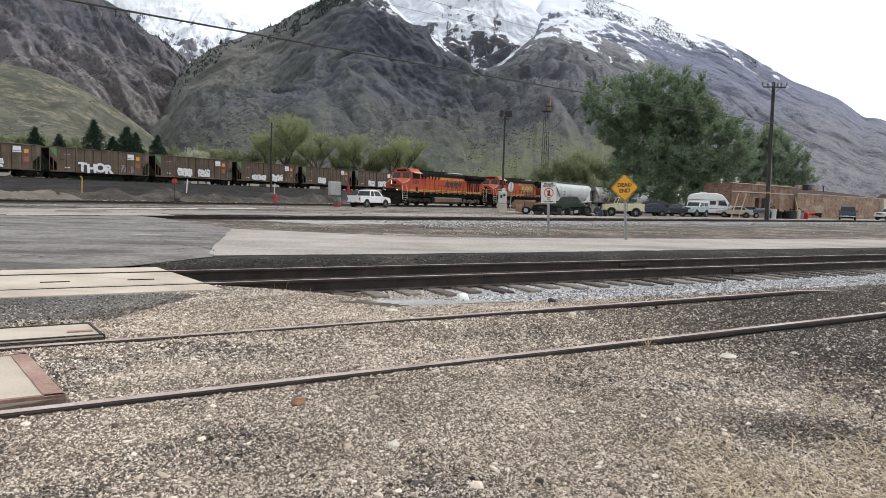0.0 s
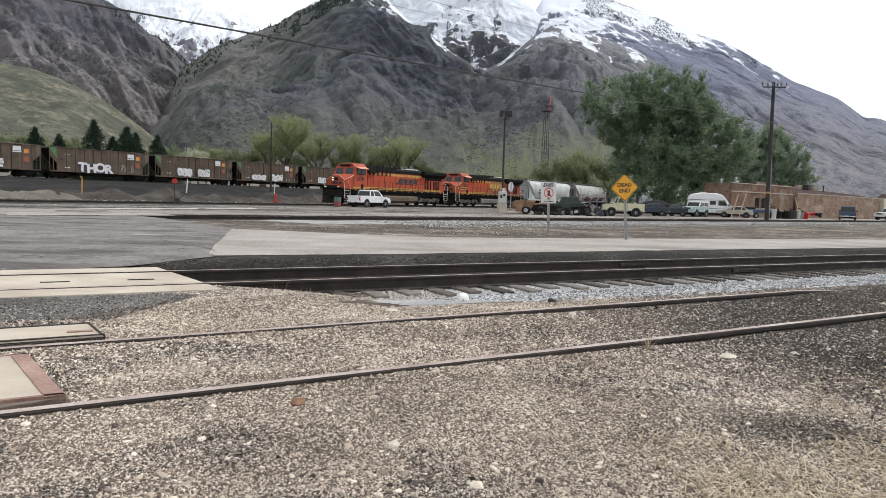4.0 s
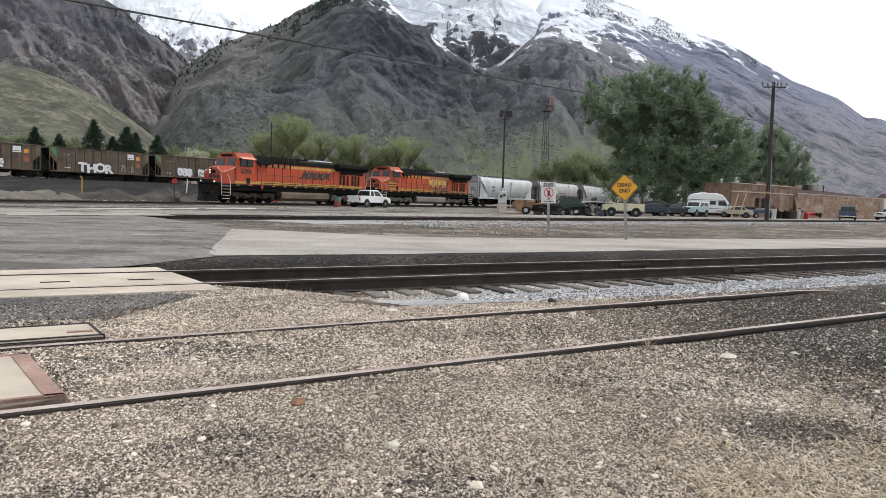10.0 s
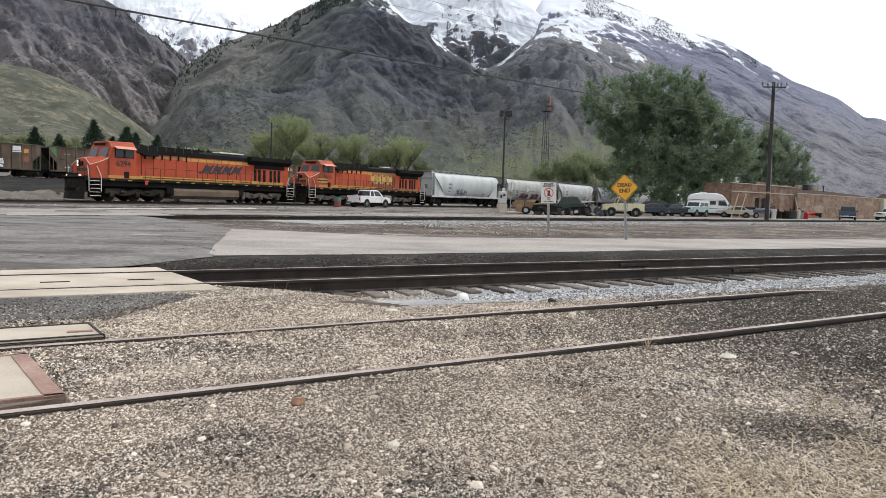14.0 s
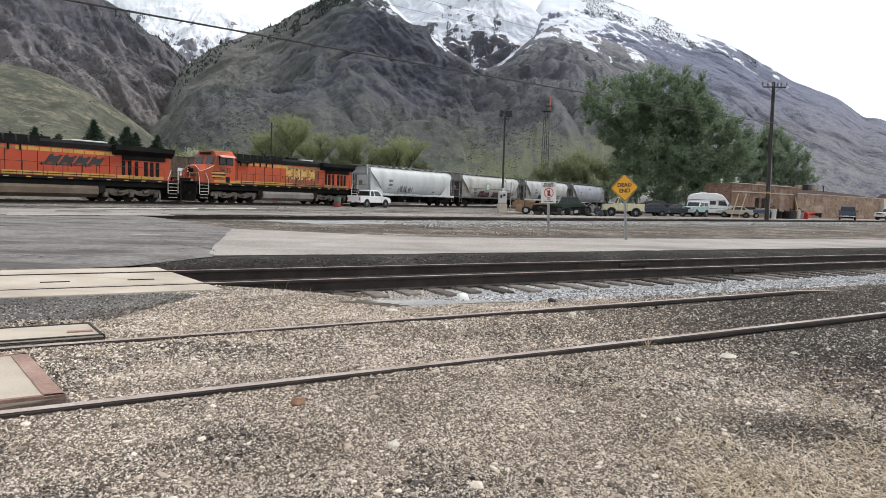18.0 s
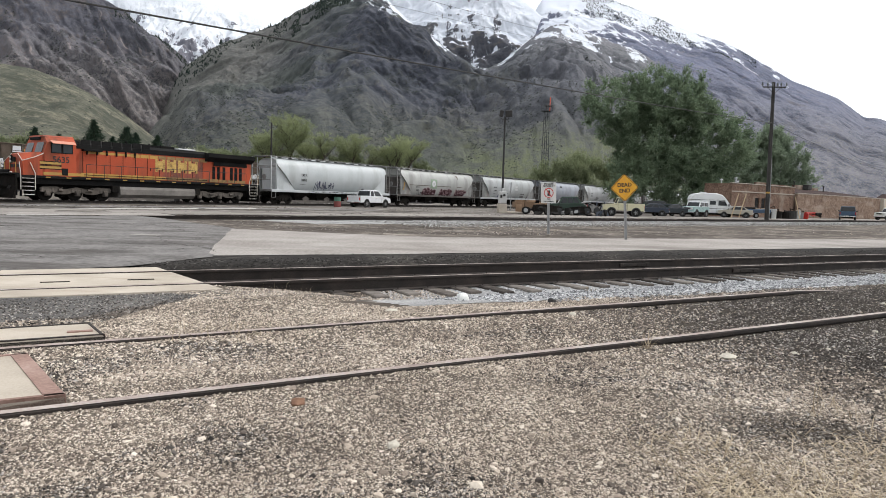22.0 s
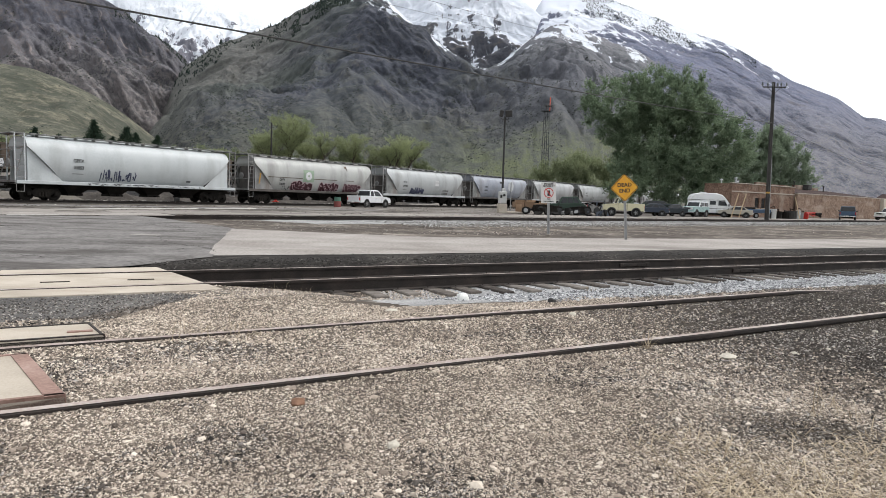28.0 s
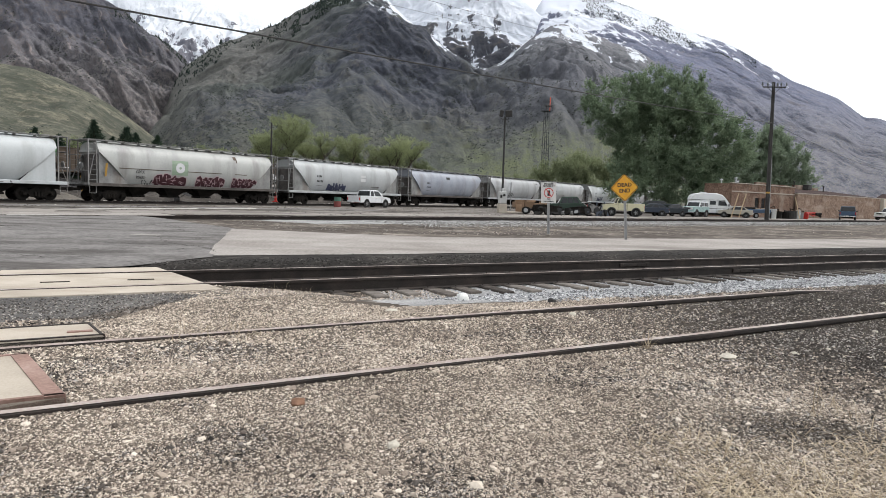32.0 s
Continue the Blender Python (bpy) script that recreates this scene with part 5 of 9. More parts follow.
HOPSTEEL = mat("weathered_grey_steel", [(0.12, 0.12, 0.12), (0.2, 0.2, 0.195), (0.29, 0.285, 0.275)], 1, 20, 0.7, bump=0.1, streak=((0.1, 0.07, 0.05), 0.6, (1, 1, 0.2), 0.5, 0.7))
COALBROWN = mat("coal_car_brown", [(0.06, 0.045, 0.034), (0.098, 0.075, 0.058), (0.14, 0.11, 0.088)], 0.6, 14, 0.9, bump=0.06, spread=(0.3, 0.7), rand=0.25,
                streak=((0.19, 0.16, 0.135), 0.55, (1.5, 1.5, 0.2), 0.5, 0.75))
COALGREEN = mat("green_corner_panel", [(0.06, 0.15, 0.06), (0.1, 0.22, 0.09)], 1, 20, 0.7, bump=0.05)
COAL = mat("coal_load", [(0.006, 0.006, 0.006), (0.02, 0.02, 0.02)], 2, 20, 0.7, bump=0.8, dist=0.1)
DECAL_W = mat("white_decal", [(0.5, 0.5, 0.52), (0.62, 0.62, 0.63)], 2, 30, 0.7, bump=0.0)
DECAL_O = mat("orange_decal", [(0.5, 0.2, 0.03), (0.6, 0.27, 0.05)], 2, 30, 0.7, bump=0.0)
DECAL_K = mat("black_decal", [(0.012, 0.012, 0.012), (0.03, 0.03, 0.03)], 2, 30, 0.7, bump=0.0)
DECAL_G = mat("green_decal", [(0.2, 0.28, 0.2), (0.3, 0.37, 0.28)], 2, 30, 0.7, bump=0.0)
DECAL_M = mat("maroon_spray", [(0.035, 0.008, 0.013), (0.065, 0.014, 0.022)], 2, 30, 0.7, bump=0.0)
DECAL_P = mat("pale_pink_spray", [(0.36, 0.25, 0.27), (0.5, 0.36, 0.38)], 2, 30, 0.7, bump=0.0)
DECAL_B = mat("navy_spray", [(0.02, 0.025, 0.06), (0.05, 0.055, 0.1)], 2, 30, 0.7, bump=0.0)
DECAL_R = mat("rust_red_decal", [(0.2, 0.06, 0.035), (0.28, 0.09, 0.05)], 2, 30, 0.7, bump=0.0)


def text_mesh(body, size, material, name="lettering", bold=0.012):
    """Flat letters of the built-in font in the xz plane, readable from +y."""
    cu = bpy.data.curves.new(name, "FONT")
    cu.body, cu.size, cu.align_x, cu.align_y, cu.extrude, cu.offset = body, size, "CENTER", "CENTER", 0.004, bold * size
    ob = bpy.data.objects.new(name, cu)
    me = bpy.data.meshes.new_from_object(ob)
    bpy.data.objects.remove(ob)
    bpy.data.curves.remove(cu)
    me.materials.clear()
    me.materials.append(material)
    me.name = name
    return me


TOWARD_Y = pose(0, 0, 0, 90, 0, 180)


def lettering(parent, body, size, x, y, z, material, wide=1.0, label="", facing=TOWARD_Y):
    ob = part("lettering", text_mesh(body, size, material), material, parent, label)
    ob.matrix_basis = Matrix.Translation((x, y, z)) @ facing @ Matrix.Diagonal((wide, 1, 1, 1))
    return ob


def strokes(rng, x0, x1, z0, z1, y, n, w, curve=None):
    """Spray-painted tangle: flat bars and hooks between x0 and x1 on a side at y (or following curve(z))."""
    s = Solid()
    step = (x1 - x0) / n
    for i in range(n):
        cx = x0 + step * (i + 0.5)
        pts = [(cx + rng.uniform(-0.5, 0.1) * step, z0 + rng.uniform(0, 0.25) * (z1 - z0))]
        for k in range(rng.randint(2, 4)):
            pts.append((cx + rng.uniform(-0.55, 0.55) * step, z0 + rng.uniform(0.05, 1.0) * (z1 - z0)))
        for (ax, az), (bx, bz) in zip(pts, pts[1:]):
            d = Vector((bx - ax, bz - az))
            if d.length < 0.05:
                continue
            nrm = Vector((-d.y, d.x)).normalized() * w * rng.uniform(0.6, 1.2)
            steps = max(1, int(abs(bz - az) / 0.2))
            prev = None
            for q in range(steps + 1):
                f = q / steps
                px, pz = ax + d.x * f, az + d.y * f
                yy = (curve(pz) if curve else y) + 0.012
                a = ((px - nrm.x, yy, pz - nrm.y), (px + nrm.x, yy, pz + nrm.y))
                if prev:
                    s.add([prev[0], a[0], a[1], prev[1]], [(0, 1, 2, 3)])
                prev = a
    return s


def scrawl(parent, rng, x0, x1, z0, z1, y, n, w, curve, material, label="", shift=None):
    """Spray paint, one part for each letter-like tangle."""
    step = (x1 - x0) / n
    for i in range(n):
        s = strokes(rng, x0 + i * step, x0 + (i + 1) * step, z0, z1, y, 1, w, curve)
        if shift is not None:
            s.v = [(p[0], shift, p[2]) for p in s.v]
        if len(s.v):
            part("graffiti", s, material, parent, label)


# ---- wheels and trucks ----
def wheel_profile_solid(r, gauge=1.5):
    s = Solid()
    for sg in (-1, 1):
        y = sg * gauge / 2
        prof = [(0.09, -0.09), (r * 0.55, -0.03), (r - 0.06, -0.05), (r, -0.055), (r - 0.005, 0.05), (r + 0.028, 0.06), (r + 0.02, 0.085), (r - 0.07, 0.085), (r * 0.55, 0.02), (0.09, 0.08)]
        rings = []
        for i in range(24):
            a = 2 * math.pi * i / 24
            rings.append([(q * math.cos(a), y - sg * o, q * math.sin(a)) for q, o in prof])
        s.loft(rings + [rings[0]], caps=False)
    return s


WHEELSETS = {}


def wheelset(parent, x, r):
    if r not in WHEELSETS:
        s = wheel_profile_solid(r).tube((0, -0.95, 0), (0, 0.95, 0), 0.085, 10)
        for k in range(4):
            a = math.pi / 2 * k
            for sg in (-1, 1):
                s.tube((0.6 * r * math.cos(a), sg * 0.775, 0.6 * r * math.sin(a)), (0.6 * r * math.cos(a), sg * 0.805, 0.6 * r * math.sin(a)), 0.05, 6)
        WHEELSETS[r] = s.mesh("wheelset", WHEEL)
    ob = part("wheelset", WHEELSETS[r], WHEEL, parent, "steel wheels on an axle, bright worn treads")
    ob.matrix_basis = pose(x, 0, r)
    return ob, x, r


def six_wheel_truck(parent, cx, wheels, flip=1, steel=None):
    f = Solid()
    for sg in (-1, 1):
        y = sg * 1.08
        prof = [(cx - 2.55, 0.85), (cx - 2.45, 0.98), (cx - 1.4, 1.02), (cx - 1.1, 0.86), (cx - 0.6, 0.84), (cx, 1.0), (cx + 0.7, 0.84), (cx + 1.1, 0.86), (cx + 1.4, 1.02), (cx + 2.45, 0.98), (cx + 2.55, 0.85),
                (cx + 2.35, 0.62), (cx + 1.7, 0.58), (cx + 1.3, 0.45), (cx + 0.7, 0.48), (cx + 0.3, 0.6), (cx - 0.3, 0.6), (cx - 0.7, 0.48), (cx - 1.3, 0.45), (cx - 1.7, 0.58), (cx - 2.35, 0.62)]
        f.prism(prof, y - 0.09, y + 0.09)
        for k in (-1, 0, 1):
            ax = cx + k * 2.07
            f.box((ax, sg * 1.2, 0.55), (0.34, 0.2, 0.42), 0.03)
            f.tube((ax, sg * 1.26, 0.53), (ax, sg * 1.36, 0.53), 0.15, 10)
            for o in (-0.36, 0.36):
                f.tube((ax + o, sg * 1.1, 0.62), (ax + o, sg * 1.1, 0.92), 0.11, 8)
        for o in (-1.05, 1.05):
            f.tube((cx + o, sg * 1.24, 0.72), (cx + o + 0.32 * flip, sg * 1.24, 0.78), 0.1, 8)
            f.pipe([(cx + o, sg * 1.28, 0.98), (cx + o + 0.4, sg * 1.3, 0.7), (cx + o + 0.7, sg * 1.28, 0.6)], 0.025)
    # Bolster and motors are added near black as shade between the wheels.
    part("bolster", Solid().box((cx, 0, 0.8), (4.4, 1.8, 0.3), 0.02), UNDER, parent)
    for k in (-1, 0, 1):
        part("traction_motor", Solid().box((cx + k * 2.07 + 0.45, 0, 0.55), (0.8, 1.1, 0.62), 0.08), UNDER, parent)
    part("truck_frame", f, steel or TRUCKMAT, parent, "dusty cast steel truck frame with springs", smooth=False)
    for k in (-1, 0, 1):
        wheels.append(wheelset(parent, cx + k * 2.07, 0.52))


def freight_truck(parent, cx, wheels):
    f = Solid()
    for sg in (-1, 1):
        y = sg * 1.0
        f.prism([(cx - 1.12, 0.52), (cx - 1.08, 0.68), (cx - 0.6, 0.72), (cx - 0.35, 0.84), (cx + 0.35, 0.84), (cx + 0.6, 0.72), (cx + 1.08, 0.68), (cx + 1.12, 0.52), (cx + 0.7, 0.46), (cx + 0.42, 0.22), (cx - 0.42, 0.22), (cx - 0.7, 0.46)],
                y - 0.07, y + 0.07)
        for o in (-0.2, 0, 0.2):
            f.tube((cx + o, sg * 1.08, 0.3), (cx + o, sg * 1.08, 0.58), 0.085, 8)
        for o in (-0.9, 0.9):
            f.box((cx + o, sg * 1.06, 0.47), (0.26, 0.18, 0.3), 0.02)
            f.tube((cx + o, sg * 1.1, 0.46), (cx + o, sg * 1.2, 0.46), 0.1, 8)
    f.box((cx, 0, 0.68), (0.4, 2.1, 0.28))
    part("truck_frame", f, UNDER, parent)
    for o in (-0.9, 0.9):
        wheels.append(wheelset(parent, cx + o, 0.46))


def coupler(parent, x, sg):
    s = Solid().box((x + sg * -0.35, 0, 0.88), (0.75, 0.16, 0.2), 0.02).box((x + sg * -0.02, 0.05, 0.88), (0.3, 0.34, 0.3), 0.05)
    part("coupler", s, UNDER, parent)


# ---- locomotive ----
HOOD_DOOR = [Solid().box((0, 0, 0), (0.98, 0.012, 1.72), 0.003).mesh("hood_door", m) for m in (ORANGE, ORANGE_OLD, ORANGE_SOOT)]


def locomotive(number, old):
    wheels = []
    body = ORANGE_OLD if old else ORANGE
    label = "orange diesel freight locomotive with faded paint and yellow stripes" if old else "orange and black diesel freight locomotive with yellow stripes"
    e = thing("locomotive", label, "locomotive", group="locomotives of the moving train")
    L = 22.3
    # frame and walkway
    s = Solid().box((-L / 2, 0, 1.36), (L - 3.0, 2.6, 0.42), 0.03).box((-L / 2, 0, 1.66), (L - 1.5, 3.06, 0.2), 0.03)
    part("underframe", s, BLACK, e)
    tabs = Solid()
    for i in range(13):
        for sg in (-1, 1):
            tabs.box((-2.8 - i * 1.4, sg * 1.535, 1.66), (0.34, 0.012, 0.07))
    part("reflector_strip", tabs, YELLOW, e, "yellow reflector strips along the walkway edge")
    # pilot, plough and steps
    for end, sg in ((-0.75, 1), (-L + 0.75, -1)):
        p = Solid().box((end - sg * 0.02, 0, 1.2), (0.12, 3.0, 1.0), 0.02)
        for side in (-1, 1):
            p.add([(end + sg * 0.04, side * 1.45, 0.78), (end + sg * 0.3, 0, 0.78), (end + sg * 0.62, 0, 0.14), (end + sg * 0.2, side * 1.4, 0.14), (end, side * 1.45, 0.78), (end, 0, 0.78), (end, 0, 0.14), (end, side * 1.4, 0.14)],
                  [(0, 1, 2, 3), (4, 5, 6, 7), (0, 1, 5, 4), (2, 3, 7, 6), (0, 3, 7, 4)])
        part("pilot", p, UNDER, e, "black pilot plate with plough")
        for side in (-1, 1):
            for k in range(5):
                st = part("step", Solid().box((end - sg * 0.75, side * 1.36, 0.42 + 0.28 * k), (0.78, 0.3, 0.035)), BLACK, e)
                part("step_edge", Solid().box((end - sg * 0.75, side * 1.515, 0.42 + 0.28 * k), (0.78, 0.012, 0.04)), RAILWHITE, st, "white step edge")
            for o in (0.34, 1.16):
                part("step_side", Solid().box((end - sg * o, side * 1.36, 0.95), (0.04, 0.3, 1.3)), BLACK, e)
            for o in (0.28, 1.2):
                h = Solid().pipe([(end - sg * o, side * 1.52, 0.75), (end - sg * o, side * 1.52, 1.9), (end - sg * (o - 0.05 if o < 1 else o - 0.3), side * (1.45 if o < 1 else 1.5), 2.65)], 0.028)
                part("grab_rail", h, RAILWHITE, e, "white grab rail beside the steps")
        for side in (-1, 1):
            rl = Solid().pipe([(end - sg * 0.05, side * 1.35, 1.76), (end - sg * 0.05, side * 1.35, 2.6), (end - sg * 0.05, side * 0.4, 2.6), (end - sg * 0.05, side * 0.4, 1.76)], 0.022)
            part("end_railing", rl, IRON if not old else YELLOW, e)
        for o in (-0.9, -0.7, 0.55, 0.7, 0.85):
            part("air_hose", Solid().pipe([(end + sg * 0.06, o, 1.0), (end + sg * 0.18, o, 0.8), (end + sg * 0.16, o + 0.04, 0.5)], 0.025, 5), IRON, e)
        coupler(e, end + sg * 0.6, sg)
    # nose and cab
    nose = Solid()
    w1, w2 = 1.36, 1.5
    nose.loft([[(-1.25, -w1, 1.76), (-1.25, w1, 1.76), (-1.22, w1, 2.72), (-1.32, 0.5, 3.22), (-1.32, -0.5, 3.22), (-1.22, -w1, 2.72)],
               [(-1.9, -w2, 1.76), (-1.9, w2, 1.76), (-1.9, w2, 2.98), (-1.9, 0.95, 3.36), (-1.9, -0.95, 3.36), (-1.9, -w2, 2.98)],
               [(-2.6, -w2, 1.76), (-2.6, w2, 1.76), (-2.6, w2, 3.3), (-2.6, 1.3, 3.44), (-2.6, -1.3, 3.44), (-2.6, -w2, 3.3)]])
    part("nose", nose, body, e, "orange wide nose")
    cab = Solid().loft([[(-2.45, -1.5, 1.76), (-2.45, 1.5, 1.76), (-2.45, 1.5, 3.1), (-2.75, 1.5, 4.15), (-2.8, 1.12, 4.52), (-2.8, -1.12, 4.52), (-2.75, -1.5, 4.15), (-2.45, -1.5, 3.1)],
                        [(-4.75, -1.5, 1.76), (-4.75, 1.5, 1.76), (-4.75, 1.5, 3.1), (-4.75, 1.5, 4.15), (-4.75, 1.12, 4.56), (-4.75, -1.12, 4.56), (-4.75, -1.5, 4.15), (-4.75, -1.5, 3.1)]])
    part("cab", cab, body, e, "orange cab with side windows")
    part("cab_roof", Solid().loft([[(-2.72, -1.12, 4.53), (-2.72, 1.12, 4.53), (-2.76, 0.9, 4.63), (-2.76, -0.9, 4.63)], [(-4.8, -1.12, 4.57), (-4.8, 1.12, 4.57), (-4.8, 0.9, 4.68), (-4.8, -0.9, 4.68)]]),
         body, e)
    part("windscreen_surround", Solid().add([(-2.515, -1.44, 3.36), (-2.515, 1.44, 3.36), (-2.742, 1.44, 4.18), (-2.742, -1.44, 4.18), (-2.53, -1.44, 3.36), (-2.53, 1.44, 3.36), (-2.757, 1.44, 4.18), (-2.757, -1.44, 4.18)],
                                            [(0, 1, 2, 3), (4, 5, 6, 7), (0, 1, 5, 4), (2, 3, 7, 6), (0, 3, 7, 4), (1, 2, 6, 5)]), BLACK, e, "black windscreen surround")
    for y0, y1 in ((-1.28, -0.24), (0.24, 1.28)):
        part("windshield", Solid().add([(-2.5, y0, 3.42), (-2.5, y1, 3.42), (-2.72, y1 * 0.99, 4.12), (-2.72, y0 * 0.99, 4.12), (-2.47, y0, 3.42), (-2.47, y1, 3.42), (-2.69, y1 * 0.99, 4.12), (-2.69, y0 * 0.99, 4.12)],
                                   [(0, 1, 2, 3), (4, 5, 6, 7), (0, 1, 5, 4), (2, 3, 7, 6), (0, 3, 7, 4), (1, 2, 6, 5)]), CABGLASS, e, "tinted windscreen pane")
    part("number_board", Solid().box((-2.66, 0.0, 4.4), (0.1, 1.5, 0.2), 0.02), BLACK, e, "dark number board over the windscreen")
    for sg in (-1, 1):
        wf = Solid().box((-3.78, sg * 1.505, 3.75), (1.5, 0.02, 0.74), 0.006)
        win = part("side_window", wf, BLACK, e, "cab side window in dark frame")
        for o in (-0.42, 0.42):
            part("pane", Solid().box((-3.78 + o * 0.9, sg * 1.518, 3.74), (0.62, 0.012, 0.6)), CABGLASS, win)
        part("sunshade", Solid().add([(x, sg * (1.5 + 0.42 * k), 4.24 - 0.2 * k + dz) for dz in (0, 0.03) for k in (0, 1) for x in (-4.6, -2.98)], [(0, 1, 3, 2), (4, 5, 7, 6), (0, 1, 5, 4), (2, 3, 7, 6), (0, 2, 6, 4), (1, 3, 7, 5)]), SHADECLOTH, e, "faded pink window awning")
        part("cab_grille", Solid().box((-3.95, sg * 1.508, 2.08), (0.42, 0.03, 0.5), 0.005), BLACK, e)
    trim = Solid()
    for sg in (-1, 1):
        trim.pipe([(-1.3, sg * 0.5, 3.23), (-1.21, sg * w1, 2.74), (-1.89, sg * 1.51, 3.0), (-2.5, sg * 1.51, 3.3), (-2.52, sg * 1.46, 3.36)], 0.028, 5)
    part("nose_trim", trim, RAILWHITE, e, "pale stripe along the nose edge")
    part("lamp_housing", Solid().box((-1.22, -0.36, 2.84), (0.1, 0.32, 0.56), 0.03), BLACK, e)
    part("number_box", Solid().box((-1.21, 0.12, 2.82), (0.08, 0.4, 0.34), 0.03), BLACK, e)
    for y, z in ((-0.36, 2.96), (-0.36, 2.72)):
        part("headlight", Solid().tube((-1.18, y, z), (-1.13, y, z), 0.085, 12), LAMPLIT if not old else RAILWHITE, e, "lit round headlight" if not old else "")
    for y in (-0.95, 0.95):
        part("ditch_light", Solid().tube((-0.72, y, 1.86), (-0.6, y, 1.86), 0.1, 12), LAMPLIT if not old else RAILWHITE, e, "lit ditch light" if not old else "")
    part("nose_door", Solid().box((-1.215, -0.85, 2.35), (0.04, 0.55, 1.05), 0.01), body, e)
    part("anticlimber", Solid().box((-0.78, 0, 1.82), (0.5, 2.9, 0.14), 0.03).box((-0.62, 0, 1.98), (0.1, 1.6, 0.24), 0.03), BLACK, e)
    # hood
    hood = Solid().box((-11.32, 0, 2.85), (13.16, 1.86, 2.2), 0.04)
    part("hood", hood, body, e, "orange engine hood with doors")
    rear = Solid().box((-19.2, 0, 2.75), (3.4, 2.1, 2.0), 0.04)
    part("radiator_cab", rear, body, e)
    toph = Solid().prism([(-0.96, 3.86), (0.96, 3.86), (0.96, 4.22), (0.7, 4.44), (-0.7, 4.44), (-0.96, 4.22)], -16.2, -4.76, "x")
    part("hood_roof", toph, BLACK, e, "black hood roof")
    for k in range(7):
        for sg in (-1, 1):
            part("roof_screen", Solid().box((-5.7 - k * 0.8, sg * 0.92, 4.32), (0.66, 0.05, 0.46), 0.01), BLACK, e)
        part("roof_frame", Solid().box((-5.3 - k * 0.8, 0, 4.5), (0.06, 1.9, 0.06)).box((-5.3 - k * 0.8, 0.93, 4.3), (0.07, 0.06, 0.5)), IRON, e)
    rad = Solid().prism([(-1.5, 4.0), (-1.05, 3.62), (1.05, 3.62), (1.5, 4.0), (1.5, 4.35), (-1.5, 4.35)], -21.0, -16.0, "x")
    part("radiator_wing", rad, BLACK, e, "black overhanging radiator wing")
    part("exhaust_cover", Solid().box((-14.4, 0, 4.5), (2.7 if not old else 1.6, 1.5, 0.12), 0.03), SILVER, e, "bright silver roof hatch")
    for x, z, w in ((-9.4, 4.52, 0.5), (-11.4, 4.52, 0.8), (-12.4, 4.5, 0.4)):
        part("roof_fitting", Solid().box((x, 0.1, z), (w, 0.5, 0.16), 0.02).tube((x, 0.2, z), (x + 0.2, 0.2, z + 0.22), 0.06, 6), BLACK, e)
    if old:
        for x in (-12.8, -10.6):
            part("exhaust_box", Solid().box((x, 0, 4.55), (1.3, 0.7, 0.25), 0.03), BLACK, e)
    for sg in (-1, 1):
        for i in range(11):
            part("hood_door", HOOD_DOOR[2 if old and i in (6, 7, 8, 9) else int(old)], body, e, at=pose(-6.0 - i * 1.03, sg * 0.934, 2.75))
        for i in range(12):
            part("door_seam", Solid().box((-5.5 - i * 1.03, sg * 0.936, 2.75), (0.035, 0.014, 1.75)), BLACK, e)
        for i in range(5, 10):
            part("door_latch", Solid().box((-5.75 - i * 1.03, sg * 0.95, 2.62), (0.06, 0.03, 0.22), 0.005), BLACK, e)
        part("yellow_stripe", Solid().box((-7.45, sg * 0.942, 3.64), (3.5, 0.012, 0.17)), DULLGOLD if not old else YELLOW, e, "dull upper stripe")
        for i in range(9):
            part("yellow_stripe", Solid().box((-9.6 - i * 0.78, sg * 0.942, 3.64), (0.7, 0.012, 0.26)), YELLOW if not old or i < 3 else DULLGOLD, e, "yellow upper stripe broken by door gaps")
        for i in range(15):
            part("yellow_stripe", Solid().box((-5.8 - i * 1.0, sg * (0.945 if i < 11 else 1.06), 1.95), (0.93, 0.014, 0.27)), YELLOW if not old or i < 7 else DULLGOLD, e, "yellow lower stripe")
        part("pinstripe", Solid().box((-10.6, sg * 0.956, 1.95), (11.2, 0.012, 0.045)), BLACK, e)
        cabline = Solid().box((-3.9, sg * 1.506, 1.92), (2.8, 0.012, 0.2))
        part("yellow_stripe", cabline, YELLOW, e)
        if old:
            for z in (2.36, 2.66):
                st = Solid().box((-3.0, sg * 1.507, z), (1.4, 0.012, 0.17))
                st.add([(-1.3, sg * 1.15, z - 0.085), (-2.3, sg * 1.512, z - 0.085), (-2.3, sg * 1.512, z + 0.085), (-1.3, sg * 1.15, z + 0.085)], [(0, 1, 2, 3)])
                part("yellow_stripe", st, YELLOW, e, "yellow nose stripe edged in black")
                for o in (-0.11, 0.11):
                    st = Solid().box((-3.0, sg * 1.509, z + o), (1.44, 0.012, 0.05))
                    st.add([(-1.3, sg * 1.155, z + o - 0.025), (-2.3, sg * 1.514, z + o - 0.025), (-2.3, sg * 1.514, z + o + 0.025), (-1.3, sg * 1.155, z + o + 0.025)], [(0, 1, 2, 3)])
                    part("pinstripe", st, BLACK, e)
        for i, (x, w) in enumerate(((-16.9, 0.28), (-17.4, 0.28), (-17.9, 0.28), (-18.7, 0.3), (-19.2, 0.3), (-19.7, 0.3))):
            part("louvre", Solid().box((x, sg * (0.94 if x > -17.5 else 1.06), 2.62), (w, 0.06, 1.15), 0.01), BLACK, e, "dark ventilation opening")
        part("radiator_grille", Solid().box((-18.6, sg * 1.07, 3.45), (3.6, 0.05, 0.34), 0.01), BLACK, e)
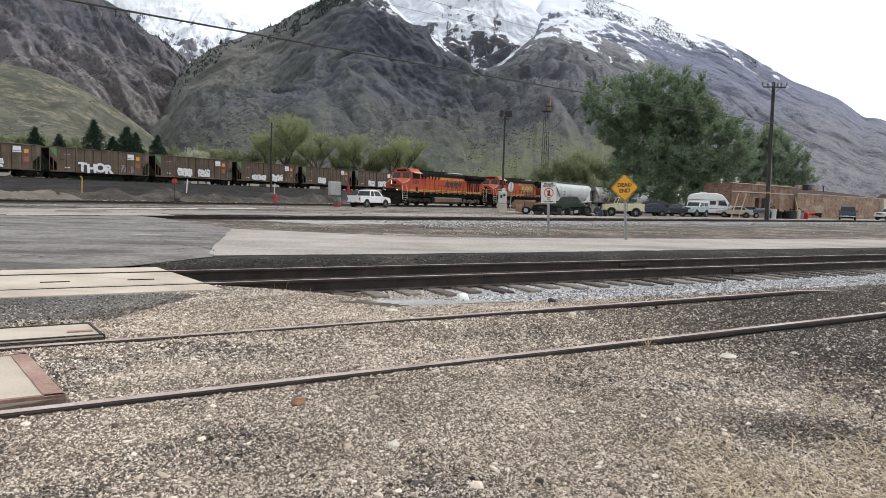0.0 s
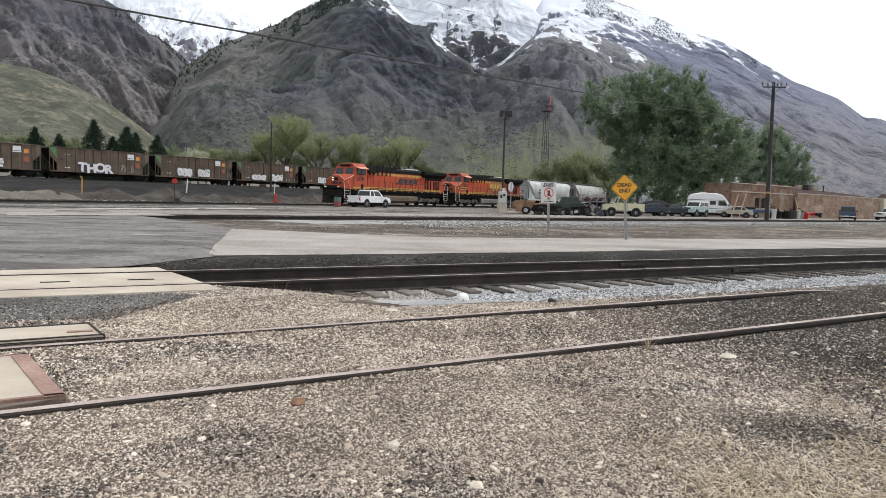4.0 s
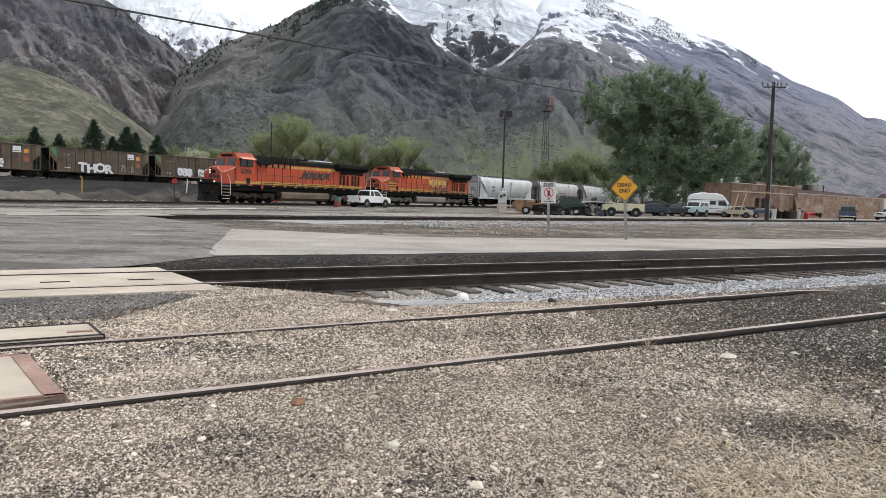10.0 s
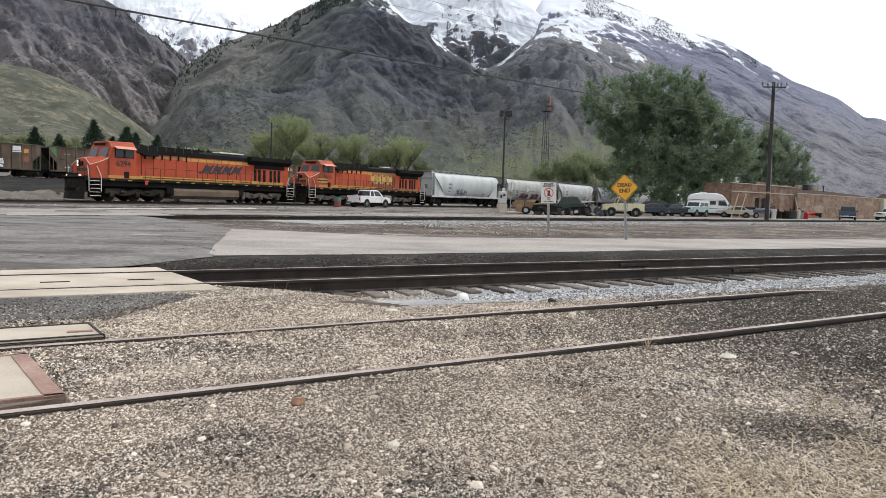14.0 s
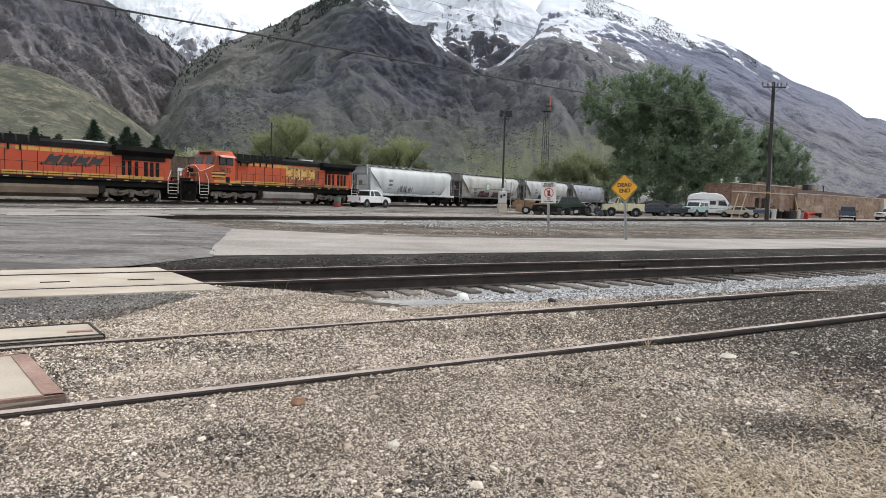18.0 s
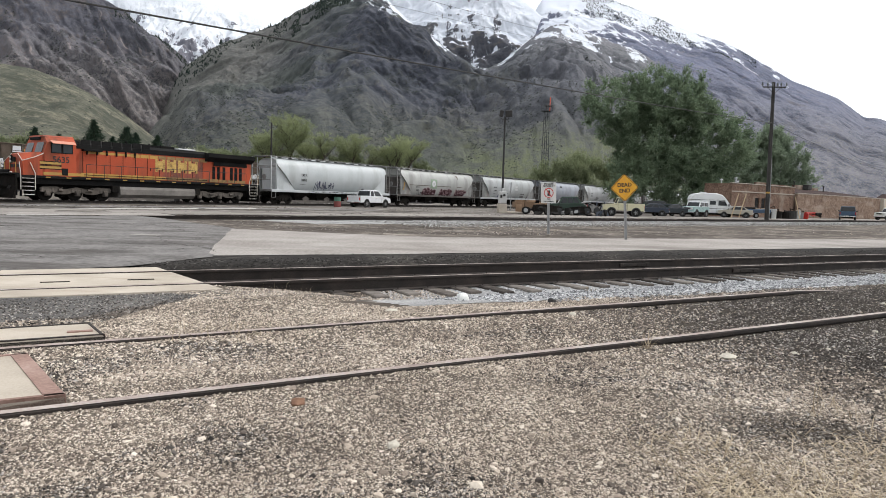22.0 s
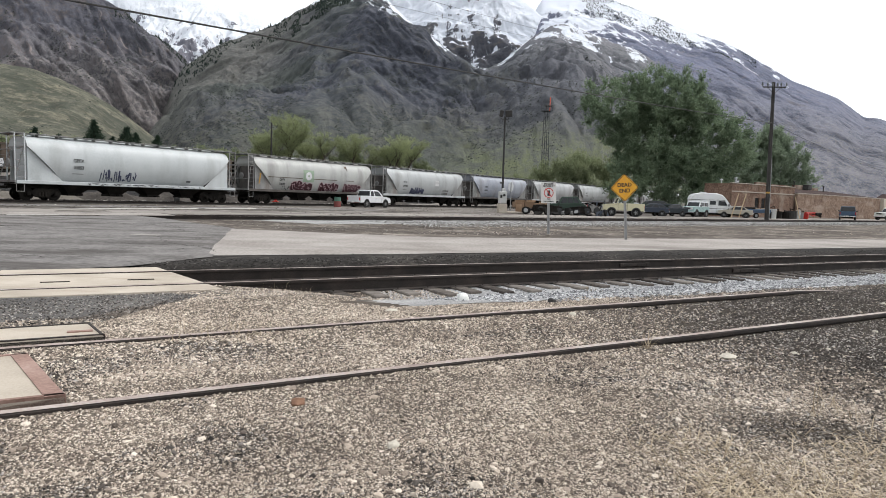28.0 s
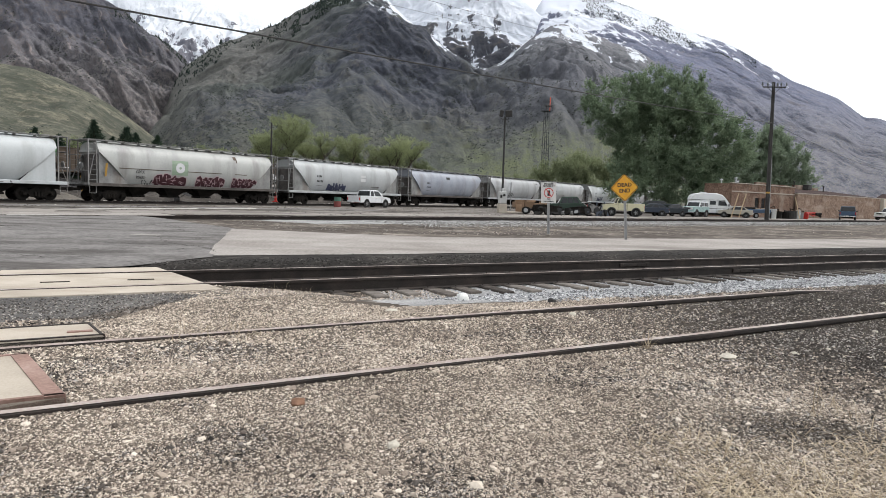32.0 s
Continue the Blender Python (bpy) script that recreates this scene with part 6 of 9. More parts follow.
        for i in range(6):
            part("vent", Solid().box((-5.8 - i * 0.75, sg * 0.98, 3.68), (0.1, 0.12, 0.42), 0.01), BLACK, e)
        part("equipment_box", Solid().box((-6.1, sg * 1.12, 3.8), (1.4, 0.42, 0.16), 0.02), BLACK, e)
        # handrails
        h = Solid()
        xs = [-5.5 - i * 1.32 for i in range(12)]
        for x in xs:
            h.tube((x, sg * 1.48, 1.76), (x, sg * 1.48, 2.72), 0.02, 5)
        h.pipe([(xs[0], sg * 1.48, 2.72), (xs[-1], sg * 1.48, 2.72)], 0.02, 5)
        part("handrail", h, IRON, e, "dark walkway handrail")
        # emblem: plain slanted blocks with a sweep under them
        x0, z0, hh = -11.3, 3.0, 0.62
        lean, hh = (0.0, 1.05) if old else (0.28, 0.66)
        for i in range(4):
            a = x0 - i * 1.02
            for b0, b1, lo, hi in ((0.0, 0.26, 0, 1), (0.26, 0.62, 0.16, 0.84), (0.62, 0.88, 0.0, 1.0)):
                z1, z2 = z0 - hh / 2 + hh * lo, z0 - hh / 2 + hh * hi
                s1, s2 = lean * (1 - 1.7 * lo), lean * (1 - 1.7 * hi)
                mark = Solid().add([(a - b0 + s1, sg * 0.956, z1), (a - b1 + s1, sg * 0.956, z1), (a - b1 + s2, sg * 0.956, z2), (a - b0 + s2, sg * 0.956, z2)], [(0, 1, 2, 3)])
                part("emblem", mark, WORNYELLOW if old else DECAL_K, e, "plain emblem block on the hood")
        if not old:
            mark = Solid().add([(x0 + 0.5, sg * 0.956, 2.56), (x0 - 3.0, sg * 0.956, 2.6), (x0 - 3.2, sg * 0.956, 2.66), (x0 + 0.6, sg * 0.956, 2.66)], [(0, 1, 2, 3)])
            part("emblem", mark, DECAL_K, e, "black sweep under the emblem")
        lettering(e, number, 0.62, -3.7, sg * 1.52, 2.92, DECAL_K, 0.95, "black road number", TOWARD_Y if sg > 0 else pose(0, 0, 0, 90, 0, 0))
    for i in range(4):
        y = 0.92 - i * 0.46
        nm = Solid().add([(-1.20, y, 2.28), (-1.20, y - 0.36, 2.28), (-1.20, y - 0.42, 2.5), (-1.20, y - 0.06, 2.5)], [(0, 1, 2, 3)])
        part("emblem", nm, DECAL_K, e)
    for sg in (-1, 1):
        for i in range(2):
            sidemark = Solid().add([(-1.45 - i * 0.42, sg * (1.19 + 0.115 * i), 2.3), (-1.75 - i * 0.42, sg * (1.285 + 0.115 * i), 2.3), (-1.83 - i * 0.42, sg * (1.31 + 0.115 * i), 2.52), (-1.53 - i * 0.42, sg * (1.22 + 0.115 * i), 2.52)], [(0, 1, 2, 3)])
            part("emblem", sidemark, DECAL_K, e)
    # tank, trucks
    tank = Solid().prism([(-1.3, 1.16), (1.3, 1.16), (1.42, 0.95), (1.42, 0.55), (1.1, 0.28), (-1.1, 0.28), (-1.42, 0.55), (-1.42, 0.95)], -14.7, -8.1, "x")
    part("fuel_tank", tank, TANKGREY if old else TANKTAN, e, "dusty tan fuel tank" if not old else "dirty grey fuel tank")
    # Sill, lockers and reservoirs also fill the gaps with painted dark for shade.
    part("centre_sill", Solid().box((-L / 2, 0, 1.0), (L - 2.4, 1.1, 0.6), 0.02), UNDER, e)
    for sg in (-1, 1):
        for x in (-7.75, -15.0):
            part("equipment_locker", Solid().box((x, sg * 1.2, 0.95), (0.5, 0.3, 0.5), 0.02), UNDER, e)
    air = Solid()
    for sg in (-1, 1):
        air.tube((-14.1, sg * 0.95, 1.3), (-8.2, sg * 0.95, 1.3), 0.16, 10)
    part("air_reservoir", air, UNDER, e)
    six_wheel_truck(e, -4.95, wheels, 1, TRUCKTAN if old else TRUCKMAT)
    six_wheel_truck(e, -17.35, wheels, -1, TRUCKTAN)
    if not old:
        part("marker_disc", Solid().box((-5.55, 1.56, 1.55), (0.22, 0.02, 0.32)), REDMARK, e, "red emergency valve plate")
    return e, wheels, L


# ---- covered hopper ----
def barrel(z):
    """Half width of a covered hopper's side at height z."""
    zs = (1.25, 1.5, 2.0, 2.6, 3.2, 3.8, 4.15, 4.35, 4.46)
    ws = (1.0, 1.18, 1.42, 1.56, 1.58, 1.46, 1.25, 0.98, 0.6)
    return float(np.interp(z, zs, ws))


def covered_hopper(paint, label, lower=None, end_paint=None):
    wheels = []
    L = 19.6
    e = thing("covered_hopper_car", label, "hopper car", group="covered hoppers of the moving train")
    xs = [-1.5, -1.75, -2.2, -2.7, -3.2, -3.7, -4.0, -7, -10, -13, -15.6, -15.9, -16.4, -16.9, -17.4, -17.85, -18.1]
    rings = []
    for x in xs:
        t = min((-1.5 - x) / 2.5, (x + 18.1) / 2.5, 1.0)
        zmin = 3.75 - (3.75 - 1.32) * max(t, 0)
        zs = np.linspace(zmin, 4.46, 12)
        rings.append([(x, barrel(z), z) for z in zs] + [(x, -barrel(z), z) for z in zs[::-1]])
    part("body", Solid().loft(rings), paint, e, smooth=True)
    for sg, xa in ((1, -1.5), (-1, -18.1)):
        for side in (-1, 1):
            # Without end_paint the sheet takes darker HOPSTEEL, painting the shade of the end.
            part("end_sheet", Solid().prism([(xa - sg * 0.05, 1.32), (xa - sg * 2.45, 1.32), (xa - sg * 0.05, 3.68)], side * 1.3, side * 1.34), end_paint or HOPSTEEL, e)
        part("end_bulkhead", Solid().box((xa - sg * 0.2, 0, 2.5), (0.08, 2.0, 2.4)), (end_paint if sg > 0 else None) or HOPGRIME, e)
        part("end_bulkhead", Solid().box((xa - sg * 1.4, 0, 1.9), (0.06, 2.2, 1.2)), (end_paint if sg > 0 else None) or HOPGRIME, e)
    part("side_sill", Solid().box((-L / 2, 1.42, 1.27), (L - 1.6, 0.12, 0.24), 0.02).box((-L / 2, -1.42, 1.27), (L - 1.6, 0.12, 0.24), 0.02), lower or paint, e)
    part("centre_sill", Solid().box((-L / 2, 0, 1.0), (L - 1.4, 0.5, 0.36)).box((-1.1, 0, 1.18), (0.9, 2.9, 0.1)).box((-L + 1.1, 0, 1.18), (0.9, 2.9, 0.1)), UNDER, e)
    for i in range(4):
        cx = -5.1 - i * 3.12
        bay = Solid().loft([[(cx - 1.35, -1.2, 1.3), (cx + 1.35, -1.2, 1.3), (cx + 1.35, 1.2, 1.3), (cx - 1.35, 1.2, 1.3)], [(cx - 0.45, -0.5, 0.5), (cx + 0.45, -0.5, 0.5), (cx + 0.45, 0.5, 0.5), (cx - 0.45, 0.5, 0.5)]])
        bay.box((cx, 0, 0.45), (1.1, 1.3, 0.16), 0.02).tube((cx, -1.1, 0.45), (cx, 1.1, 0.45), 0.05, 6)
        part("hopper_bay", bay, UNDER, e)
    # roof walk, hatches
    roof = Solid()
    for y in (-0.62, 0.62):
        roof.box((-L / 2, y, 4.62), (L - 1.0, 0.42, 0.04))
        for i in range(14):
            roof.box((-1.2 - i * 1.32, y, 4.55), (0.06, 0.5, 0.12))
    part("roof_walk", roof, HOPSTEEL, e, "grey grated roof walk")
    part("hatch", Solid().box((-L / 2, 0, 4.55), (15.2, 0.6, 0.12), 0.04), paint, e, "long trough hatch")
    bits = Solid()
    for i in range(9):
        bits.box((-2.4 - i * 1.85, 0.34, 4.64), (0.2, 0.12, 0.1)).box((-3.0 - i * 1.85, 0.95, 4.66), (0.04, 0.04, 0.12))
    bits.tube((-0.7, 0.86, 4.68), (-L + 0.7, 0.86, 4.68), 0.014, 4)
    part("hatch_latch", bits, HOPSTEEL, e)
    # ends: posts, ladders, platforms
    for sg, xe in ((1, -0.75), (-1, -L + 0.75)):
        for side in (-1, 1):
            for o in (0.0, 0.62):
                post = part("end_post", Solid().box((xe - sg * o, side * 1.38, 2.9), (0.07, 0.07, 3.4)), end_paint if end_paint and sg > 0 else HOPSTEEL, e)
            for k in range(9):
                part("rung", Solid().tube((xe, side * 1.4, 1.25 + 0.38 * k), (xe - sg * 0.6, side * 1.4, 1.25 + 0.38 * k), 0.016, 5), HOPSTEEL, post)
            lad = Solid().box((xe - sg * 0.3, side * 1.42, 0.62), (0.5, 0.04, 0.04)).box((xe - sg * 0.06, side * 1.42, 0.88), (0.03, 0.03, 0.55)).box((xe - sg * 0.54, side * 1.42, 0.88), (0.03, 0.03, 0.55))
            part("foot_stirrup", lad, HOPSTEEL, e)
        fr = Solid().box((xe - sg * 0.3, 0, 4.6), (0.8, 2.7, 0.05)).box((xe, 0, 2.3), (0.05, 2.7, 0.07)).box((xe, 0, 3.5), (0.05, 2.7, 0.06)).box((xe, 0, 1.25), (0.12, 2.9, 0.28))
        fr.tube((xe, -1.3, 1.4), (xe - sg * 0.7, -0.9, 3.6), 0.04, 5).tube((xe, 1.3, 1.4), (xe - sg * 0.7, 0.9, 3.6), 0.04, 5)
        fr.tube((xe + sg * 0.05, 0.5, 2.6), (xe + sg * 0.12, 0.5, 2.6), 0.28, 12)
        part("end_platform", fr, HOPSTEEL, e)
        coupler(e, xe + sg * 0.7, sg)
        freight_truck(e, xe - sg * 1.85, wheels)
    return e, wheels, L


def bubble_tag(e, g, x0, x1, z0, z1, side, count, fill, rim, edge, label, out=1):
    """Swollen spray-painted shapes side by side, each with an outline and gaps, on a car side whose y follows side(z)."""
    w = (x1 - x0) / count

    def patch(s, pts, lift):
        cx, cz = sum(p[0] for p in pts) / len(pts), sum(p[1] for p in pts) / len(pts)
        s.add([(cx, side(cz) + out * lift, cz)] + [(x, side(z) + out * lift, z) for x, z in pts], [(0, k + 1, (k + 1) % len(pts) + 1) for k in range(len(pts))])
        return s
    for i in range(count):
        cx, cz, rx, rz = x0 + w * (i + 0.5), (z0 + z1) / 2 + g.uniform(-0.08, 0.08), w * 0.56, (z1 - z0) / 2
        lobes = [1 + 0.13 * math.sin(3 * a + g.uniform(0, 6)) + g.uniform(-0.1, 0.1) for a in range(16)]
        for m, grow, lift in ((rim, edge, 0.02 + 0.004 * (i % 2)), (fill, 0.0, 0.03 + 0.004 * (i % 2))):
            pts = []
            for a, f in enumerate(lobes):
                c, q = math.cos(a * math.pi / 8), math.sin(a * math.pi / 8)
                pts.append((cx + (rx * f + grow) * math.copysign(abs(c) ** 0.7, c), cz + (rz * f + grow) * math.copysign(abs(q) ** 0.7, q)))
            part("graffiti", patch(Solid(), pts, lift), m, e, label if m is fill else "")
        gaps = Solid()
        for _ in range(3):
            ax, az, a = cx + g.uniform(-0.4, 0.4) * rx, cz + g.uniform(-0.5, 0.5) * rz, g.uniform(-0.5, 0.5) + g.choice((0, 1.57))
            dx, dz = math.cos(a) * 0.22, math.sin(a) * 0.22
            patch(gaps, [(ax - dx - dz * 0.13, az - dz + dx * 0.13), (ax + dx - dz * 0.1, az + dz + dx * 0.1), (ax + dx + dz * 0.1, az + dz - dx * 0.1), (ax - dx + dz * 0.13, az - dz - dx * 0.13)], 0.042)
        part("graffiti", gaps, rim, e)


def hopper_marks(e, kind, rng):
    """Stencils as plain bars, emblems and spray paint on a hopper's near side."""
    y = lambda z: barrel(z)

    def bar(x, z, w, h, m, name="stencil", label=""):
        part(name, Solid().add([(x, y(z - h / 2) + 0.012, z - h / 2), (x - w, y(z - h / 2) + 0.012, z - h / 2), (x - w, y(z + h / 2) + 0.012, z + h / 2), (x, y(z + h / 2) + 0.012, z + h / 2)], [(0, 1, 2, 3)]), m, e, label)
    if kind == 0:
        lettering(e, "GPFX", 0.36, -4.9, 1.6, 2.92, DECAL_K, 0.9, "black stencilled letters")
        lettering(e, "10853", 0.36, -4.9, 1.555, 2.42, DECAL_K, 0.9, "black stencilled number")
    for z, n in ((2.92, 4), (2.42, 5)):
        for i in range(n if kind > 1 else 0):
            bar(-4.5 - i * 0.19, z, 0.12, 0.2, DECAL_K)
    bar(-4.5, 1.98, 0.8, 0.05, HOPSTEEL)
    if kind == 0:
        scrawl(e, rng, -9.4, -6.5, 1.5, 2.4, 0, 16, 0.055, y, DECAL_B, "navy spray-painted scrawl")
        scrawl(e, rng, -15.4, -5.2, 1.2, 1.36, 1.485, 16, 0.02, None, DECAL_K)
        bar(-13.9, 1.75, 0.4, 0.14, DECAL_K, "stencil")
        bar(-16.2, 1.65, 0.5, 0.16, DECAL_K)
    if kind == 1:
        s = Solid()
        for xa, xb in ((-3.0, -7.4), (-8.9, -12.4), (-13.8, -15.1)):
            s.add([(xa, y(2.56) + 0.01, 2.56), (xb, y(2.56) + 0.01, 2.56), (xb, y(2.62) + 0.01, 2.62), (xa, y(2.62) + 0.01, 2.62)], [(0, 1, 2, 3)])
        part("seam", s, COALBROWN, e, "rusty welded seam")
        bar(-13.7, 4.02, 0.34, 0.3, COALBROWN, "rust_stain", "brown rust stain")
        bar(-13.95, 3.78, 0.12, 0.3, COALBROWN, "rust_stain", "brown rust stain")
        lettering(e, "GPFX", 0.34, -4.7, 1.6, 2.36, DECAL_K, 0.9, "black stencilled letters")
        lettering(e, "10633", 0.34, -4.7, 1.555, 1.94, DECAL_K, 0.9, "black stencilled number")
        s = Solid()
        for k in range(8):
            za, zb = 2.26 + 0.15 * k, 2.41 + 0.15 * k
            s.add([(-7.5, y(za) + 0.014, za), (-9.0, y(za) + 0.014, za), (-9.0, y(zb) + 0.014, zb), (-7.5, y(zb) + 0.014, zb)], [(0, 1, 2, 3)])
        part("emblem", s, DECAL_G, e, "pale green square emblem")
        ring = Solid()
        for i in range(24):
            a, b = 2 * math.pi * i / 24, 2 * math.pi * (i + 1) / 24
            q = [(-8.25 + r * math.cos(t), 2.86 + r * math.sin(t)) for r, t in ((0.12, a), (0.42, a), (0.42, b), (0.12, b))]
            ring.add([(u, y(v) + 0.03, v) for u, v in q], [(0, 1, 2, 3)])
        part("emblem", ring, DECAL_W, e, "white disc on the green emblem")
        for x0, x1, count in ((-8.9, -6.0, 4), (-12.7, -9.9, 5), (-16.3, -13.6, 5)):
            bubble_tag(e, rng, x0, x1, 1.32, 2.2, y, count, DECAL_M, DECAL_P, 0.05, "maroon spray-painted shape with a pale pink outline")
        scrawl(e, rng, -5.9, -4.9, 1.35, 1.8, 0, 4, 0.03, y, DECAL_K)
        bar(-1.95, 2.4, 0.16, 1.0, YELLOW)
    if kind == 2:
        scrawl(e, rng, -9.0, -6.2, 1.45, 2.3, 0, 14, 0.13, y, DECAL_B, "dark spray paint")
        bar(-13.2, 1.8, 1.4, 0.6, HOPSTEEL)
        bar(-11.3, 2.95, 0.8, 0.7, SILVER)
    if kind == 3:
        bar(-9.0, 3.7, 0.9, 0.3, DECAL_K)
    if kind == 4:
        scrawl(e, rng, -9.0, -7.2, 1.6, 2.3, 0, 5, 0.05, y, DECAL_K)
        bar(-16.5, 3.9, 0.7, 0.12, DECAL_K)


# ---- coal gondola ----
def coal_car(first):
    e = thing("coal_car", "brown coal hopper car with ribbed sides, parked", "hopper car", group="parked coal cars")
    L, z0, z1 = 16.2, 1.02, 4.5
    for side in (-1, 1):
        y = side * 1.5
        prof = [(0.55, 4.4), (L - 0.55, 4.4), (L - 0.55, 3.3), (L - 1.55, 2.2), (L - 1.55, z0), (1.55, z0), (1.55, 2.2), (0.55, 3.3)]
        part("side_panel", Solid().prism(prof, y - side * 0.02, y + side * 0.02), COALBROWN, e)
        part("end_corner", Solid().prism([(L - 0.5, 4.42), (L - 2.0, 4.42), (L - 1.5, 3.6), (L - 0.5, 3.2)], y + side * 0.022, y + side * 0.03), COALBROWN, e)
        part("top_chord", Solid().box((L / 2, y + side * 0.03, 4.45), (L - 1.0, 0.16, 0.13), 0.02), COALBROWN, e)
        part("side_sill", Solid().box((L / 2, y + side * 0.03, z0), (L - 1.2, 0.14, 0.16), 0.02), COALBROWN, e)
        for i in range(11):
            x = 1.65 + i * (L - 3.3) / 10
            part("rib", Solid().box((x, y + side * 0.06, 2.7), (0.11, 0.1, 3.3), 0.01), COALBROWN, e)
        part("waist_rail", Solid().box((1.65 + 1.0, y + side * 0.05, 2.75), (2.4, 0.05, 0.07)).box((L - 2.4, y + side * 0.05, 2.75), (2.0, 0.05, 0.07)), COALBROWN, e)
        for xe in (0.62, 1.1, L - 0.62, L - 1.1):
            part("end_post", Solid().box((xe, y - side * 0.02, 2.7), (0.08, 0.08, 3.4)), COALBROWN, e)
    inner = Solid().loft([[(0.6, -1.46, 4.3), (L - 0.6, -1.46, 4.3), (L - 0.6, 1.46, 4.3), (0.6, 1.46, 4.3)], [(2.8, -1.46, 1.2), (L - 2.8, -1.46, 1.2), (L - 2.8, 1.46, 1.2), (2.8, 1.46, 1.2)]])
    part("slope_sheet", inner, UNDER, e)
    part("underframe", Solid().box((L / 2, 0, 0.95), (L - 1.2, 0.6, 0.3)).box((L / 2, 0, 0.75), (7.5, 2.2, 0.5), 0.1).box((0.7, 0, 1.05), (0.3, 2.9, 0.3)).box((L - 0.7, 0, 1.05), (0.3, 2.9, 0.3)), UNDER, e)
    part("coal_load", Solid().box((L / 2, 0, 4.3), (L - 1.6, 2.8, 0.2), 0.08), COAL, e)
    wheels = []
    for cx in (2.1, L - 2.1):
        freight_truck(e, cx, wheels)
    coupler(e, L - 0.05, 1)
    coupler(e, 0.05, -1)
    return e


def coal_marks(e, rng, k):
    """On the near side of a coal car: emblem bars, patches and spray paint. The car's +x end leads away."""
    y = -1.56

    def flat(name, x, z, w, h, m, label="", lift=0.0):
        part(name, Solid().box((x, y - 0.01 - lift, z), (w, 0.01, h)), m, e, label)
    flat("emblem", 12.6, 3.85, 1.05, 0.6, DECAL_W, "white emblem plate")
    flat("stencil", 12.6, 3.4, 1.15, 0.16, DECAL_W)
    flat("panel_patch", 13.75, 3.55, 0.6, 0.55, DECAL_O, "orange patch")
    flat("panel_patch", 13.75, 2.45, 0.7, 0.75, DECAL_R, "rust-red patch")
    flat("stencil", 3.0, 3.5, 0.8, 0.14, HOPSTEEL)
    flat("stencil", 3.0, 1.6, 0.7, 0.12, DECAL_W)
    part("corner_panel", Solid().prism([(0.5, 4.36), (1.6, 4.36), (1.6, 2.9)], y + 0.03, y + 0.05), COALGREEN, e, "faded green corner panel")
    if k == 0:
        for i, (ch, x) in enumerate(zip("THOR", (5.1, 6.45, 7.75, 9.0))):
            for m, bold, lift in ((DECAL_B, 0.09, 0.07), (DECAL_W, 0.05, 0.078)):
                ob = part("graffiti", text_mesh(ch, 1.75, m, "graffiti", bold), m, e, "white spray-painted letter outlined in navy" if m is DECAL_W else "")
                ob.matrix_basis = Matrix.Translation((x, y - lift, 1.66 + 0.07 * (-1) ** i)) @ pose(0, 0, 0, 90, 3 * (-1) ** i, 0) @ Matrix.Diagonal((1.12, 1, 1, 1))
        scrawl(e, rng, 11.0, 13.2, 1.2, 2.4, 0, 4, 0.1, None, HOPSTEEL, "", y - 0.07)
        return
    g = random.Random(100 + k)
    for x0, x1, count in ((4.6 + g.uniform(-0.8, 0.5), 7.3, 3), (8.5, 11.6 + g.uniform(-1, 0.4), 4))[:2 if k % 3 else 1]:
        bubble_tag(e, g, x0, x1, 1.15, 2.35 + g.uniform(-0.2, 0.2), lambda z: y - 0.06, count, DECAL_W, DECAL_K, 0.1, "white spray-painted bubble shape", -1)
    if k % 2 == 0:
        scrawl(e, rng, 12.0, 13.4, 1.1, 1.9, 0, 3, 0.08, None, HOPSTEEL, "", y - 0.07)


# ---- the trains ----
TRAIN = []
offset = 0.0
for number, old in (("6294", False), ("5635", True)):
    e, wheels, L = locomotive(number, old)
    TRAIN.append((e, wheels, offset))
    offset += L
HOPPER_LOOK = ((0, 0, "white covered hopper car with rounded sides, clean top"), (1, 1, "grimy cream covered hopper car with maroon graffiti"), (2, 2, "pale grey covered hopper car"),
               (3, 3, "blue-grey covered hopper car, streaked and dull"), (4, 4, "dull grey covered hopper car"), (2, 4, "pale grey covered hopper car, dusty"), (0, 2, "white covered hopper car, dusty"),
               (4, 3, "dull grey covered hopper car with streaks"), (2, 4, "pale grey covered hopper car, dusty"))
for k, (paint, marks, label) in enumerate(HOPPER_LOOK):
    e, wheels, L = covered_hopper(HOP_PAINT[paint], label, HOPGRIME if k in (1, 3, 5) else None, HOP_PAINT[paint] if k == 0 else None)
    hopper_marks(e, marks, random.Random(20 + k))
    TRAIN.append((e, wheels, offset))
    offset += L

for k in range(-3, 10):
    q = COAL_O + COAL_D * (16.2 * k)
    e = coal_car(k)
    e.matrix_basis = pose(q.x, q.y, 2.1, 0, 0, math.degrees(math.atan2(COAL_D.y, COAL_D.x)))
    coal_marks(e, random.Random(60 + k), k)
# ---- trees ----
BARK = mat("grey_bark", [(0.04, 0.033, 0.027), (0.075, 0.062, 0.05), (0.12, 0.1, 0.085)], 3, 30, 0.9, bump=0.4, stretch=(3, 3, 0.5))


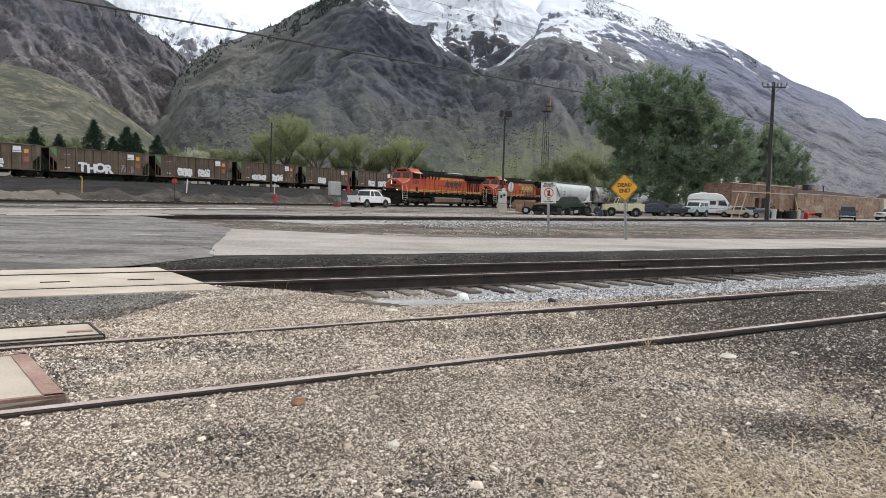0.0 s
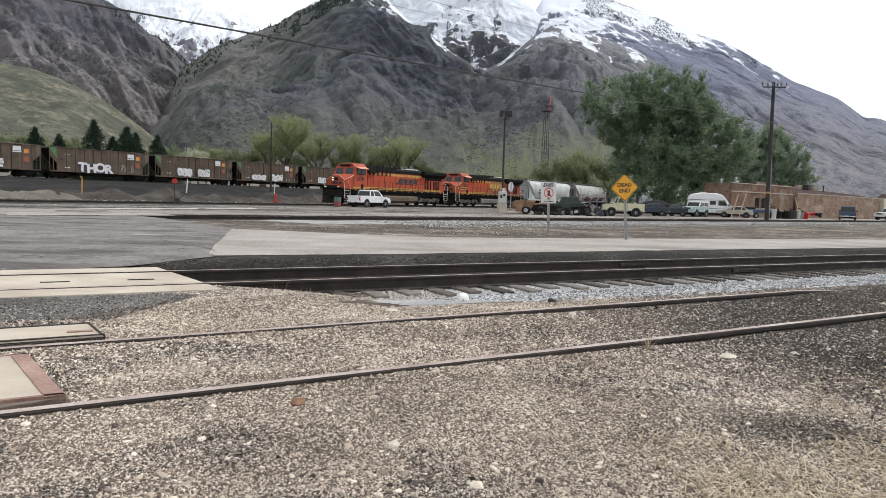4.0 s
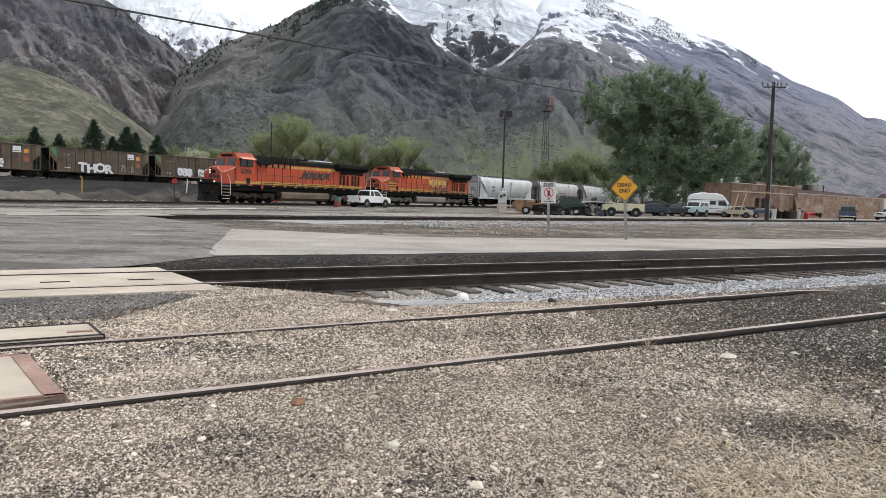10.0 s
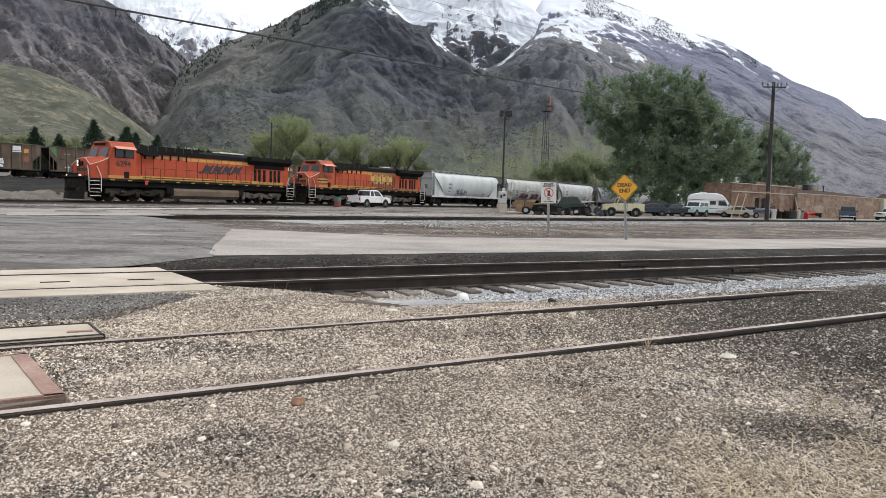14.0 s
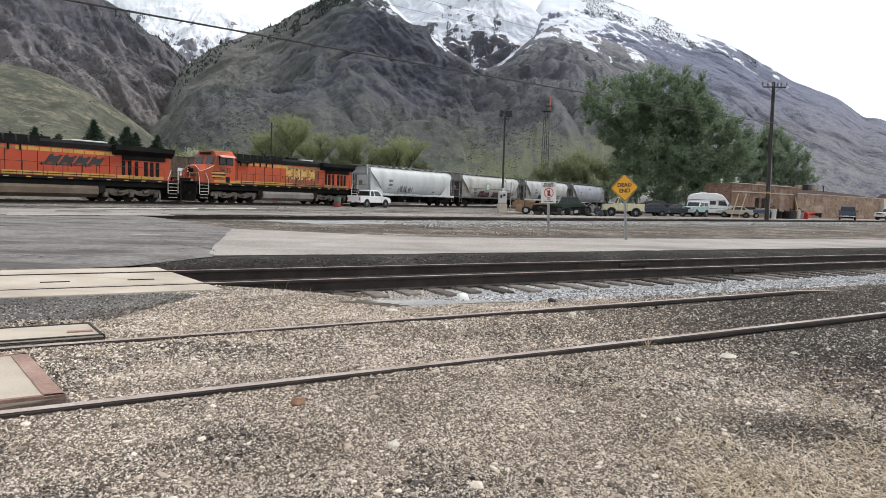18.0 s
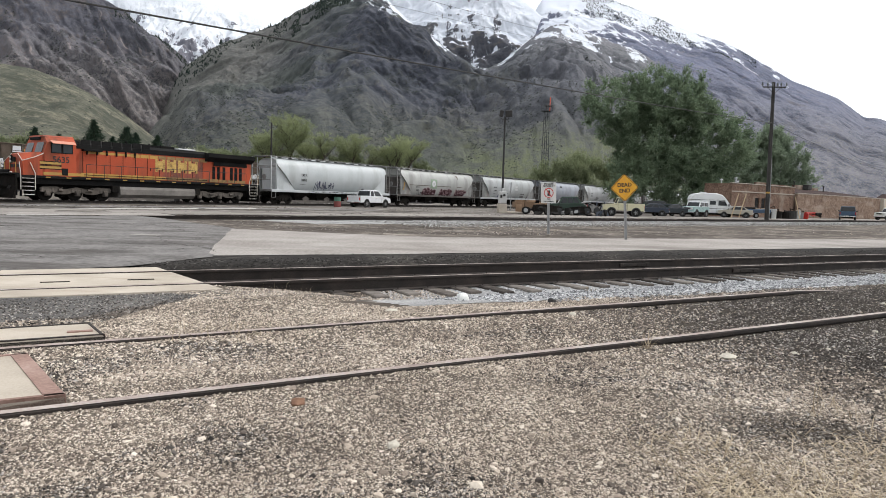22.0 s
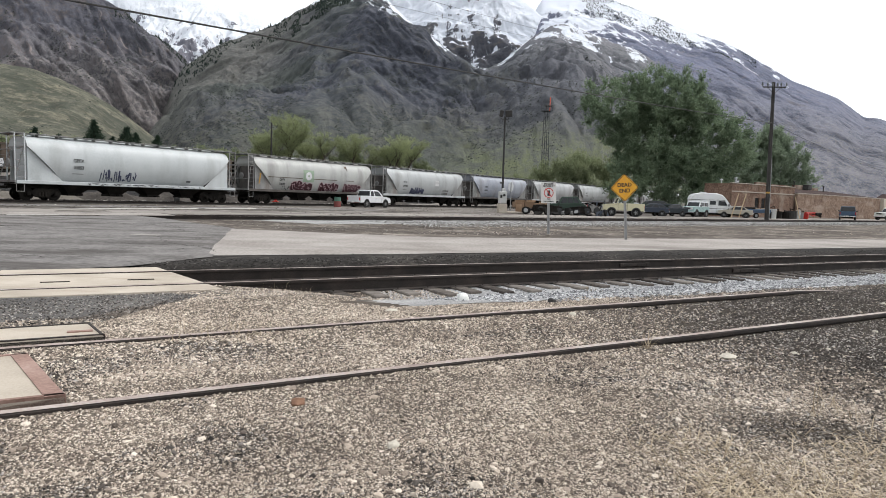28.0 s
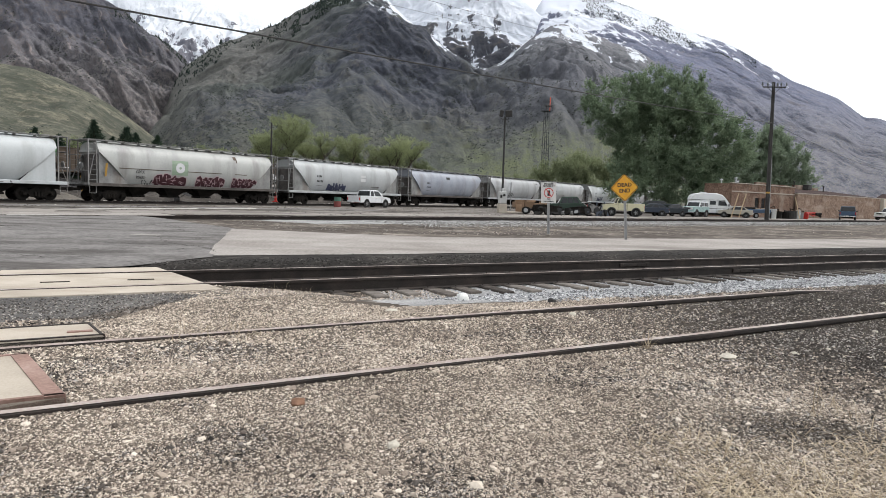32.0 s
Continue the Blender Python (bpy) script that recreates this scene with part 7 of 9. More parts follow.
def leafage(name, stops, rand=0.15):
    """Leaves that let some of the light through."""
    m = mat(name, stops, 0.35, 3, 0.75, bump=0, mix=0.25, island=0.24, rand=rand, spread=(0.25, 0.75), spec=0.08)
    n, l = m.node_tree.nodes, m.node_tree.links
    b, out = n["Principled BSDF"], n["Material Output"]
    tr, mx = n.new("ShaderNodeBsdfTranslucent"), n.new("ShaderNodeMixShader")
    mx.inputs[0].default_value = 0.35
    l.new(b.inputs["Base Color"].links[0].from_socket, tr.inputs["Color"])
    l.new(b.outputs[0], mx.inputs[1])
    l.new(tr.outputs[0], mx.inputs[2])
    l.new(mx.outputs[0], out.inputs["Surface"])
    return m


# LEAF_DARK: leaf green with some blue of the haze mixed in.
LEAF_DARK = leafage("dark_green_leaves", [(0.088, 0.126, 0.078), (0.168, 0.224, 0.142), (0.28, 0.345, 0.225)])
LEAF_MID = leafage("mid_green_leaves", [(0.17, 0.215, 0.15), (0.26, 0.32, 0.225), (0.36, 0.42, 0.3)])
LEAF_WILLOW = leafage("young_willow_leaves", [(0.16, 0.19, 0.09), (0.27, 0.305, 0.155), (0.4, 0.44, 0.25)])
LEAF_OLIVE = leafage("olive_leaves", [(0.135, 0.16, 0.09), (0.21, 0.24, 0.135), (0.29, 0.32, 0.19)])
LEAF_PALE = leafage("pale_blossom", [(0.3, 0.32, 0.2), (0.45, 0.46, 0.34), (0.6, 0.6, 0.5)])
NEEDLES = leafage("conifer_needles", [(0.016, 0.028, 0.02), (0.03, 0.05, 0.034), (0.055, 0.082, 0.052)])


def leaves_mesh(name, centres, per, spread, size, material, seed, droop=0.0):
    """Small leaf blades scattered about clump centres."""
    g = np.random.default_rng(seed)
    c = np.repeat(np.asarray(centres), per, axis=0)
    n = len(c)
    off = g.normal(0, 1, (n, 3)) * spread
    off[:, 2] = off[:, 2] * 0.7 - np.abs(g.normal(0, droop, n)) if droop else off[:, 2] * 0.7
    p = c + off
    u = g.normal(0, 1, (n, 3))
    u /= np.linalg.norm(u, axis=1)[:, None]
    w = np.cross(u, g.normal(0, 1, (n, 3)))
    w /= np.linalg.norm(w, axis=1)[:, None]
    s = size * g.uniform(0.6, 1.4, (n, 1))
    u, w = u * s, w * s * 0.5
    v = np.stack([p - u, p + w, p + u, p - w], 1).reshape(-1, 3)
    f = np.arange(4 * n).reshape(n, 4)
    return raw_mesh(name, v, f, material)


def sprays_mesh(name, centres, core, twigs, per, length, size, material, seed, rise=0.3, droop=0.0, slim=0.35):
    """Leafy twigs fanning out of clump centres, away from the crown's core; droop bends their ends down."""
    g = np.random.default_rng(seed)
    c = np.repeat(np.asarray(centres), twigs, axis=0)
    out = c - np.asarray(core)
    out /= np.linalg.norm(out, axis=1)[:, None] + 1e-6
    d = out * 0.8 + g.normal(0, 0.55, c.shape) + np.array([0, 0, rise])
    d /= np.linalg.norm(d, axis=1)[:, None]
    ln = length * g.uniform(0.5, 1.3, len(c))
    d, c, ln = np.repeat(d, per, axis=0), np.repeat(c, per, axis=0), np.repeat(ln, per)
    t = g.uniform(0, 1, len(c))
    p = c + d * (t * ln)[:, None] + g.normal(0, 0.09 * length, c.shape)
    p[:, 2] -= droop * t * t * ln
    u = d + g.normal(0, 0.6, c.shape) - np.array([0, 0, 1.3]) * (droop * t)[:, None]
    u /= np.linalg.norm(u, axis=1)[:, None]
    w = np.cross(u, g.normal(0, 1, c.shape))
    w /= np.linalg.norm(w, axis=1)[:, None] + 1e-6
    k = size * g.uniform(0.6, 1.4, (len(c), 1))
    u, w = u * k, w * k * slim
    return raw_mesh(name, np.stack([p - u, p + w, p + u, p - w], 1).reshape(-1, 3), np.arange(4 * len(c)).reshape(-1, 4), material)


def limbs(seed, height, trunk_r, spread, levels=3, start=0.25, lean=0.5):
    """A branching trunk; returns its solid and the places of its outer twigs."""
    rng = random.Random(seed)
    s, tips = Solid(), []

    def grow(p, d, ln, r, lev):
        bits = 3
        for k in range(bits):
            d2 = (d + Vector((rng.uniform(-1, 1), rng.uniform(-1, 1), rng.uniform(-0.4, 0.7))) * 0.16).normalized()
            q = p + d2 * (ln / bits)
            r2 = r * (0.84 if k < bits - 1 else 0.7)
            s.tube(p, q, r, 7 if lev == 0 else 5, r2, caps=False)
            p, d, r = q, d2, r2
            if lev > 0 and lev < levels and rng.random() < 0.6:
                side = Vector((rng.uniform(-1, 1), rng.uniform(-1, 1), rng.uniform(0.0, 0.7))).normalized()
                grow(p, (d + side * 0.9).normalized(), ln * 0.5, r * 0.5, lev + 1)
            if lev >= 2:
                tips.append(tuple(p))
        if lev < levels:
            for i in range(rng.randint(3, 4)):
                a = 2 * math.pi * (i + rng.random() * 0.7) / 3.5
                side = Vector((math.cos(a), math.sin(a), 0)) * spread
                grow(p, (d * lean + side + Vector((0, 0, 0.35))).normalized(), ln * rng.uniform(0.6, 0.85), r * 0.68, lev + 1)
        else:
            tips.append(tuple(p))
    grow(Vector((0, 0, -0.3)), Vector((0, 0, 1)), height * start, trunk_r, 0)
    return s, tips


def crown_places(seed, n, centre, radii, low=0.0):
    """Clump centres in an uneven, gappy crown."""
    g = np.random.default_rng(seed)
    d = g.normal(0, 1, (n, 3))
    d /= np.linalg.norm(d, axis=1)[:, None]
    lump = 1 + 0.22 * snoise(d[:, 0] * 2.2 + seed, d[:, 1] * 2.2 + d[:, 2] * 1.7, seed) + 0.13 * snoise(d[:, 0] * 5, d[:, 1] * 5 + d[:, 2] * 4, seed + 1)
    r = np.power(g.uniform(0.12, 1, n), 0.42) * lump
    p = d * r[:, None] * np.array(radii) + np.array(centre)
    return p[p[:, 2] > low]


def tree(name, label, x, y, trunk, crown, m_leaf, group="", rz=0.0, scale=1.0):
    e = thing(name, label, "tree", Matrix.Translation((x, y, float(land(x, y)))) @ Matrix.Rotation(rz, 4, "Z") @ Matrix.Scale(scale, 4), group)
    part("trunk", trunk, BARK, e, "dark branching trunk")
    part("crown", crown, m_leaf, e)
    return e


# the great tree behind the cars: several domes of foliage
s, tips = limbs(3, 17, 0.62, 0.75, 3, 0.2, 0.8)
big = np.concatenate([crown_places(1, 170, (-6.8, 0, 15.6), (7.4, 5.5, 4.8), 2.5), crown_places(2, 130, (-0.4, -1, 17.2), (5.6, 5, 4.1), 3), crown_places(3, 260, (-1.4, 0, 10.6), (9.0, 7, 7.0), 2.0),
                      crown_places(4, 170, (6.6, 0, 9.8), (6.2, 6, 6.0), 2), crown_places(5, 50, (3.6, -1, 15.0), (3.2, 3, 3.0), 3), crown_places(6, 200, (1.0, -2, 4.8), (10.0, 4, 4.2), 0.8), crown_places(9, 170, (-1.0, 1, 10.5), (6.5, 4, 6.5), 2)])
tree("broadleaf_tree", "large dense dark green cottonwood tree", 33.8, 99.5, s.mesh("trunk", BARK), sprays_mesh("crown", big, (0, 1, 8), 9, 22, 1.5, 0.17, LEAF_DARK, 1), LEAF_DARK)
s, tips = limbs(5, 15, 0.45, 0.7, 3, 0.22, 0.8)
c = np.concatenate([crown_places(11, 230, (1.8, 0, 9.0), (6.4, 5, 6.8), 1.5), crown_places(12, 60, (-3.0, 0, 8), (3.6, 4, 5.5), 1.5), crown_places(13, 50, (6.8, 0, 6), (3.4, 4, 4.6), 1), crown_places(14, 40, (1.2, 0, 14.2), (3.2, 3, 3), 1)])
tree("broadleaf_tree", "tall green tree behind the brick building", 64.6, 133.0, s.mesh("trunk", BARK), sprays_mesh("crown", c, (1, 0, 5), 12, 18, 1.6, 0.2, LEAF_MID, 5, 0.9), LEAF_MID)

# willows beyond the coal cars
willow_kinds = []
for k in range(3):
    s, tips = limbs(20 + k, 15, 0.5, 0.82, 4, 0.16, 0.8)
    tips = np.array(tips)
    f = 15.0 / max(tips[:, 2].max(), 1)
    s.v = [(p[0] * f, p[1] * f, p[2] * f) for p in s.v]
    willow_kinds.append((s.mesh("trunk", BARK), sprays_mesh("crown", tips * f, (0, 0, 5), 2, 8, 1.5, 0.11, LEAF_WILLOW, 40 + k, 0.8, 0.8, 0.3)))


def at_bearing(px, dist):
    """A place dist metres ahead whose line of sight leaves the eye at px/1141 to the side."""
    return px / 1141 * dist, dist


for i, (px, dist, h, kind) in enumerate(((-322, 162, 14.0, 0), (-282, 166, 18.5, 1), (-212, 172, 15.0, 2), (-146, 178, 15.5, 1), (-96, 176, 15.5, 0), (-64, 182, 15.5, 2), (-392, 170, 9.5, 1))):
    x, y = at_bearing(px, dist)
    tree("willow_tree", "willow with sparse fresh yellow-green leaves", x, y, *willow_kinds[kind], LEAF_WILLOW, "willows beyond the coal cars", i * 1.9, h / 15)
s, tips = limbs(31, 8, 0.2, 0.7, 3, 0.25, 0.8)
tips = np.array(tips)
bush_trunk, bush_crown = s.mesh("trunk", BARK), sprays_mesh("crown", np.concatenate([tips * (8 / tips[:, 2].max()), crown_places(7, 60, (0, 0, 4), (3.6, 3.4, 3.6), 0.4)]), (0, 0, 2), 4, 6, 1.3, 0.17, LEAF_OLIVE, 61, 0.9)
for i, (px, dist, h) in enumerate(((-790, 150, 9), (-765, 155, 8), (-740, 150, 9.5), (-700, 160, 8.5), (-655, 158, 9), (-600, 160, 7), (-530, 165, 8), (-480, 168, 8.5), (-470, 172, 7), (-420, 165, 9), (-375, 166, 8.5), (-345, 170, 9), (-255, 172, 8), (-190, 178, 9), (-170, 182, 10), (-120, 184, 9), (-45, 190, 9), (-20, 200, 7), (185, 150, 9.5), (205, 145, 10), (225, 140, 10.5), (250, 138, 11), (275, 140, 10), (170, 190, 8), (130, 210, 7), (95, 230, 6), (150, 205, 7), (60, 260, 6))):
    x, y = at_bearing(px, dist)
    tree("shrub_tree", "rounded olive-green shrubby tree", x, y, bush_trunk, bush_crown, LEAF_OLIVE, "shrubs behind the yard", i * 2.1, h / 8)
pale_crown = leaves_mesh("crown", crown_places(8, 90, (0, 0, 4.2), (3.6, 3.4, 3.6), 0.4), 40, 0.45, 0.18, LEAF_PALE, 63)
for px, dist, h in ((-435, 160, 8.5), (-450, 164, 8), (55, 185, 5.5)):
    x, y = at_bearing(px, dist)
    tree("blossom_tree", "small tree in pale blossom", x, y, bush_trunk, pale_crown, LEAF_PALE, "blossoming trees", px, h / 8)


def conifer(seed, h=12.0):
    g = np.random.default_rng(seed)
    s = Solid().tube((0, 0, -0.3), (0, 0, h), 0.28, 7, 0.03)
    places = []
    for z in np.linspace(0.8, h, 26):
        r = (1 - z / h) ** 0.85 * 6.4 * (1 if int(z * 1.6) % 2 else 0.74) + 0.2
        for k in range(int(5 + r * 4)):
            a = g.uniform(0, 2 * math.pi)
            ext = r * g.uniform(0.75, 1.15)
            for q in np.linspace(0.25, 1, 5):
                places.append((math.cos(a) * ext * q, math.sin(a) * ext * q, z - 0.35 * ext * q * q + 0.1))
    return s.mesh("trunk", BARK), sprays_mesh("crown", places, (0, 0, h * 0.55), 2, 6, 0.8, 0.2, NEEDLES, seed, -0.1, 0.2, 0.25)


conifers = [conifer(71), conifer(72)]
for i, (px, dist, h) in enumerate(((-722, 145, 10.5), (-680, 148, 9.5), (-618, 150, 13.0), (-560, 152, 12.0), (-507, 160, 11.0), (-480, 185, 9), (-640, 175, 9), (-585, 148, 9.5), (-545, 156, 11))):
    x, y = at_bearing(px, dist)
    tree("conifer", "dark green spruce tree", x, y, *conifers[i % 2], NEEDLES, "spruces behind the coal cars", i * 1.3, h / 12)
# ---- signs ----
SIGNYELLOW = mat("sign_yellow", [(0.62, 0.29, 0.012), (0.72, 0.36, 0.02)], 2, 30, 0.45, bump=0.02)
SIGNWHITE = mat("sign_white", [(0.55, 0.54, 0.52), (0.66, 0.65, 0.63)], 2, 30, 0.5, bump=0.02)
SIGNBLACK = mat("sign_black", [(0.014, 0.013, 0.012), (0.024, 0.022, 0.02)], 2, 30, 0.5, bump=0.0)
SIGNRED = mat("sign_red", [(0.45, 0.03, 0.025), (0.55, 0.05, 0.04)], 2, 30, 0.5, bump=0.0)
SIGNBACK = mat("sign_back_aluminium", [(0.42, 0.43, 0.44), (0.55, 0.56, 0.57)], 2, 30, 0.4, 0.5, bump=0.03)
FACE_CAM = pose(0, 0, 0, 90, 0, 0)


def u_post(h, z0=-0.35):
    s = Solid().box((0, 0.012, (h + z0) / 2), (0.055, 0.006, h - z0)).box((-0.028, 0.0, (h + z0) / 2), (0.006, 0.03, h - z0)).box((0.028, 0.0, (h + z0) / 2), (0.006, 0.03, h - z0))
    s.box((-0.038, -0.014, (h + z0) / 2), (0.022, 0.004, h - z0)).box((0.038, -0.014, (h + z0) / 2), (0.022, 0.004, h - z0))
    return s


def diamond(r, y0, y1):
    """A diamond plate with clipped corners."""
    c = r * 0.06
    return Solid().prism([(-c, -r + c), (c, -r + c), (r - c, -c), (r - c, c), (c, r - c), (-c, r - c), (-r + c, c), (-r + c, -c)], y0, y1)


e = thing("warning_sign", "yellow diamond dead end road sign on a steel post", "road sign", pose(6.56, 23.15, -0.17, 0, -4.6, -4))
part("post", u_post(2.3), STEEL, e, "galvanised channel post")
plate = part("sign_plate", diamond(0.5, -0.022, -0.018), SIGNYELLOW, e, "yellow diamond plate", at=pose(0, 0, 1.87))
border = Solid()
for k in range(4):
    a, b = math.pi / 2 * k, math.pi / 2 * (k + 1)
    p = [(r * math.sin(t), -0.025, r * math.cos(t)) for r, t in ((0.475, a), (0.475, b), (0.452, b), (0.452, a))]
    border.add(p, [(0, 1, 2, 3)])
part("border", border, SIGNBLACK, plate)
for word, z in (("DEAD", 0.095), ("END", -0.115)):
    ob = part("lettering", text_mesh(word, 0.19, SIGNBLACK, bold=0.024), SIGNBLACK, plate, "black capital letters")
    ob.matrix_basis = Matrix.Translation((0, -0.028, z)) @ FACE_CAM @ Matrix.Diagonal((1, 1.0, 1, 1))
for z in (-0.25, 0.28):
    part("bolt", Solid().tube((0, -0.03, z), (0, -0.02, z), 0.012, 8), STEEL, plate)

MAT_FOOT = mat("dusty_concrete_lump", [(0.12, 0.105, 0.09), (0.22, 0.195, 0.17)], 4, 30, 0.9, bump=0.3)
e = thing("notice_sign", "white private property notice with red prohibition ring on a post", "notice sign", pose(3.98, 24.5, -0.17, 0, -2.0, 3))
part("post", u_post(2.0), STEEL, e)
plate = part("sign_plate", Solid().box((0, -0.02, 1.61), (0.58, 0.006, 0.78), 0.002), SIGNWHITE, e)
for word, size, z in (("PRIVATE", 0.095, 1.94), ("PROPERTY", 0.095, 1.855), ("NO", 0.085, 1.375), ("TRESPASSING", 0.068, 1.285)):
    ob = part("lettering", text_mesh(word, size, SIGNBLACK, bold=0.02), SIGNBLACK, plate, "black capital letters")
    ob.matrix_basis = Matrix.Translation((0, -0.028, z)) @ FACE_CAM
ring = Solid()
for i in range(28):
    a, b = 2 * math.pi * i / 28, 2 * math.pi * (i + 1) / 28
    ring.add([(r * math.sin(t), -0.027, 1.61 + r * math.cos(t)) for r, t in ((0.185, a), (0.185, b), (0.155, b), (0.155, a))], [(0, 1, 2, 3)])
part("prohibition_ring", ring, SIGNRED, plate, "red ring and slash")
part("slash", Solid().add([(-0.13, -0.0275, 1.76), (-0.105, -0.0275, 1.78), (0.13, -0.0275, 1.46), (0.105, -0.0275, 1.44)], [(0, 1, 2, 3)]), SIGNRED, plate)
part("pictogram", Solid().add([(-0.05, -0.026, 1.5), (0.06, -0.026, 1.5), (0.045, -0.026, 1.7), (-0.04, -0.026, 1.7)], [(0, 1, 2, 3)]), SIGNBLACK, plate, "plain dark shape inside the ring")
part("footing", Solid().ball((0, 0, 0.0), 0.13, 9, 5, 0.4), MAT_FOOT, e, "lump of stone at the post foot")

e = thing("stop_sign", "octagonal sign seen from its bare metal back", "road sign", pose(7.1, 69.5, -0.17, 0, 0, 48))
part("post", Solid().tube((0, 0, -0.3), (0, 0, 3.15), 0.035, 8), STEEL, e)
part("sign_plate", Solid().prism([(0.5 * math.cos(math.pi / 4 * k + math.pi / 8), 2.68 + 0.56 * math.sin(math.pi / 4 * k + math.pi / 8)) for k in range(8)], 0.04, 0.046), SIGNBACK, e)
part("side_pipe", Solid().tube((0.45, 0.3, -0.3), (0.45, 0.3, 2.0), 0.03, 8), STEEL, e)

# ---- poles, tower, wires ----
POLEWOOD = mat("weathered_pole_wood", [(0.024, 0.023, 0.022), (0.046, 0.043, 0.041), (0.085, 0.08, 0.076)], 1.5, 20, 0.9, bump=0.4, stretch=(4, 4, 0.4))
INSUL = mat("insulator_glaze", [(0.06, 0.065, 0.065), (0.12, 0.125, 0.125)], 3, 20, 0.3, bump=0)
e = thing("utility_pole", "tall brown wooden utility pole with crossarm", "utility pole", pose(36.9, 73.9, -0.3, 0, -1.1, 0))
part("shaft", Solid().tube((0, 0, 0), (0, 0, 15.6), 0.235, 12, 0.165), POLEWOOD, e)
arm = part("crossarm", Solid().box((0, -0.2, 15.0), (2.5, 0.1, 0.12), 0.01).tube((-0.7, -0.2, 14.95), (0, -0.1, 14.2), 0.025, 5).tube((0.7, -0.2, 14.95), (0, -0.1, 14.2), 0.025, 5), POLEWOOD, e)
for x, lean in ((-1.15, -0.2), (-0.8, 0.05), (-0.1, -0.1), (0.25, 0.1), (0.8, -0.05), (1.15, 0.2)):
    part("insulator", Solid().tube((x, -0.2, 14.85), (x + lean, -0.2, 15.2), 0.05, 8).tube((x + lean, -0.2, 15.15), (x + lean, -0.2, 15.5), 0.1, 8, 0.06).tube((x + lean, -0.2, 15.24), (x + lean, -0.2, 15.28), 0.13, 8), INSUL, arm)
part("tag_band", Solid().tube((0, 0, 3.1), (0, 0, 3.28), 0.236, 12), YELLOW, e, "yellow marker band")
part("bracket", Solid().pipe([(0, -0.2, 10.9), (-0.9, -0.4, 11.0)], 0.03).pipe([(0.0, -0.15, 14.2), (-0.55, -0.2, 13.6)], 0.03), IRON, e)
part("conduit", Solid().tube((0.2, -0.14, 0), (0.17, -0.12, 7), 0.04, 6), STEEL, e)

e = thing("wooden_pole", "bare wooden pole behind the coal cars", "utility pole", pose(-26.35, 98.0, 1.0, 0, 0, 0))
part("shaft", Solid().tube((0, 0, -0.3), (0, 0, 10.5), 0.17, 10, 0.12), POLEWOOD, e)

e = thing("lamp_post", "dark yard light pole with two floodlights", "lamp post", pose(5.62, 63.0, -0.17, 0, -0.3, 0))
part("pole", Solid().tube((0, 0, -0.3), (0, 0, 9.2), 0.12, 10, 0.085), IRON, e)
part("bracket", Solid().pipe([(0, 0, 8.9), (-0.4, 0, 9.1), (-0.4, 0, 9.35)], 0.035).pipe([(0, 0, 8.9), (0.35, 0, 9.1), (0.35, 0, 9.3)], 0.035), IRON, e)
for x, w, tilt in ((-0.36, 0.36, 12), (0.34, 0.64, -4)):
    fl = part("floodlight", Solid().box((0, 0, 0), (w, 0.4, 0.62), 0.04), IRON, e, "boxy floodlight head", at=pose(x, -0.1, 9.55, 10, tilt, 0))
    part("lens", Solid().box((0, 0.21, 0), (w * 0.85, 0.02, 0.5)), SIGNBACK, fl)
CABINET = mat("grey_cabinet_paint", [(0.38, 0.38, 0.37), (0.5, 0.5, 0.49)], 1.5, 20, 0.5, bump=0.04, streak=((0.2, 0.18, 0.16), 0.5, (2, 2, 0.4), 0.5, 0.75))
e = thing("electrical_cabinet", "pale grey meter cabinets on a concrete base by the light pole", "electrical cabinet", pose(5.55, 62.3, -0.17, 0, 0, 15))
part("base", Solid().box((0, 0, 0.45), (0.85, 0.6, 0.9), 0.04), CONCRETE, e)
part("cabinet", Solid().box((0.02, 0, 1.5), (0.75, 0.4, 1.15), 0.03), CABINET, e)
part("meter", Solid().tube((0.1, -0.2, 1.72), (0.1, -0.3, 1.72), 0.12, 12).box((-0.18, -0.21, 1.6), (0.2, 0.03, 0.3)), IRON, e)
part("upper_box", Solid().box((0.1, 0, 2.2), (0.3, 0.25, 0.35), 0.02), CABINET, e)
part("kerb", Solid().box((1.0, 0.1, 0.08), (2.2, 0.6, 0.2), 0.05), CONCRETE, e, "low concrete kerb")

TOWERSTEEL = mat("dull_galvanised_steel", [(0.03, 0.034, 0.034), (0.055, 0.06, 0.06)], 2, 20, 0.7, bump=0.05)
e = thing("steel_tower", "slender lattice tower with platform and red beacon mast", "lattice tower", pose(22.9, 150, 0, 0, -0.4, 20))
for sx, sy in ((-1, -1), (1, -1), (1, 1), (-1, 1)):
    part("leg", Solid().tube((sx * 0.75, sy * 0.75, -0.5), (sx * 0.42, sy * 0.42, 21.6), 0.06, 6), TOWERSTEEL, e)
lat = Solid()
for k in range(18):
    z0, z1 = k * 1.2, (k + 1) * 1.2
    w0, w1 = 0.75 - 0.3 * z0 / 21.6, 0.75 - 0.3 * z1 / 21.6
    cs = ((-1, -1), (1, -1), (1, 1), (-1, 1))
    for i in range(4):
        a, b = cs[i], cs[(i + 1) % 4]
        lat.tube((a[0] * w0, a[1] * w0, z0), (b[0] * w1, b[1] * w1, z1), 0.024, 4, caps=False).tube((a[0] * w0, a[1] * w0, z0), (b[0] * w0, b[1] * w0, z0), 0.024, 4, caps=False)
tagged(part("lattice", lat, TOWERSTEEL, e, "crossed lattice bars"), kind="stuff")
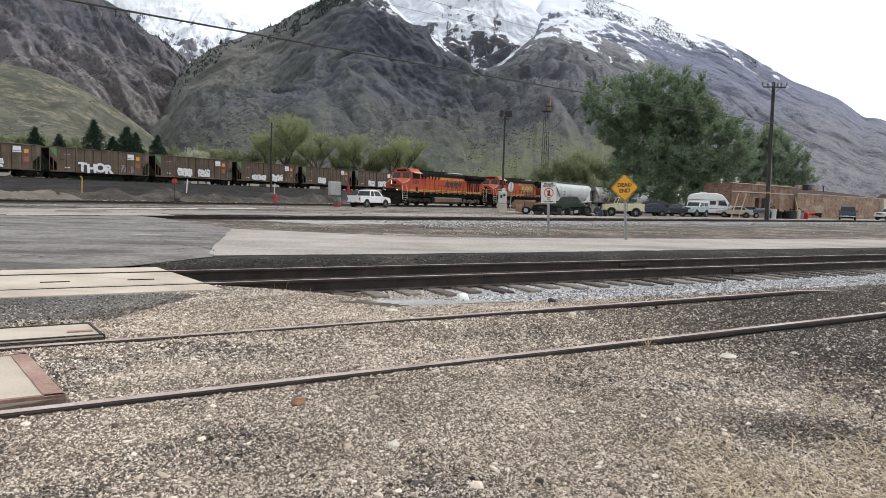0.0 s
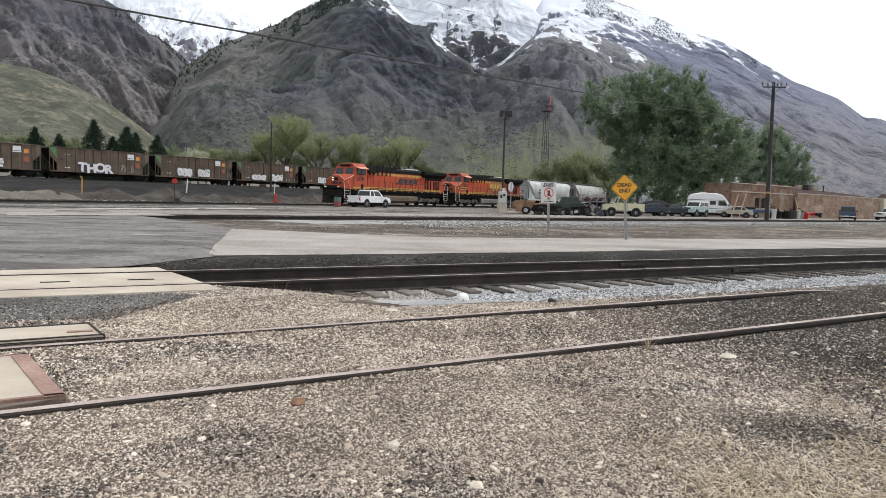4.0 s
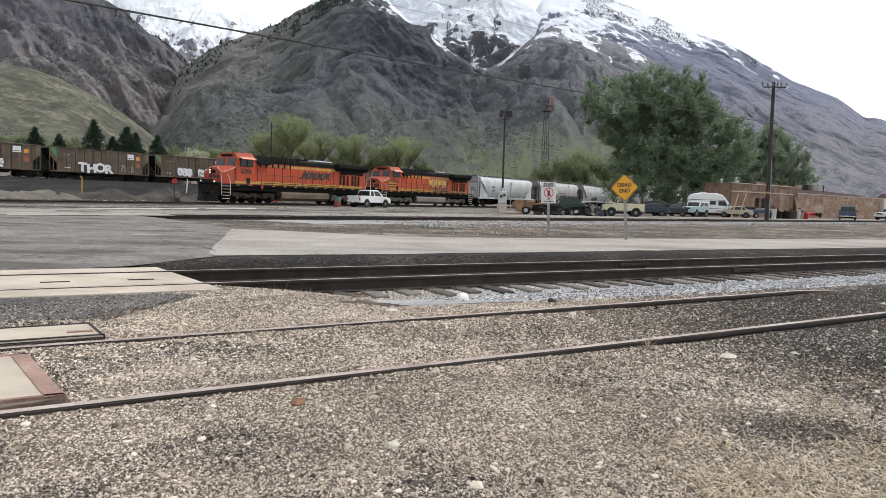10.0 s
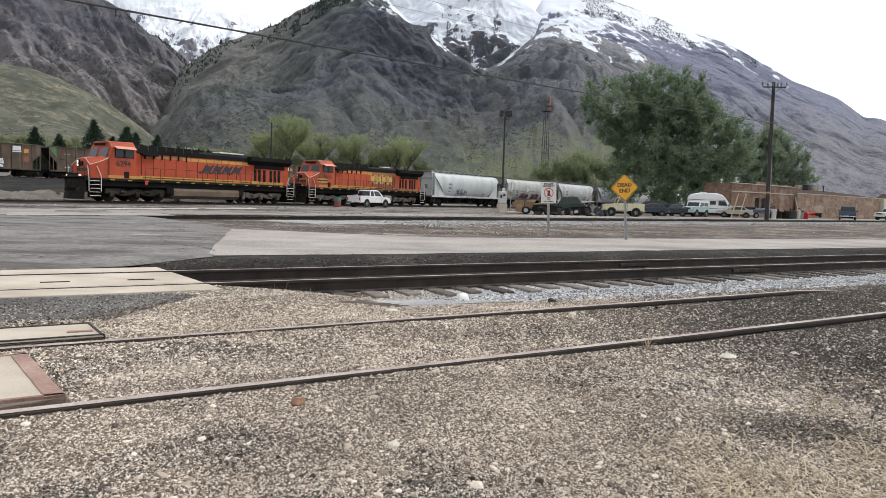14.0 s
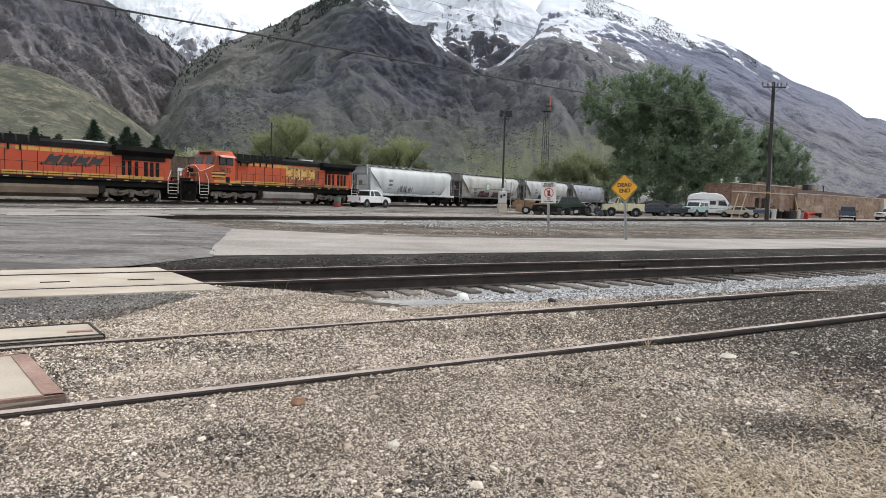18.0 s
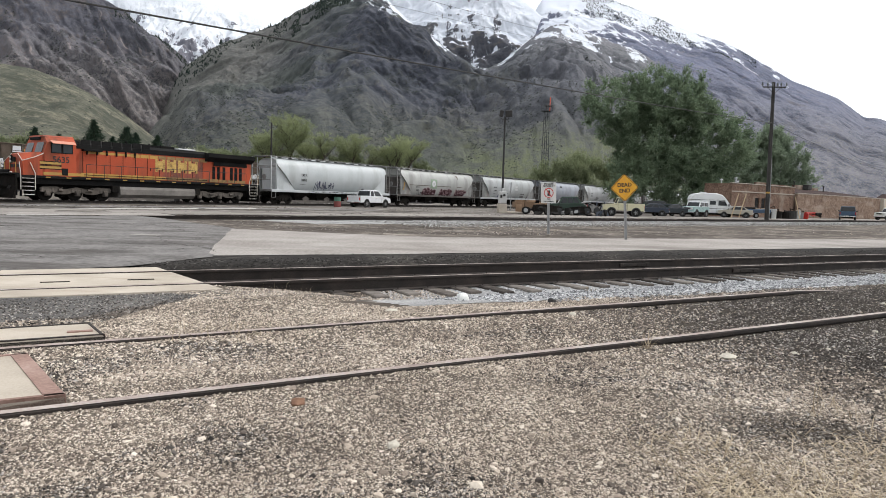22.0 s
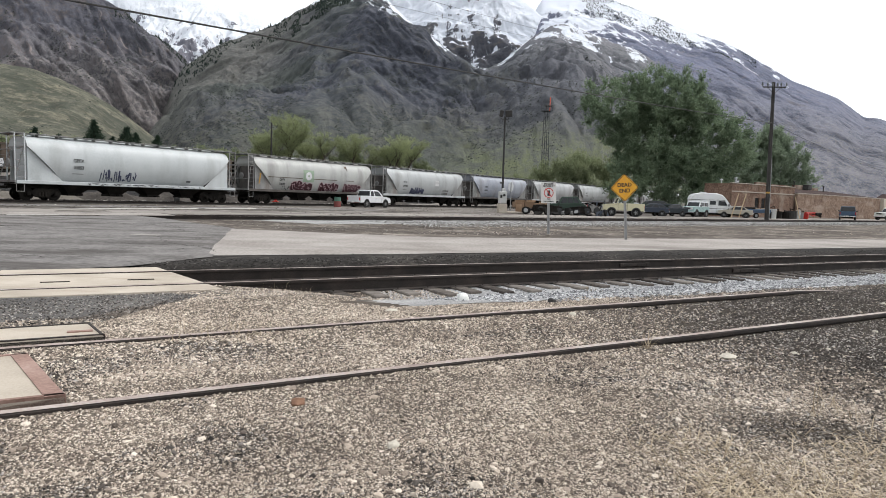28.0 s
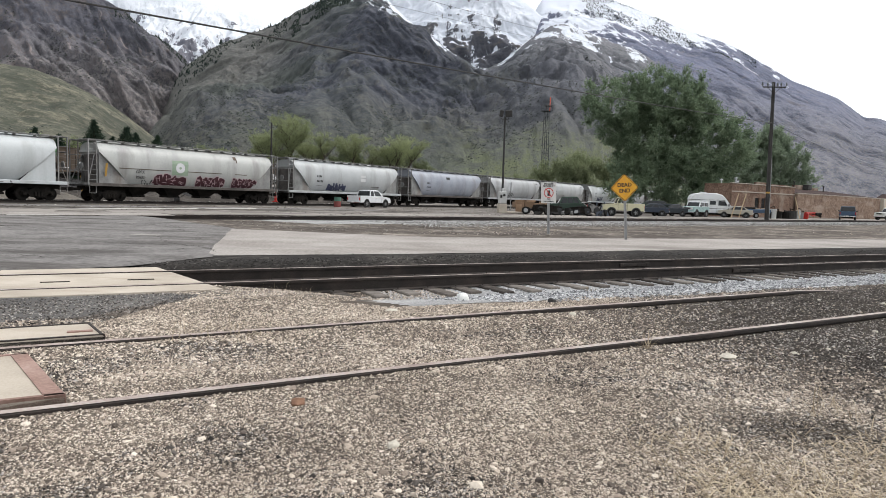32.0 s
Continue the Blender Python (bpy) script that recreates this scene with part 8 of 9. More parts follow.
pf = Solid().box((0, 0, 21.6), (1.9, 1.6, 0.08))
for z in (22.3, 23.0):
    pf.pipe([(-0.95, -0.8, z), (0.95, -0.8, z), (0.95, 0.8, z), (-0.95, 0.8, z), (-0.95, -0.8, z)], 0.035, 5)
for x in (-0.95, -0.32, 0.32, 0.95):
    for y in (-0.8, 0.8):
        pf.tube((x, y, 21.6), (x, y, 23.0), 0.035, 5)
part("platform", pf, TOWERSTEEL, e, "railed platform")
for x in (-0.64, 0.0, 0.64):
    part("floodlight", Solid().box((x, -0.9, 22.65), (0.44, 0.2, 0.4), 0.03), IRON, e)
part("beacon_mast", Solid().tube((0.75, 0, 21.7), (0.8, 0, 24.8), 0.13, 8, 0.1), mat("beacon_orange", [(0.6, 0.09, 0.04), (0.7, 0.13, 0.06)], 2, 20, 0.5, bump=0), e, "orange-red mast")


def wire(name, a, b, sag, r, label):
    a, b = Vector(a), Vector(b)
    pts = []
    for i in range(41):
        f = i / 40
        p = a.lerp(b, f)
        p.z -= sag * 4 * f * (1 - f)
        pts.append(p)
    ob = part(name, Solid().pipe(pts, r, 5), IRON)
    return tagged(ob, label, "cable")


wire("overhead_cable", (36.9, 73.7, 10.7), WIRE_END, 0.18, 0.03, "thick black overhead cable strung from the utility pole")
wire("overhead_cable", (36.9, 73.9, 10.7), (110, 150, 9.0), 1.2, 0.022, "thick black overhead cable strung from the utility pole")
for k, (dx, z) in enumerate(((-0.8, 15.1), (0.4, 15.1))):
    wire("overhead_wire", (36.95 + dx, 73.7, z), (WIRE_END[0] + 2.0 + 1.5 * k, WIRE_END[1] + 2.5 + k, WIRE_END[2] + 2.2 + 0.6 * k), 0.5, 0.006, "thin overhead wire from the pole's crossarm")

# ---- vehicles ----
TYRE = mat("tyre_rubber", [(0.01, 0.01, 0.01), (0.02, 0.019, 0.018)], 4, 40, 0.9, bump=0.1)
RIM = mat("wheel_rim", [(0.2, 0.2, 0.2), (0.32, 0.32, 0.32)], 4, 40, 0.45, 0.5, bump=0.0)
TRIM = mat("black_trim", [(0.012, 0.012, 0.012), (0.03, 0.03, 0.03)], 3, 30, 0.6, bump=0)
CHROME = mat("dull_chrome", [(0.4, 0.4, 0.4), (0.6, 0.6, 0.6)], 3, 30, 0.25, 0.9, bump=0)
CARGLASS = glass("car_glass", (0.012, 0.014, 0.016), 0.04, 0.45)
TAIL = mat("tail_lamp_red", [(0.3, 0.012, 0.01), (0.42, 0.02, 0.016)], 3, 30, 0.25, bump=0)
CLEARLAMP = mat("clear_lamp", [(0.6, 0.6, 0.58), (0.75, 0.75, 0.72)], 3, 30, 0.15, bump=0)


def paint(name, c, rough=0.35, dirt=0.3):
    a = tuple(v * 0.85 for v in c)
    return mat(name, [a, c], 0.8, 12, rough, bump=0.02, coat=0.15 if rough < 0.4 else 0.0, spec=0.3, streak=(tuple(v * 0.5 + 0.03 for v in c), dirt, (1, 1, 0.5), 0.5, 0.8))


WHEELS = {}


def car_wheel(parent, x, y, r, w=0.22, rim=None):
    """A wheel in two pieces, tyre and rim."""
    e = new("wheel")
    e.empty_display_size = 0.1
    e.parent = parent
    e.matrix_basis = pose(x, y, r, 0, 0, 0 if y > 0 else 180)
    key = (round(r, 3), rim.name if rim else "")
    if key not in WHEELS:
        rings = []
        for i in range(20):
            a = 2 * math.pi * i / 20
            rings.append([(q * math.cos(a), o, q * math.sin(a)) for q, o in ((r * 0.62, -w / 2), (r * 0.94, -w / 2), (r, -w / 2 + 0.03), (r, w / 2 - 0.03), (r * 0.94, w / 2), (r * 0.62, w / 2 - 0.01))])
        t = Solid().loft(rings + [rings[0]], caps=False).mesh("tyre", TYRE)
        h = Solid().tube((0, -w / 2, 0), (0, w / 2 - 0.05, 0), r * 0.63, 16)
        for k in range(5):
            a = 2 * math.pi * k / 5
            h.tube((0, w / 2 - 0.05, 0), (r * 0.58 * math.cos(a), w / 2 - 0.03, r * 0.58 * math.sin(a)), r * 0.1, 5)
        h.tube((0, w / 2 - 0.06, 0), (0, w / 2 - 0.01, 0), r * 0.18, 10)
        WHEELS[key] = (t, h.mesh("rim", rim or RIM))
    part("tyre", WHEELS[key][0], TYRE, e)
    part("rim", WHEELS[key][1], RIM, e)


def vehicle(name, label, category, m, colour, W, body, cab, axles, r, roof=None, windows=(), front_glass=True, rear_glass=True, seams=(), lights=True, group="", rim=None, taper=0.16, face=None):
    """A road vehicle. body: side outline of the lower shell. cab: x of belt rear, roof rear, roof front, belt front, and heights of belt and roof. windows: spans along the belt."""
    e = thing(name, label, category, m, group)
    hw = W / 2
    cxm = sum(p[0] for p in body) / len(body)
    czm = sum(p[1] for p in body) / len(body)
    inset = [(cxm + (x - cxm) * 0.985, czm + (z - czm) * 0.93) for x, z in body]
    rings = [[(x, -hw, z) for x, z in inset], [(x, -hw + 0.07, z) for x, z in body], [(x, hw - 0.07, z) for x, z in body], [(x, hw, z) for x, z in inset]]
    part("body", Solid().loft(rings), colour, e)
    xf, xr = max(p[0] for p in body), min(p[0] for p in body)
    for x in axles:
        for sg in (-1, 1):
            part("wheel_arch", Solid().tube((x, sg * (hw - 0.12), r + 0.03), (x, sg * (hw + 0.006), r + 0.03), r * 1.2, 18), TRIM, e)
            car_wheel(e, x, sg * (hw - 0.09), r, rim=rim)
    if cab:
        br, rr, rf, bf, zb, zr = cab
        w0, w1 = hw - 0.05, hw - taper
        part("cabin", Solid().loft([[(br, -w0, zb), (bf, -w0, zb), (bf, w0, zb), (br, w0, zb)], [(rr, -w1, zr - 0.04), (rf, -w1, zr - 0.04), (rf, w1, zr - 0.04), (rr, w1, zr - 0.04)],
                                    [(rr + 0.08, -w1 + 0.08, zr), (rf - 0.08, -w1 + 0.08, zr), (rf - 0.08, w1 - 0.08, zr), (rr + 0.08, w1 - 0.08, zr)]]), roof or colour, e)

        def on(x, f, sg, lift=0.012):
            """A point on the cabin side, f from belt to roof."""
            a, b = br + (rr - br) * f, bf + (rf - bf) * f
            return (a + (b - a) * x, sg * (w0 + (w1 - w0) * f + lift), zb + (zr - 0.04 - zb) * f)
        for u0, u1 in windows:
            for sg in (-1, 1):
                part("side_window", Solid().add([on(u0, 0.1, sg), on(u1, 0.1, sg), on(u1, 0.88, sg), on(u0, 0.88, sg)], [(0, 1, 2, 3)]), CARGLASS, e)
        for use, b, t, dx in ((front_glass, bf, rf, 0.012), (rear_glass, br, rr, -0.012)):
            if use:
                q = lambda f, s: (b + (t - b) * f + dx, s * (w0 + (w1 - w0) * f - 0.07), zb + (zr - 0.04 - zb) * f)
                part("windscreen" if dx > 0 else "rear_window", Solid().add([q(0.08, -1), q(0.08, 1), q(0.88, 1), q(0.88, -1)], [(0, 1, 2, 3)]), CARGLASS, e)
        for sg in (-1, 1):
            part("mirror", Solid().box((bf - 0.15, sg * (hw + 0.09), zb + 0.1), (0.1, 0.2, 0.16), 0.02), TRIM, e)
    for x, z0, z1 in seams:
        for sg in (-1, 1):
            part("door_seam", Solid().box((x, sg * (hw - 0.002), (z0 + z1) / 2), (0.018, 0.012, z1 - z0)), TRIM, e)
            part("door_handle", Solid().box((x + 0.16, sg * (hw + 0.004), z1 - 0.12), (0.16, 0.02, 0.035), 0.006), TRIM, e)
    part("bumper", Solid().box((xf + 0.03, 0, 0.52), (0.14, W * 0.96, 0.16), 0.04), CHROME, e)
    part("bumper", Solid().box((xr - 0.03, 0, 0.52), (0.14, W * 0.96, 0.16), 0.04), CHROME, e)
    if lights:
        zf = face or 0.82
        part("grille", Solid().box((xf + 0.005, 0, zf), (0.03, W * 0.5, 0.2), 0.01), TRIM, e)
        for sg in (-1, 1):
            part("headlight", Solid().tube((xf - 0.02, sg * W * 0.36, zf), (xf + 0.025, sg * W * 0.36, zf), 0.1, 12), CLEARLAMP, e)
            part("tail_light", Solid().box((xr - 0.004, sg * (hw - 0.13), zf + 0.05), (0.03, 0.14, 0.3), 0.01), TAIL, e)
    part("number_plate", Solid().box((xr - 0.11, 0, 0.56), (0.02, 0.31, 0.15), 0.004), SIGNWHITE, e, "blank pale plate")
    part("chassis", Solid().box(((xf + xr) / 2, 0, 0.36), (xf - xr - 0.5, W * 0.7, 0.22)), UNDER, e)
    return e


G0 = -0.17
white = paint("white_car_paint", (0.68, 0.69, 0.70), 0.3, 0.15)
pick = vehicle("pickup_truck", "white extended-cab pickup truck parked by the track", "pickup truck", pose(-8.1, 69.6, G0, 0, 0, 58), white, 1.88,
               [(-2.6, 0.5), (-2.6, 1.22), (-0.95, 1.22), (-0.9, 1.17), (1.2, 1.17), (2.1, 1.1), (2.45, 1.0), (2.58, 0.8), (2.58, 0.5)], (-1.0, -0.82, 0.55, 1.35, 1.14, 1.84), (-1.55, 1.65), 0.4,
               windows=((0.06, 0.32), (0.38, 0.88)), seams=((-0.05, 0.5, 1.05), (0.95, 0.5, 1.05)))
part("bed_floor", Solid().box((-1.62, 0, 1.204), (1.7, 1.6, 0.01)), TRIM, pick, "dark open load bed")
part("tailgate", Solid().box((-2.565, 0, 0.92), (0.04, 1.6, 0.5), 0.015), white, pick)

cream = paint("cream_truck_paint", (0.60, 0.56, 0.38), 0.4, 0.2)
bronco = vehicle("open_truck", "pale yellow open-topped vintage off-road truck", "truck", pose(18.2, 66.3, G0, 0, 0, 174), cream, 1.75,
                 [(-2.1, 0.55), (-2.1, 1.3), (0.55, 1.3), (0.6, 1.15), (0.65, 1.25), (1.95, 1.18), (2.02, 0.6)], None, (-1.28, 1.15), 0.4, seams=((-0.4, 0.6, 1.25), (0.5, 0.6, 1.25)), face=0.98)
fr = Solid()
for sg in (-1, 1):
    fr.tube((0.66, sg * 0.78, 1.25), (0.42, sg * 0.74, 1.86), 0.04, 6)
fr.tube((0.42, -0.74, 1.86), (0.42, 0.74, 1.86), 0.045, 6).tube((0.66, -0.78, 1.27), (0.66, 0.78, 1.27), 0.04, 6)
part("windscreen_frame", fr, cream, bronco, "upright windscreen frame")
part("windscreen", Solid().add([(0.655, -0.74, 1.3), (0.655, 0.74, 1.3), (0.43, 0.7, 1.83), (0.43, -0.7, 1.83)], [(0, 1, 2, 3)]), CARGLASS, bronco)
part("load_bed", Solid().box((-0.9, 0, 1.304), (2.2, 1.45, 0.01)), TRIM, bronco)
part("seat", Solid().box((-0.2, 0, 1.35), (0.25, 1.3, 0.4), 0.06), TRIM, bronco)

navy = paint("navy_car_paint", (0.03, 0.04, 0.062), 0.35, 0.25)
vehicle("sedan", "dark navy hatchback parked in the row", "car", pose(23.5, 74.0, G0, 0, 0, 172), navy, 1.7, [(-2.0, 0.4), (-2.0, 0.95), (1.0, 0.92), (1.95, 0.8), (2.05, 0.42)], (-1.9, -1.2, 0.1, 0.95, 0.92, 1.4), (-1.25, 1.25), 0.31,
        windows=((0.06, 0.3), (0.34, 0.62), (0.66, 0.92)), seams=((-0.3, 0.4, 0.9), (0.7, 0.4, 0.9)), group="cars parked by the brick building", face=0.66)
vehicle("sedan", "dark blue sedan parked in the row", "car", pose(26.2, 75.6, G0, 0, 0, 205), paint("dark_blue_car_paint", (0.009, 0.016, 0.022), 0.35, 0.15), 1.75, [(-2.2, 0.4), (-2.2, 0.95), (1.1, 0.94), (2.15, 0.82), (2.25, 0.42)], (-1.6, -1.0, 0.2, 1.0, 0.94, 1.42), (-1.35, 1.35), 0.32,
        windows=((0.08, 0.46), (0.5, 0.92)), seams=((-0.5, 0.4, 0.9), (0.6, 0.4, 0.9)), group="cars parked by the brick building", face=0.68)
vehicle("estate_car", "grey estate car with a dull faded roof", "car", pose(25.2, 79.5, G0, 0, 0, 178), paint("grey_car_paint", (0.03, 0.034, 0.037), 0.5, 0.3), 1.8, [(-2.3, 0.42), (-2.3, 1.05), (1.2, 1.0), (2.2, 0.9), (2.3, 0.45)], (-2.25, -1.6, 0.3, 1.2, 1.0, 1.75), (-1.4, 1.4), 0.34,
        windows=((0.06, 0.3), (0.34, 0.62), (0.66, 0.92)), group="cars parked by the brick building", face=0.75)
teal = paint("pale_teal_paint", (0.30, 0.42, 0.41), 0.45, 0.25)
scout = vehicle("off_road_car", "pale teal vintage off-road car with white top", "car", pose(30.0, 77.4, G0, 0, 0, 222), teal, 1.74, [(-1.9, 0.55), (-1.9, 1.2), (0.5, 1.2), (1.85, 1.15), (1.95, 0.6)], (-1.88, -1.75, 0.25, 0.6, 1.2, 1.82), (-1.2, 1.2), 0.4, white,
                windows=((0.06, 0.5), (0.56, 0.92)), seams=((-0.3, 0.6, 1.15), (0.5, 0.6, 1.15)), taper=0.12, face=0.98, group="cars parked by the brick building")
part("grille_panel", Solid().box((1.93, 0, 0.98), (0.03, 1.3, 0.3), 0.01), white, scout)
van = vehicle("camper_van", "white high-roofed camper van with dark side windows", "van", pose(34.0, 82.3, G0, 0, 0, -6), paint("white_van_paint", (0.74, 0.75, 0.75), 0.4, 0.25), 2.0,
              [(-2.75, 0.45), (-2.8, 1.2), (-2.75, 2.05), (-2.82, 2.12), (-2.7, 2.55), (-2.4, 2.82), (-1.5, 2.96), (0.2, 2.95), (0.95, 2.75), (1.35, 2.4), (1.5, 2.2), (2.05, 1.42), (2.55, 1.22), (2.74, 0.98), (2.76, 0.45)],
              None, (-1.6, 1.75), 0.36, seams=((0.35, 0.55, 2.0), (1.45, 0.55, 1.4)), face=0.78)
part("roof_gutter", Solid().box((-0.75, 1.0, 2.09), (4.1, 0.04, 0.05), 0.01).box((-0.75, -1.0, 2.09), (4.1, 0.04, 0.05), 0.01), TRIM, van)
for sg in (-1, 1):
    for prof in ([(-0.55, 1.5), (0.2, 1.5), (0.2, 1.98), (-0.55, 1.98)], [(0.5, 1.42), (1.6, 1.42), (1.3, 1.98), (0.5, 1.98)]):
        part("side_window", Solid().prism(prof, sg * 0.985, sg * 1.006), CARGLASS, van)
    part("mirror", Solid().box((1.75, sg * 1.12, 1.5), (0.1, 0.2, 0.3), 0.02), TRIM, van)
    part("side_stripe", Solid().box((-0.4, sg * 1.0, 1.02), (4.4, 0.012, 0.06)), TRIM, van)
part("windscreen", Solid().add([(1.58, -0.85, 2.12), (1.58, 0.85, 2.12), (2.04, 0.88, 1.47), (2.04, -0.88, 1.47), (1.6, -0.85, 2.14), (1.6, 0.85, 2.14), (2.06, 0.88, 1.49), (2.06, -0.88, 1.49)],
                               [(0, 1, 2, 3), (4, 5, 6, 7), (0, 1, 5, 4), (2, 3, 7, 6), (0, 3, 7, 4), (1, 2, 6, 5)]), CARGLASS, van)
part("roof_vent", Solid().box((-1.2, 0, 3.0), (0.7, 0.7, 0.14), 0.03), white, van)
vehicle("coupe", "cream and tan old coupe partly hidden", "car", pose(36.2, 80.6, G0, 0, 0, 160), paint("old_cream_paint", (0.42, 0.39, 0.33), 0.5, 0.4), 1.7, [(-2.0, 0.4), (-2.0, 0.95), (1.0, 0.95), (1.9, 0.85), (2.0, 0.45)], (-1.6, -0.9, 0.2, 0.9, 0.94, 1.42), (-1.25, 1.25), 0.31, windows=((0.1, 0.9),), group="cars parked by the brick building", face=0.68)
blue = paint("faded_blue_paint", (0.05, 0.085, 0.14), 0.5, 0.3)
e = thing("flatbed_trailer", "faded blue flatbed trailer with junk on it", "trailer", pose(38.8, 81.0, G0, 0, 0, 12))
part("deck", Solid().box((0, 0, 0.75), (3.4, 1.8, 0.18), 0.03), blue, e)
part("side_board", Solid().box((0, -0.9, 0.98), (3.4, 0.06, 0.3), 0.02), blue, e)
part("load", Solid().box((-0.8, 0, 1.1), (1.2, 1.2, 0.5), 0.1).box((0.9, 0.1, 1.0), (0.8, 1.0, 0.35), 0.08), UNDER, e)
for sg in (-1, 1):
    car_wheel(e, -0.3, sg * 0.8, 0.33)
bt = vehicle("pickup_truck", "dark blue pickup truck seen from behind", "pickup truck", pose(56.9, 91.2, G0, 0, 0, 58), paint("dark_blue_truck_paint", (0.035, 0.07, 0.105), 0.45, 0.3), 2.0,
             [(-2.6, 0.5), (-2.6, 1.2), (-0.4, 1.2), (1.2, 1.18), (2.5, 1.1), (2.6, 0.5)], (-0.4, -0.25, 0.7, 1.2, 1.18, 1.92), (-1.6, 1.6), 0.38, windows=((0.1, 0.9),), face=0.9)
part("tailgate", Solid().box((-2.61, 0, 0.9), (0.04, 1.7, 0.5), 0.015), blue, bt)
vehicle("off_road_car", "white old off-road car by the wall", "car", pose(70.6, 102.6, G0, 0, 0, 196), paint("old_white_paint", (0.6, 0.6, 0.57), 0.5, 0.35), 1.8, [(-2.1, 0.55), (-2.1, 1.25), (0.5, 1.25), (2.0, 1.18), (2.1, 0.6)], (-2.08, -1.95, 0.25, 0.65, 1.25, 1.95), (-1.3, 1.3), 0.42,
        windows=((0.06, 0.5), (0.56, 0.92)), face=1.0)

# ---- scrap heap, trailer and tyres ----
CARDBOARD = mat("brown_boards", [(0.17, 0.105, 0.062), (0.25, 0.16, 0.098), (0.33, 0.22, 0.14)], 1, 20, 0.85, bump=0.1, rand=0.3)
WRECKGREEN = paint("wreck_green", (0.03, 0.054, 0.038), 0.6, 0.5)
WRECKBLUE = paint("wreck_blue_grey", (0.08, 0.095, 0.12), 0.6, 0.6)
e = thing("utility_trailer", "small trailer loaded with brown wooden crates", "trailer", pose(8.3, 63.6, G0, 0, 0, 6))
part("deck", Solid().box((0, 0, 0.5), (3.0, 1.6, 0.12), 0.02), TIEWOOD, e)
for x, y, z, w, d, h in ((-1.1, -0.2, 0.84, 0.95, 1.2, 0.55), (-0.1, -0.2, 0.87, 0.95, 1.2, 0.62), (0.8, -0.1, 0.8, 0.8, 1.2, 0.48), (-0.9, 0.0, 1.2, 0.9, 0.9, 0.2), (0.2, 0.0, 1.24, 0.7, 0.9, 0.16), (1.5, 0.3, 0.9, 0.6, 0.9, 0.6)):
    part("crate", Solid().box((x, y, z), (w, d, h), 0.02), CARDBOARD, e)
for sg in (-1, 1):
    car_wheel(e, -0.35, sg * 0.85, 0.33)
part("side_panel", Solid().box((-1.2, -0.83, 0.5), (0.6, 0.03, 0.8), 0.01), CARDBOARD, e)


def loose_tyre(x, y, rx, rz, r=0.34, pale=False):
    e = thing("tyre", "worn black car tyre with a pale wheel rim" if pale else "worn black car tyre leaning on scrap", "tyre", Matrix.Translation((x, y, G0 + r * (0.98 if abs(rx) < 60 else 0.32))) @ pose(0, 0, 0, rx, 0, rz), "tyres in the scrap heap")
    rings = []
    for i in range(18):
        a = 2 * math.pi * i / 18
        rings.append([(q * math.cos(a), o, q * math.sin(a)) for q, o in ((r * 0.6, -0.09), (r * 0.92, -0.1), (r, -0.06), (r, 0.06), (r * 0.92, 0.1), (r * 0.6, 0.09))])
    part("tread", Solid().loft(rings + [rings[0]], caps=False), TYRE, e)
    part("rim", Solid().tube((0, -0.07, 0), (0, 0.07, 0), r * 0.6, 14), RIM if pale else UNDER, e)


for x, y, rx, rz, r, pale in ((7.75, 61.6, -8, 12, 0.36, True), (8.8, 60.9, -62, -25, 0.34, False), (9.6, 60.9, -12, 48, 0.36, False), (10.5, 61.0, -72, 20, 0.35, False), (11.7, 61.3, -20, -58, 0.36, False), (12.6, 61.6, -34, -30, 0.35, True), (13.9, 62.0, -75, 10, 0.33, False), (15.6, 62.6, -12, 62, 0.34, False), (10.0, 62.0, -80, 0, 0.34, False), (9.2, 62.2, -40, 70, 0.35, False)):
    loose_tyre(x, y, rx, rz, r, pale)


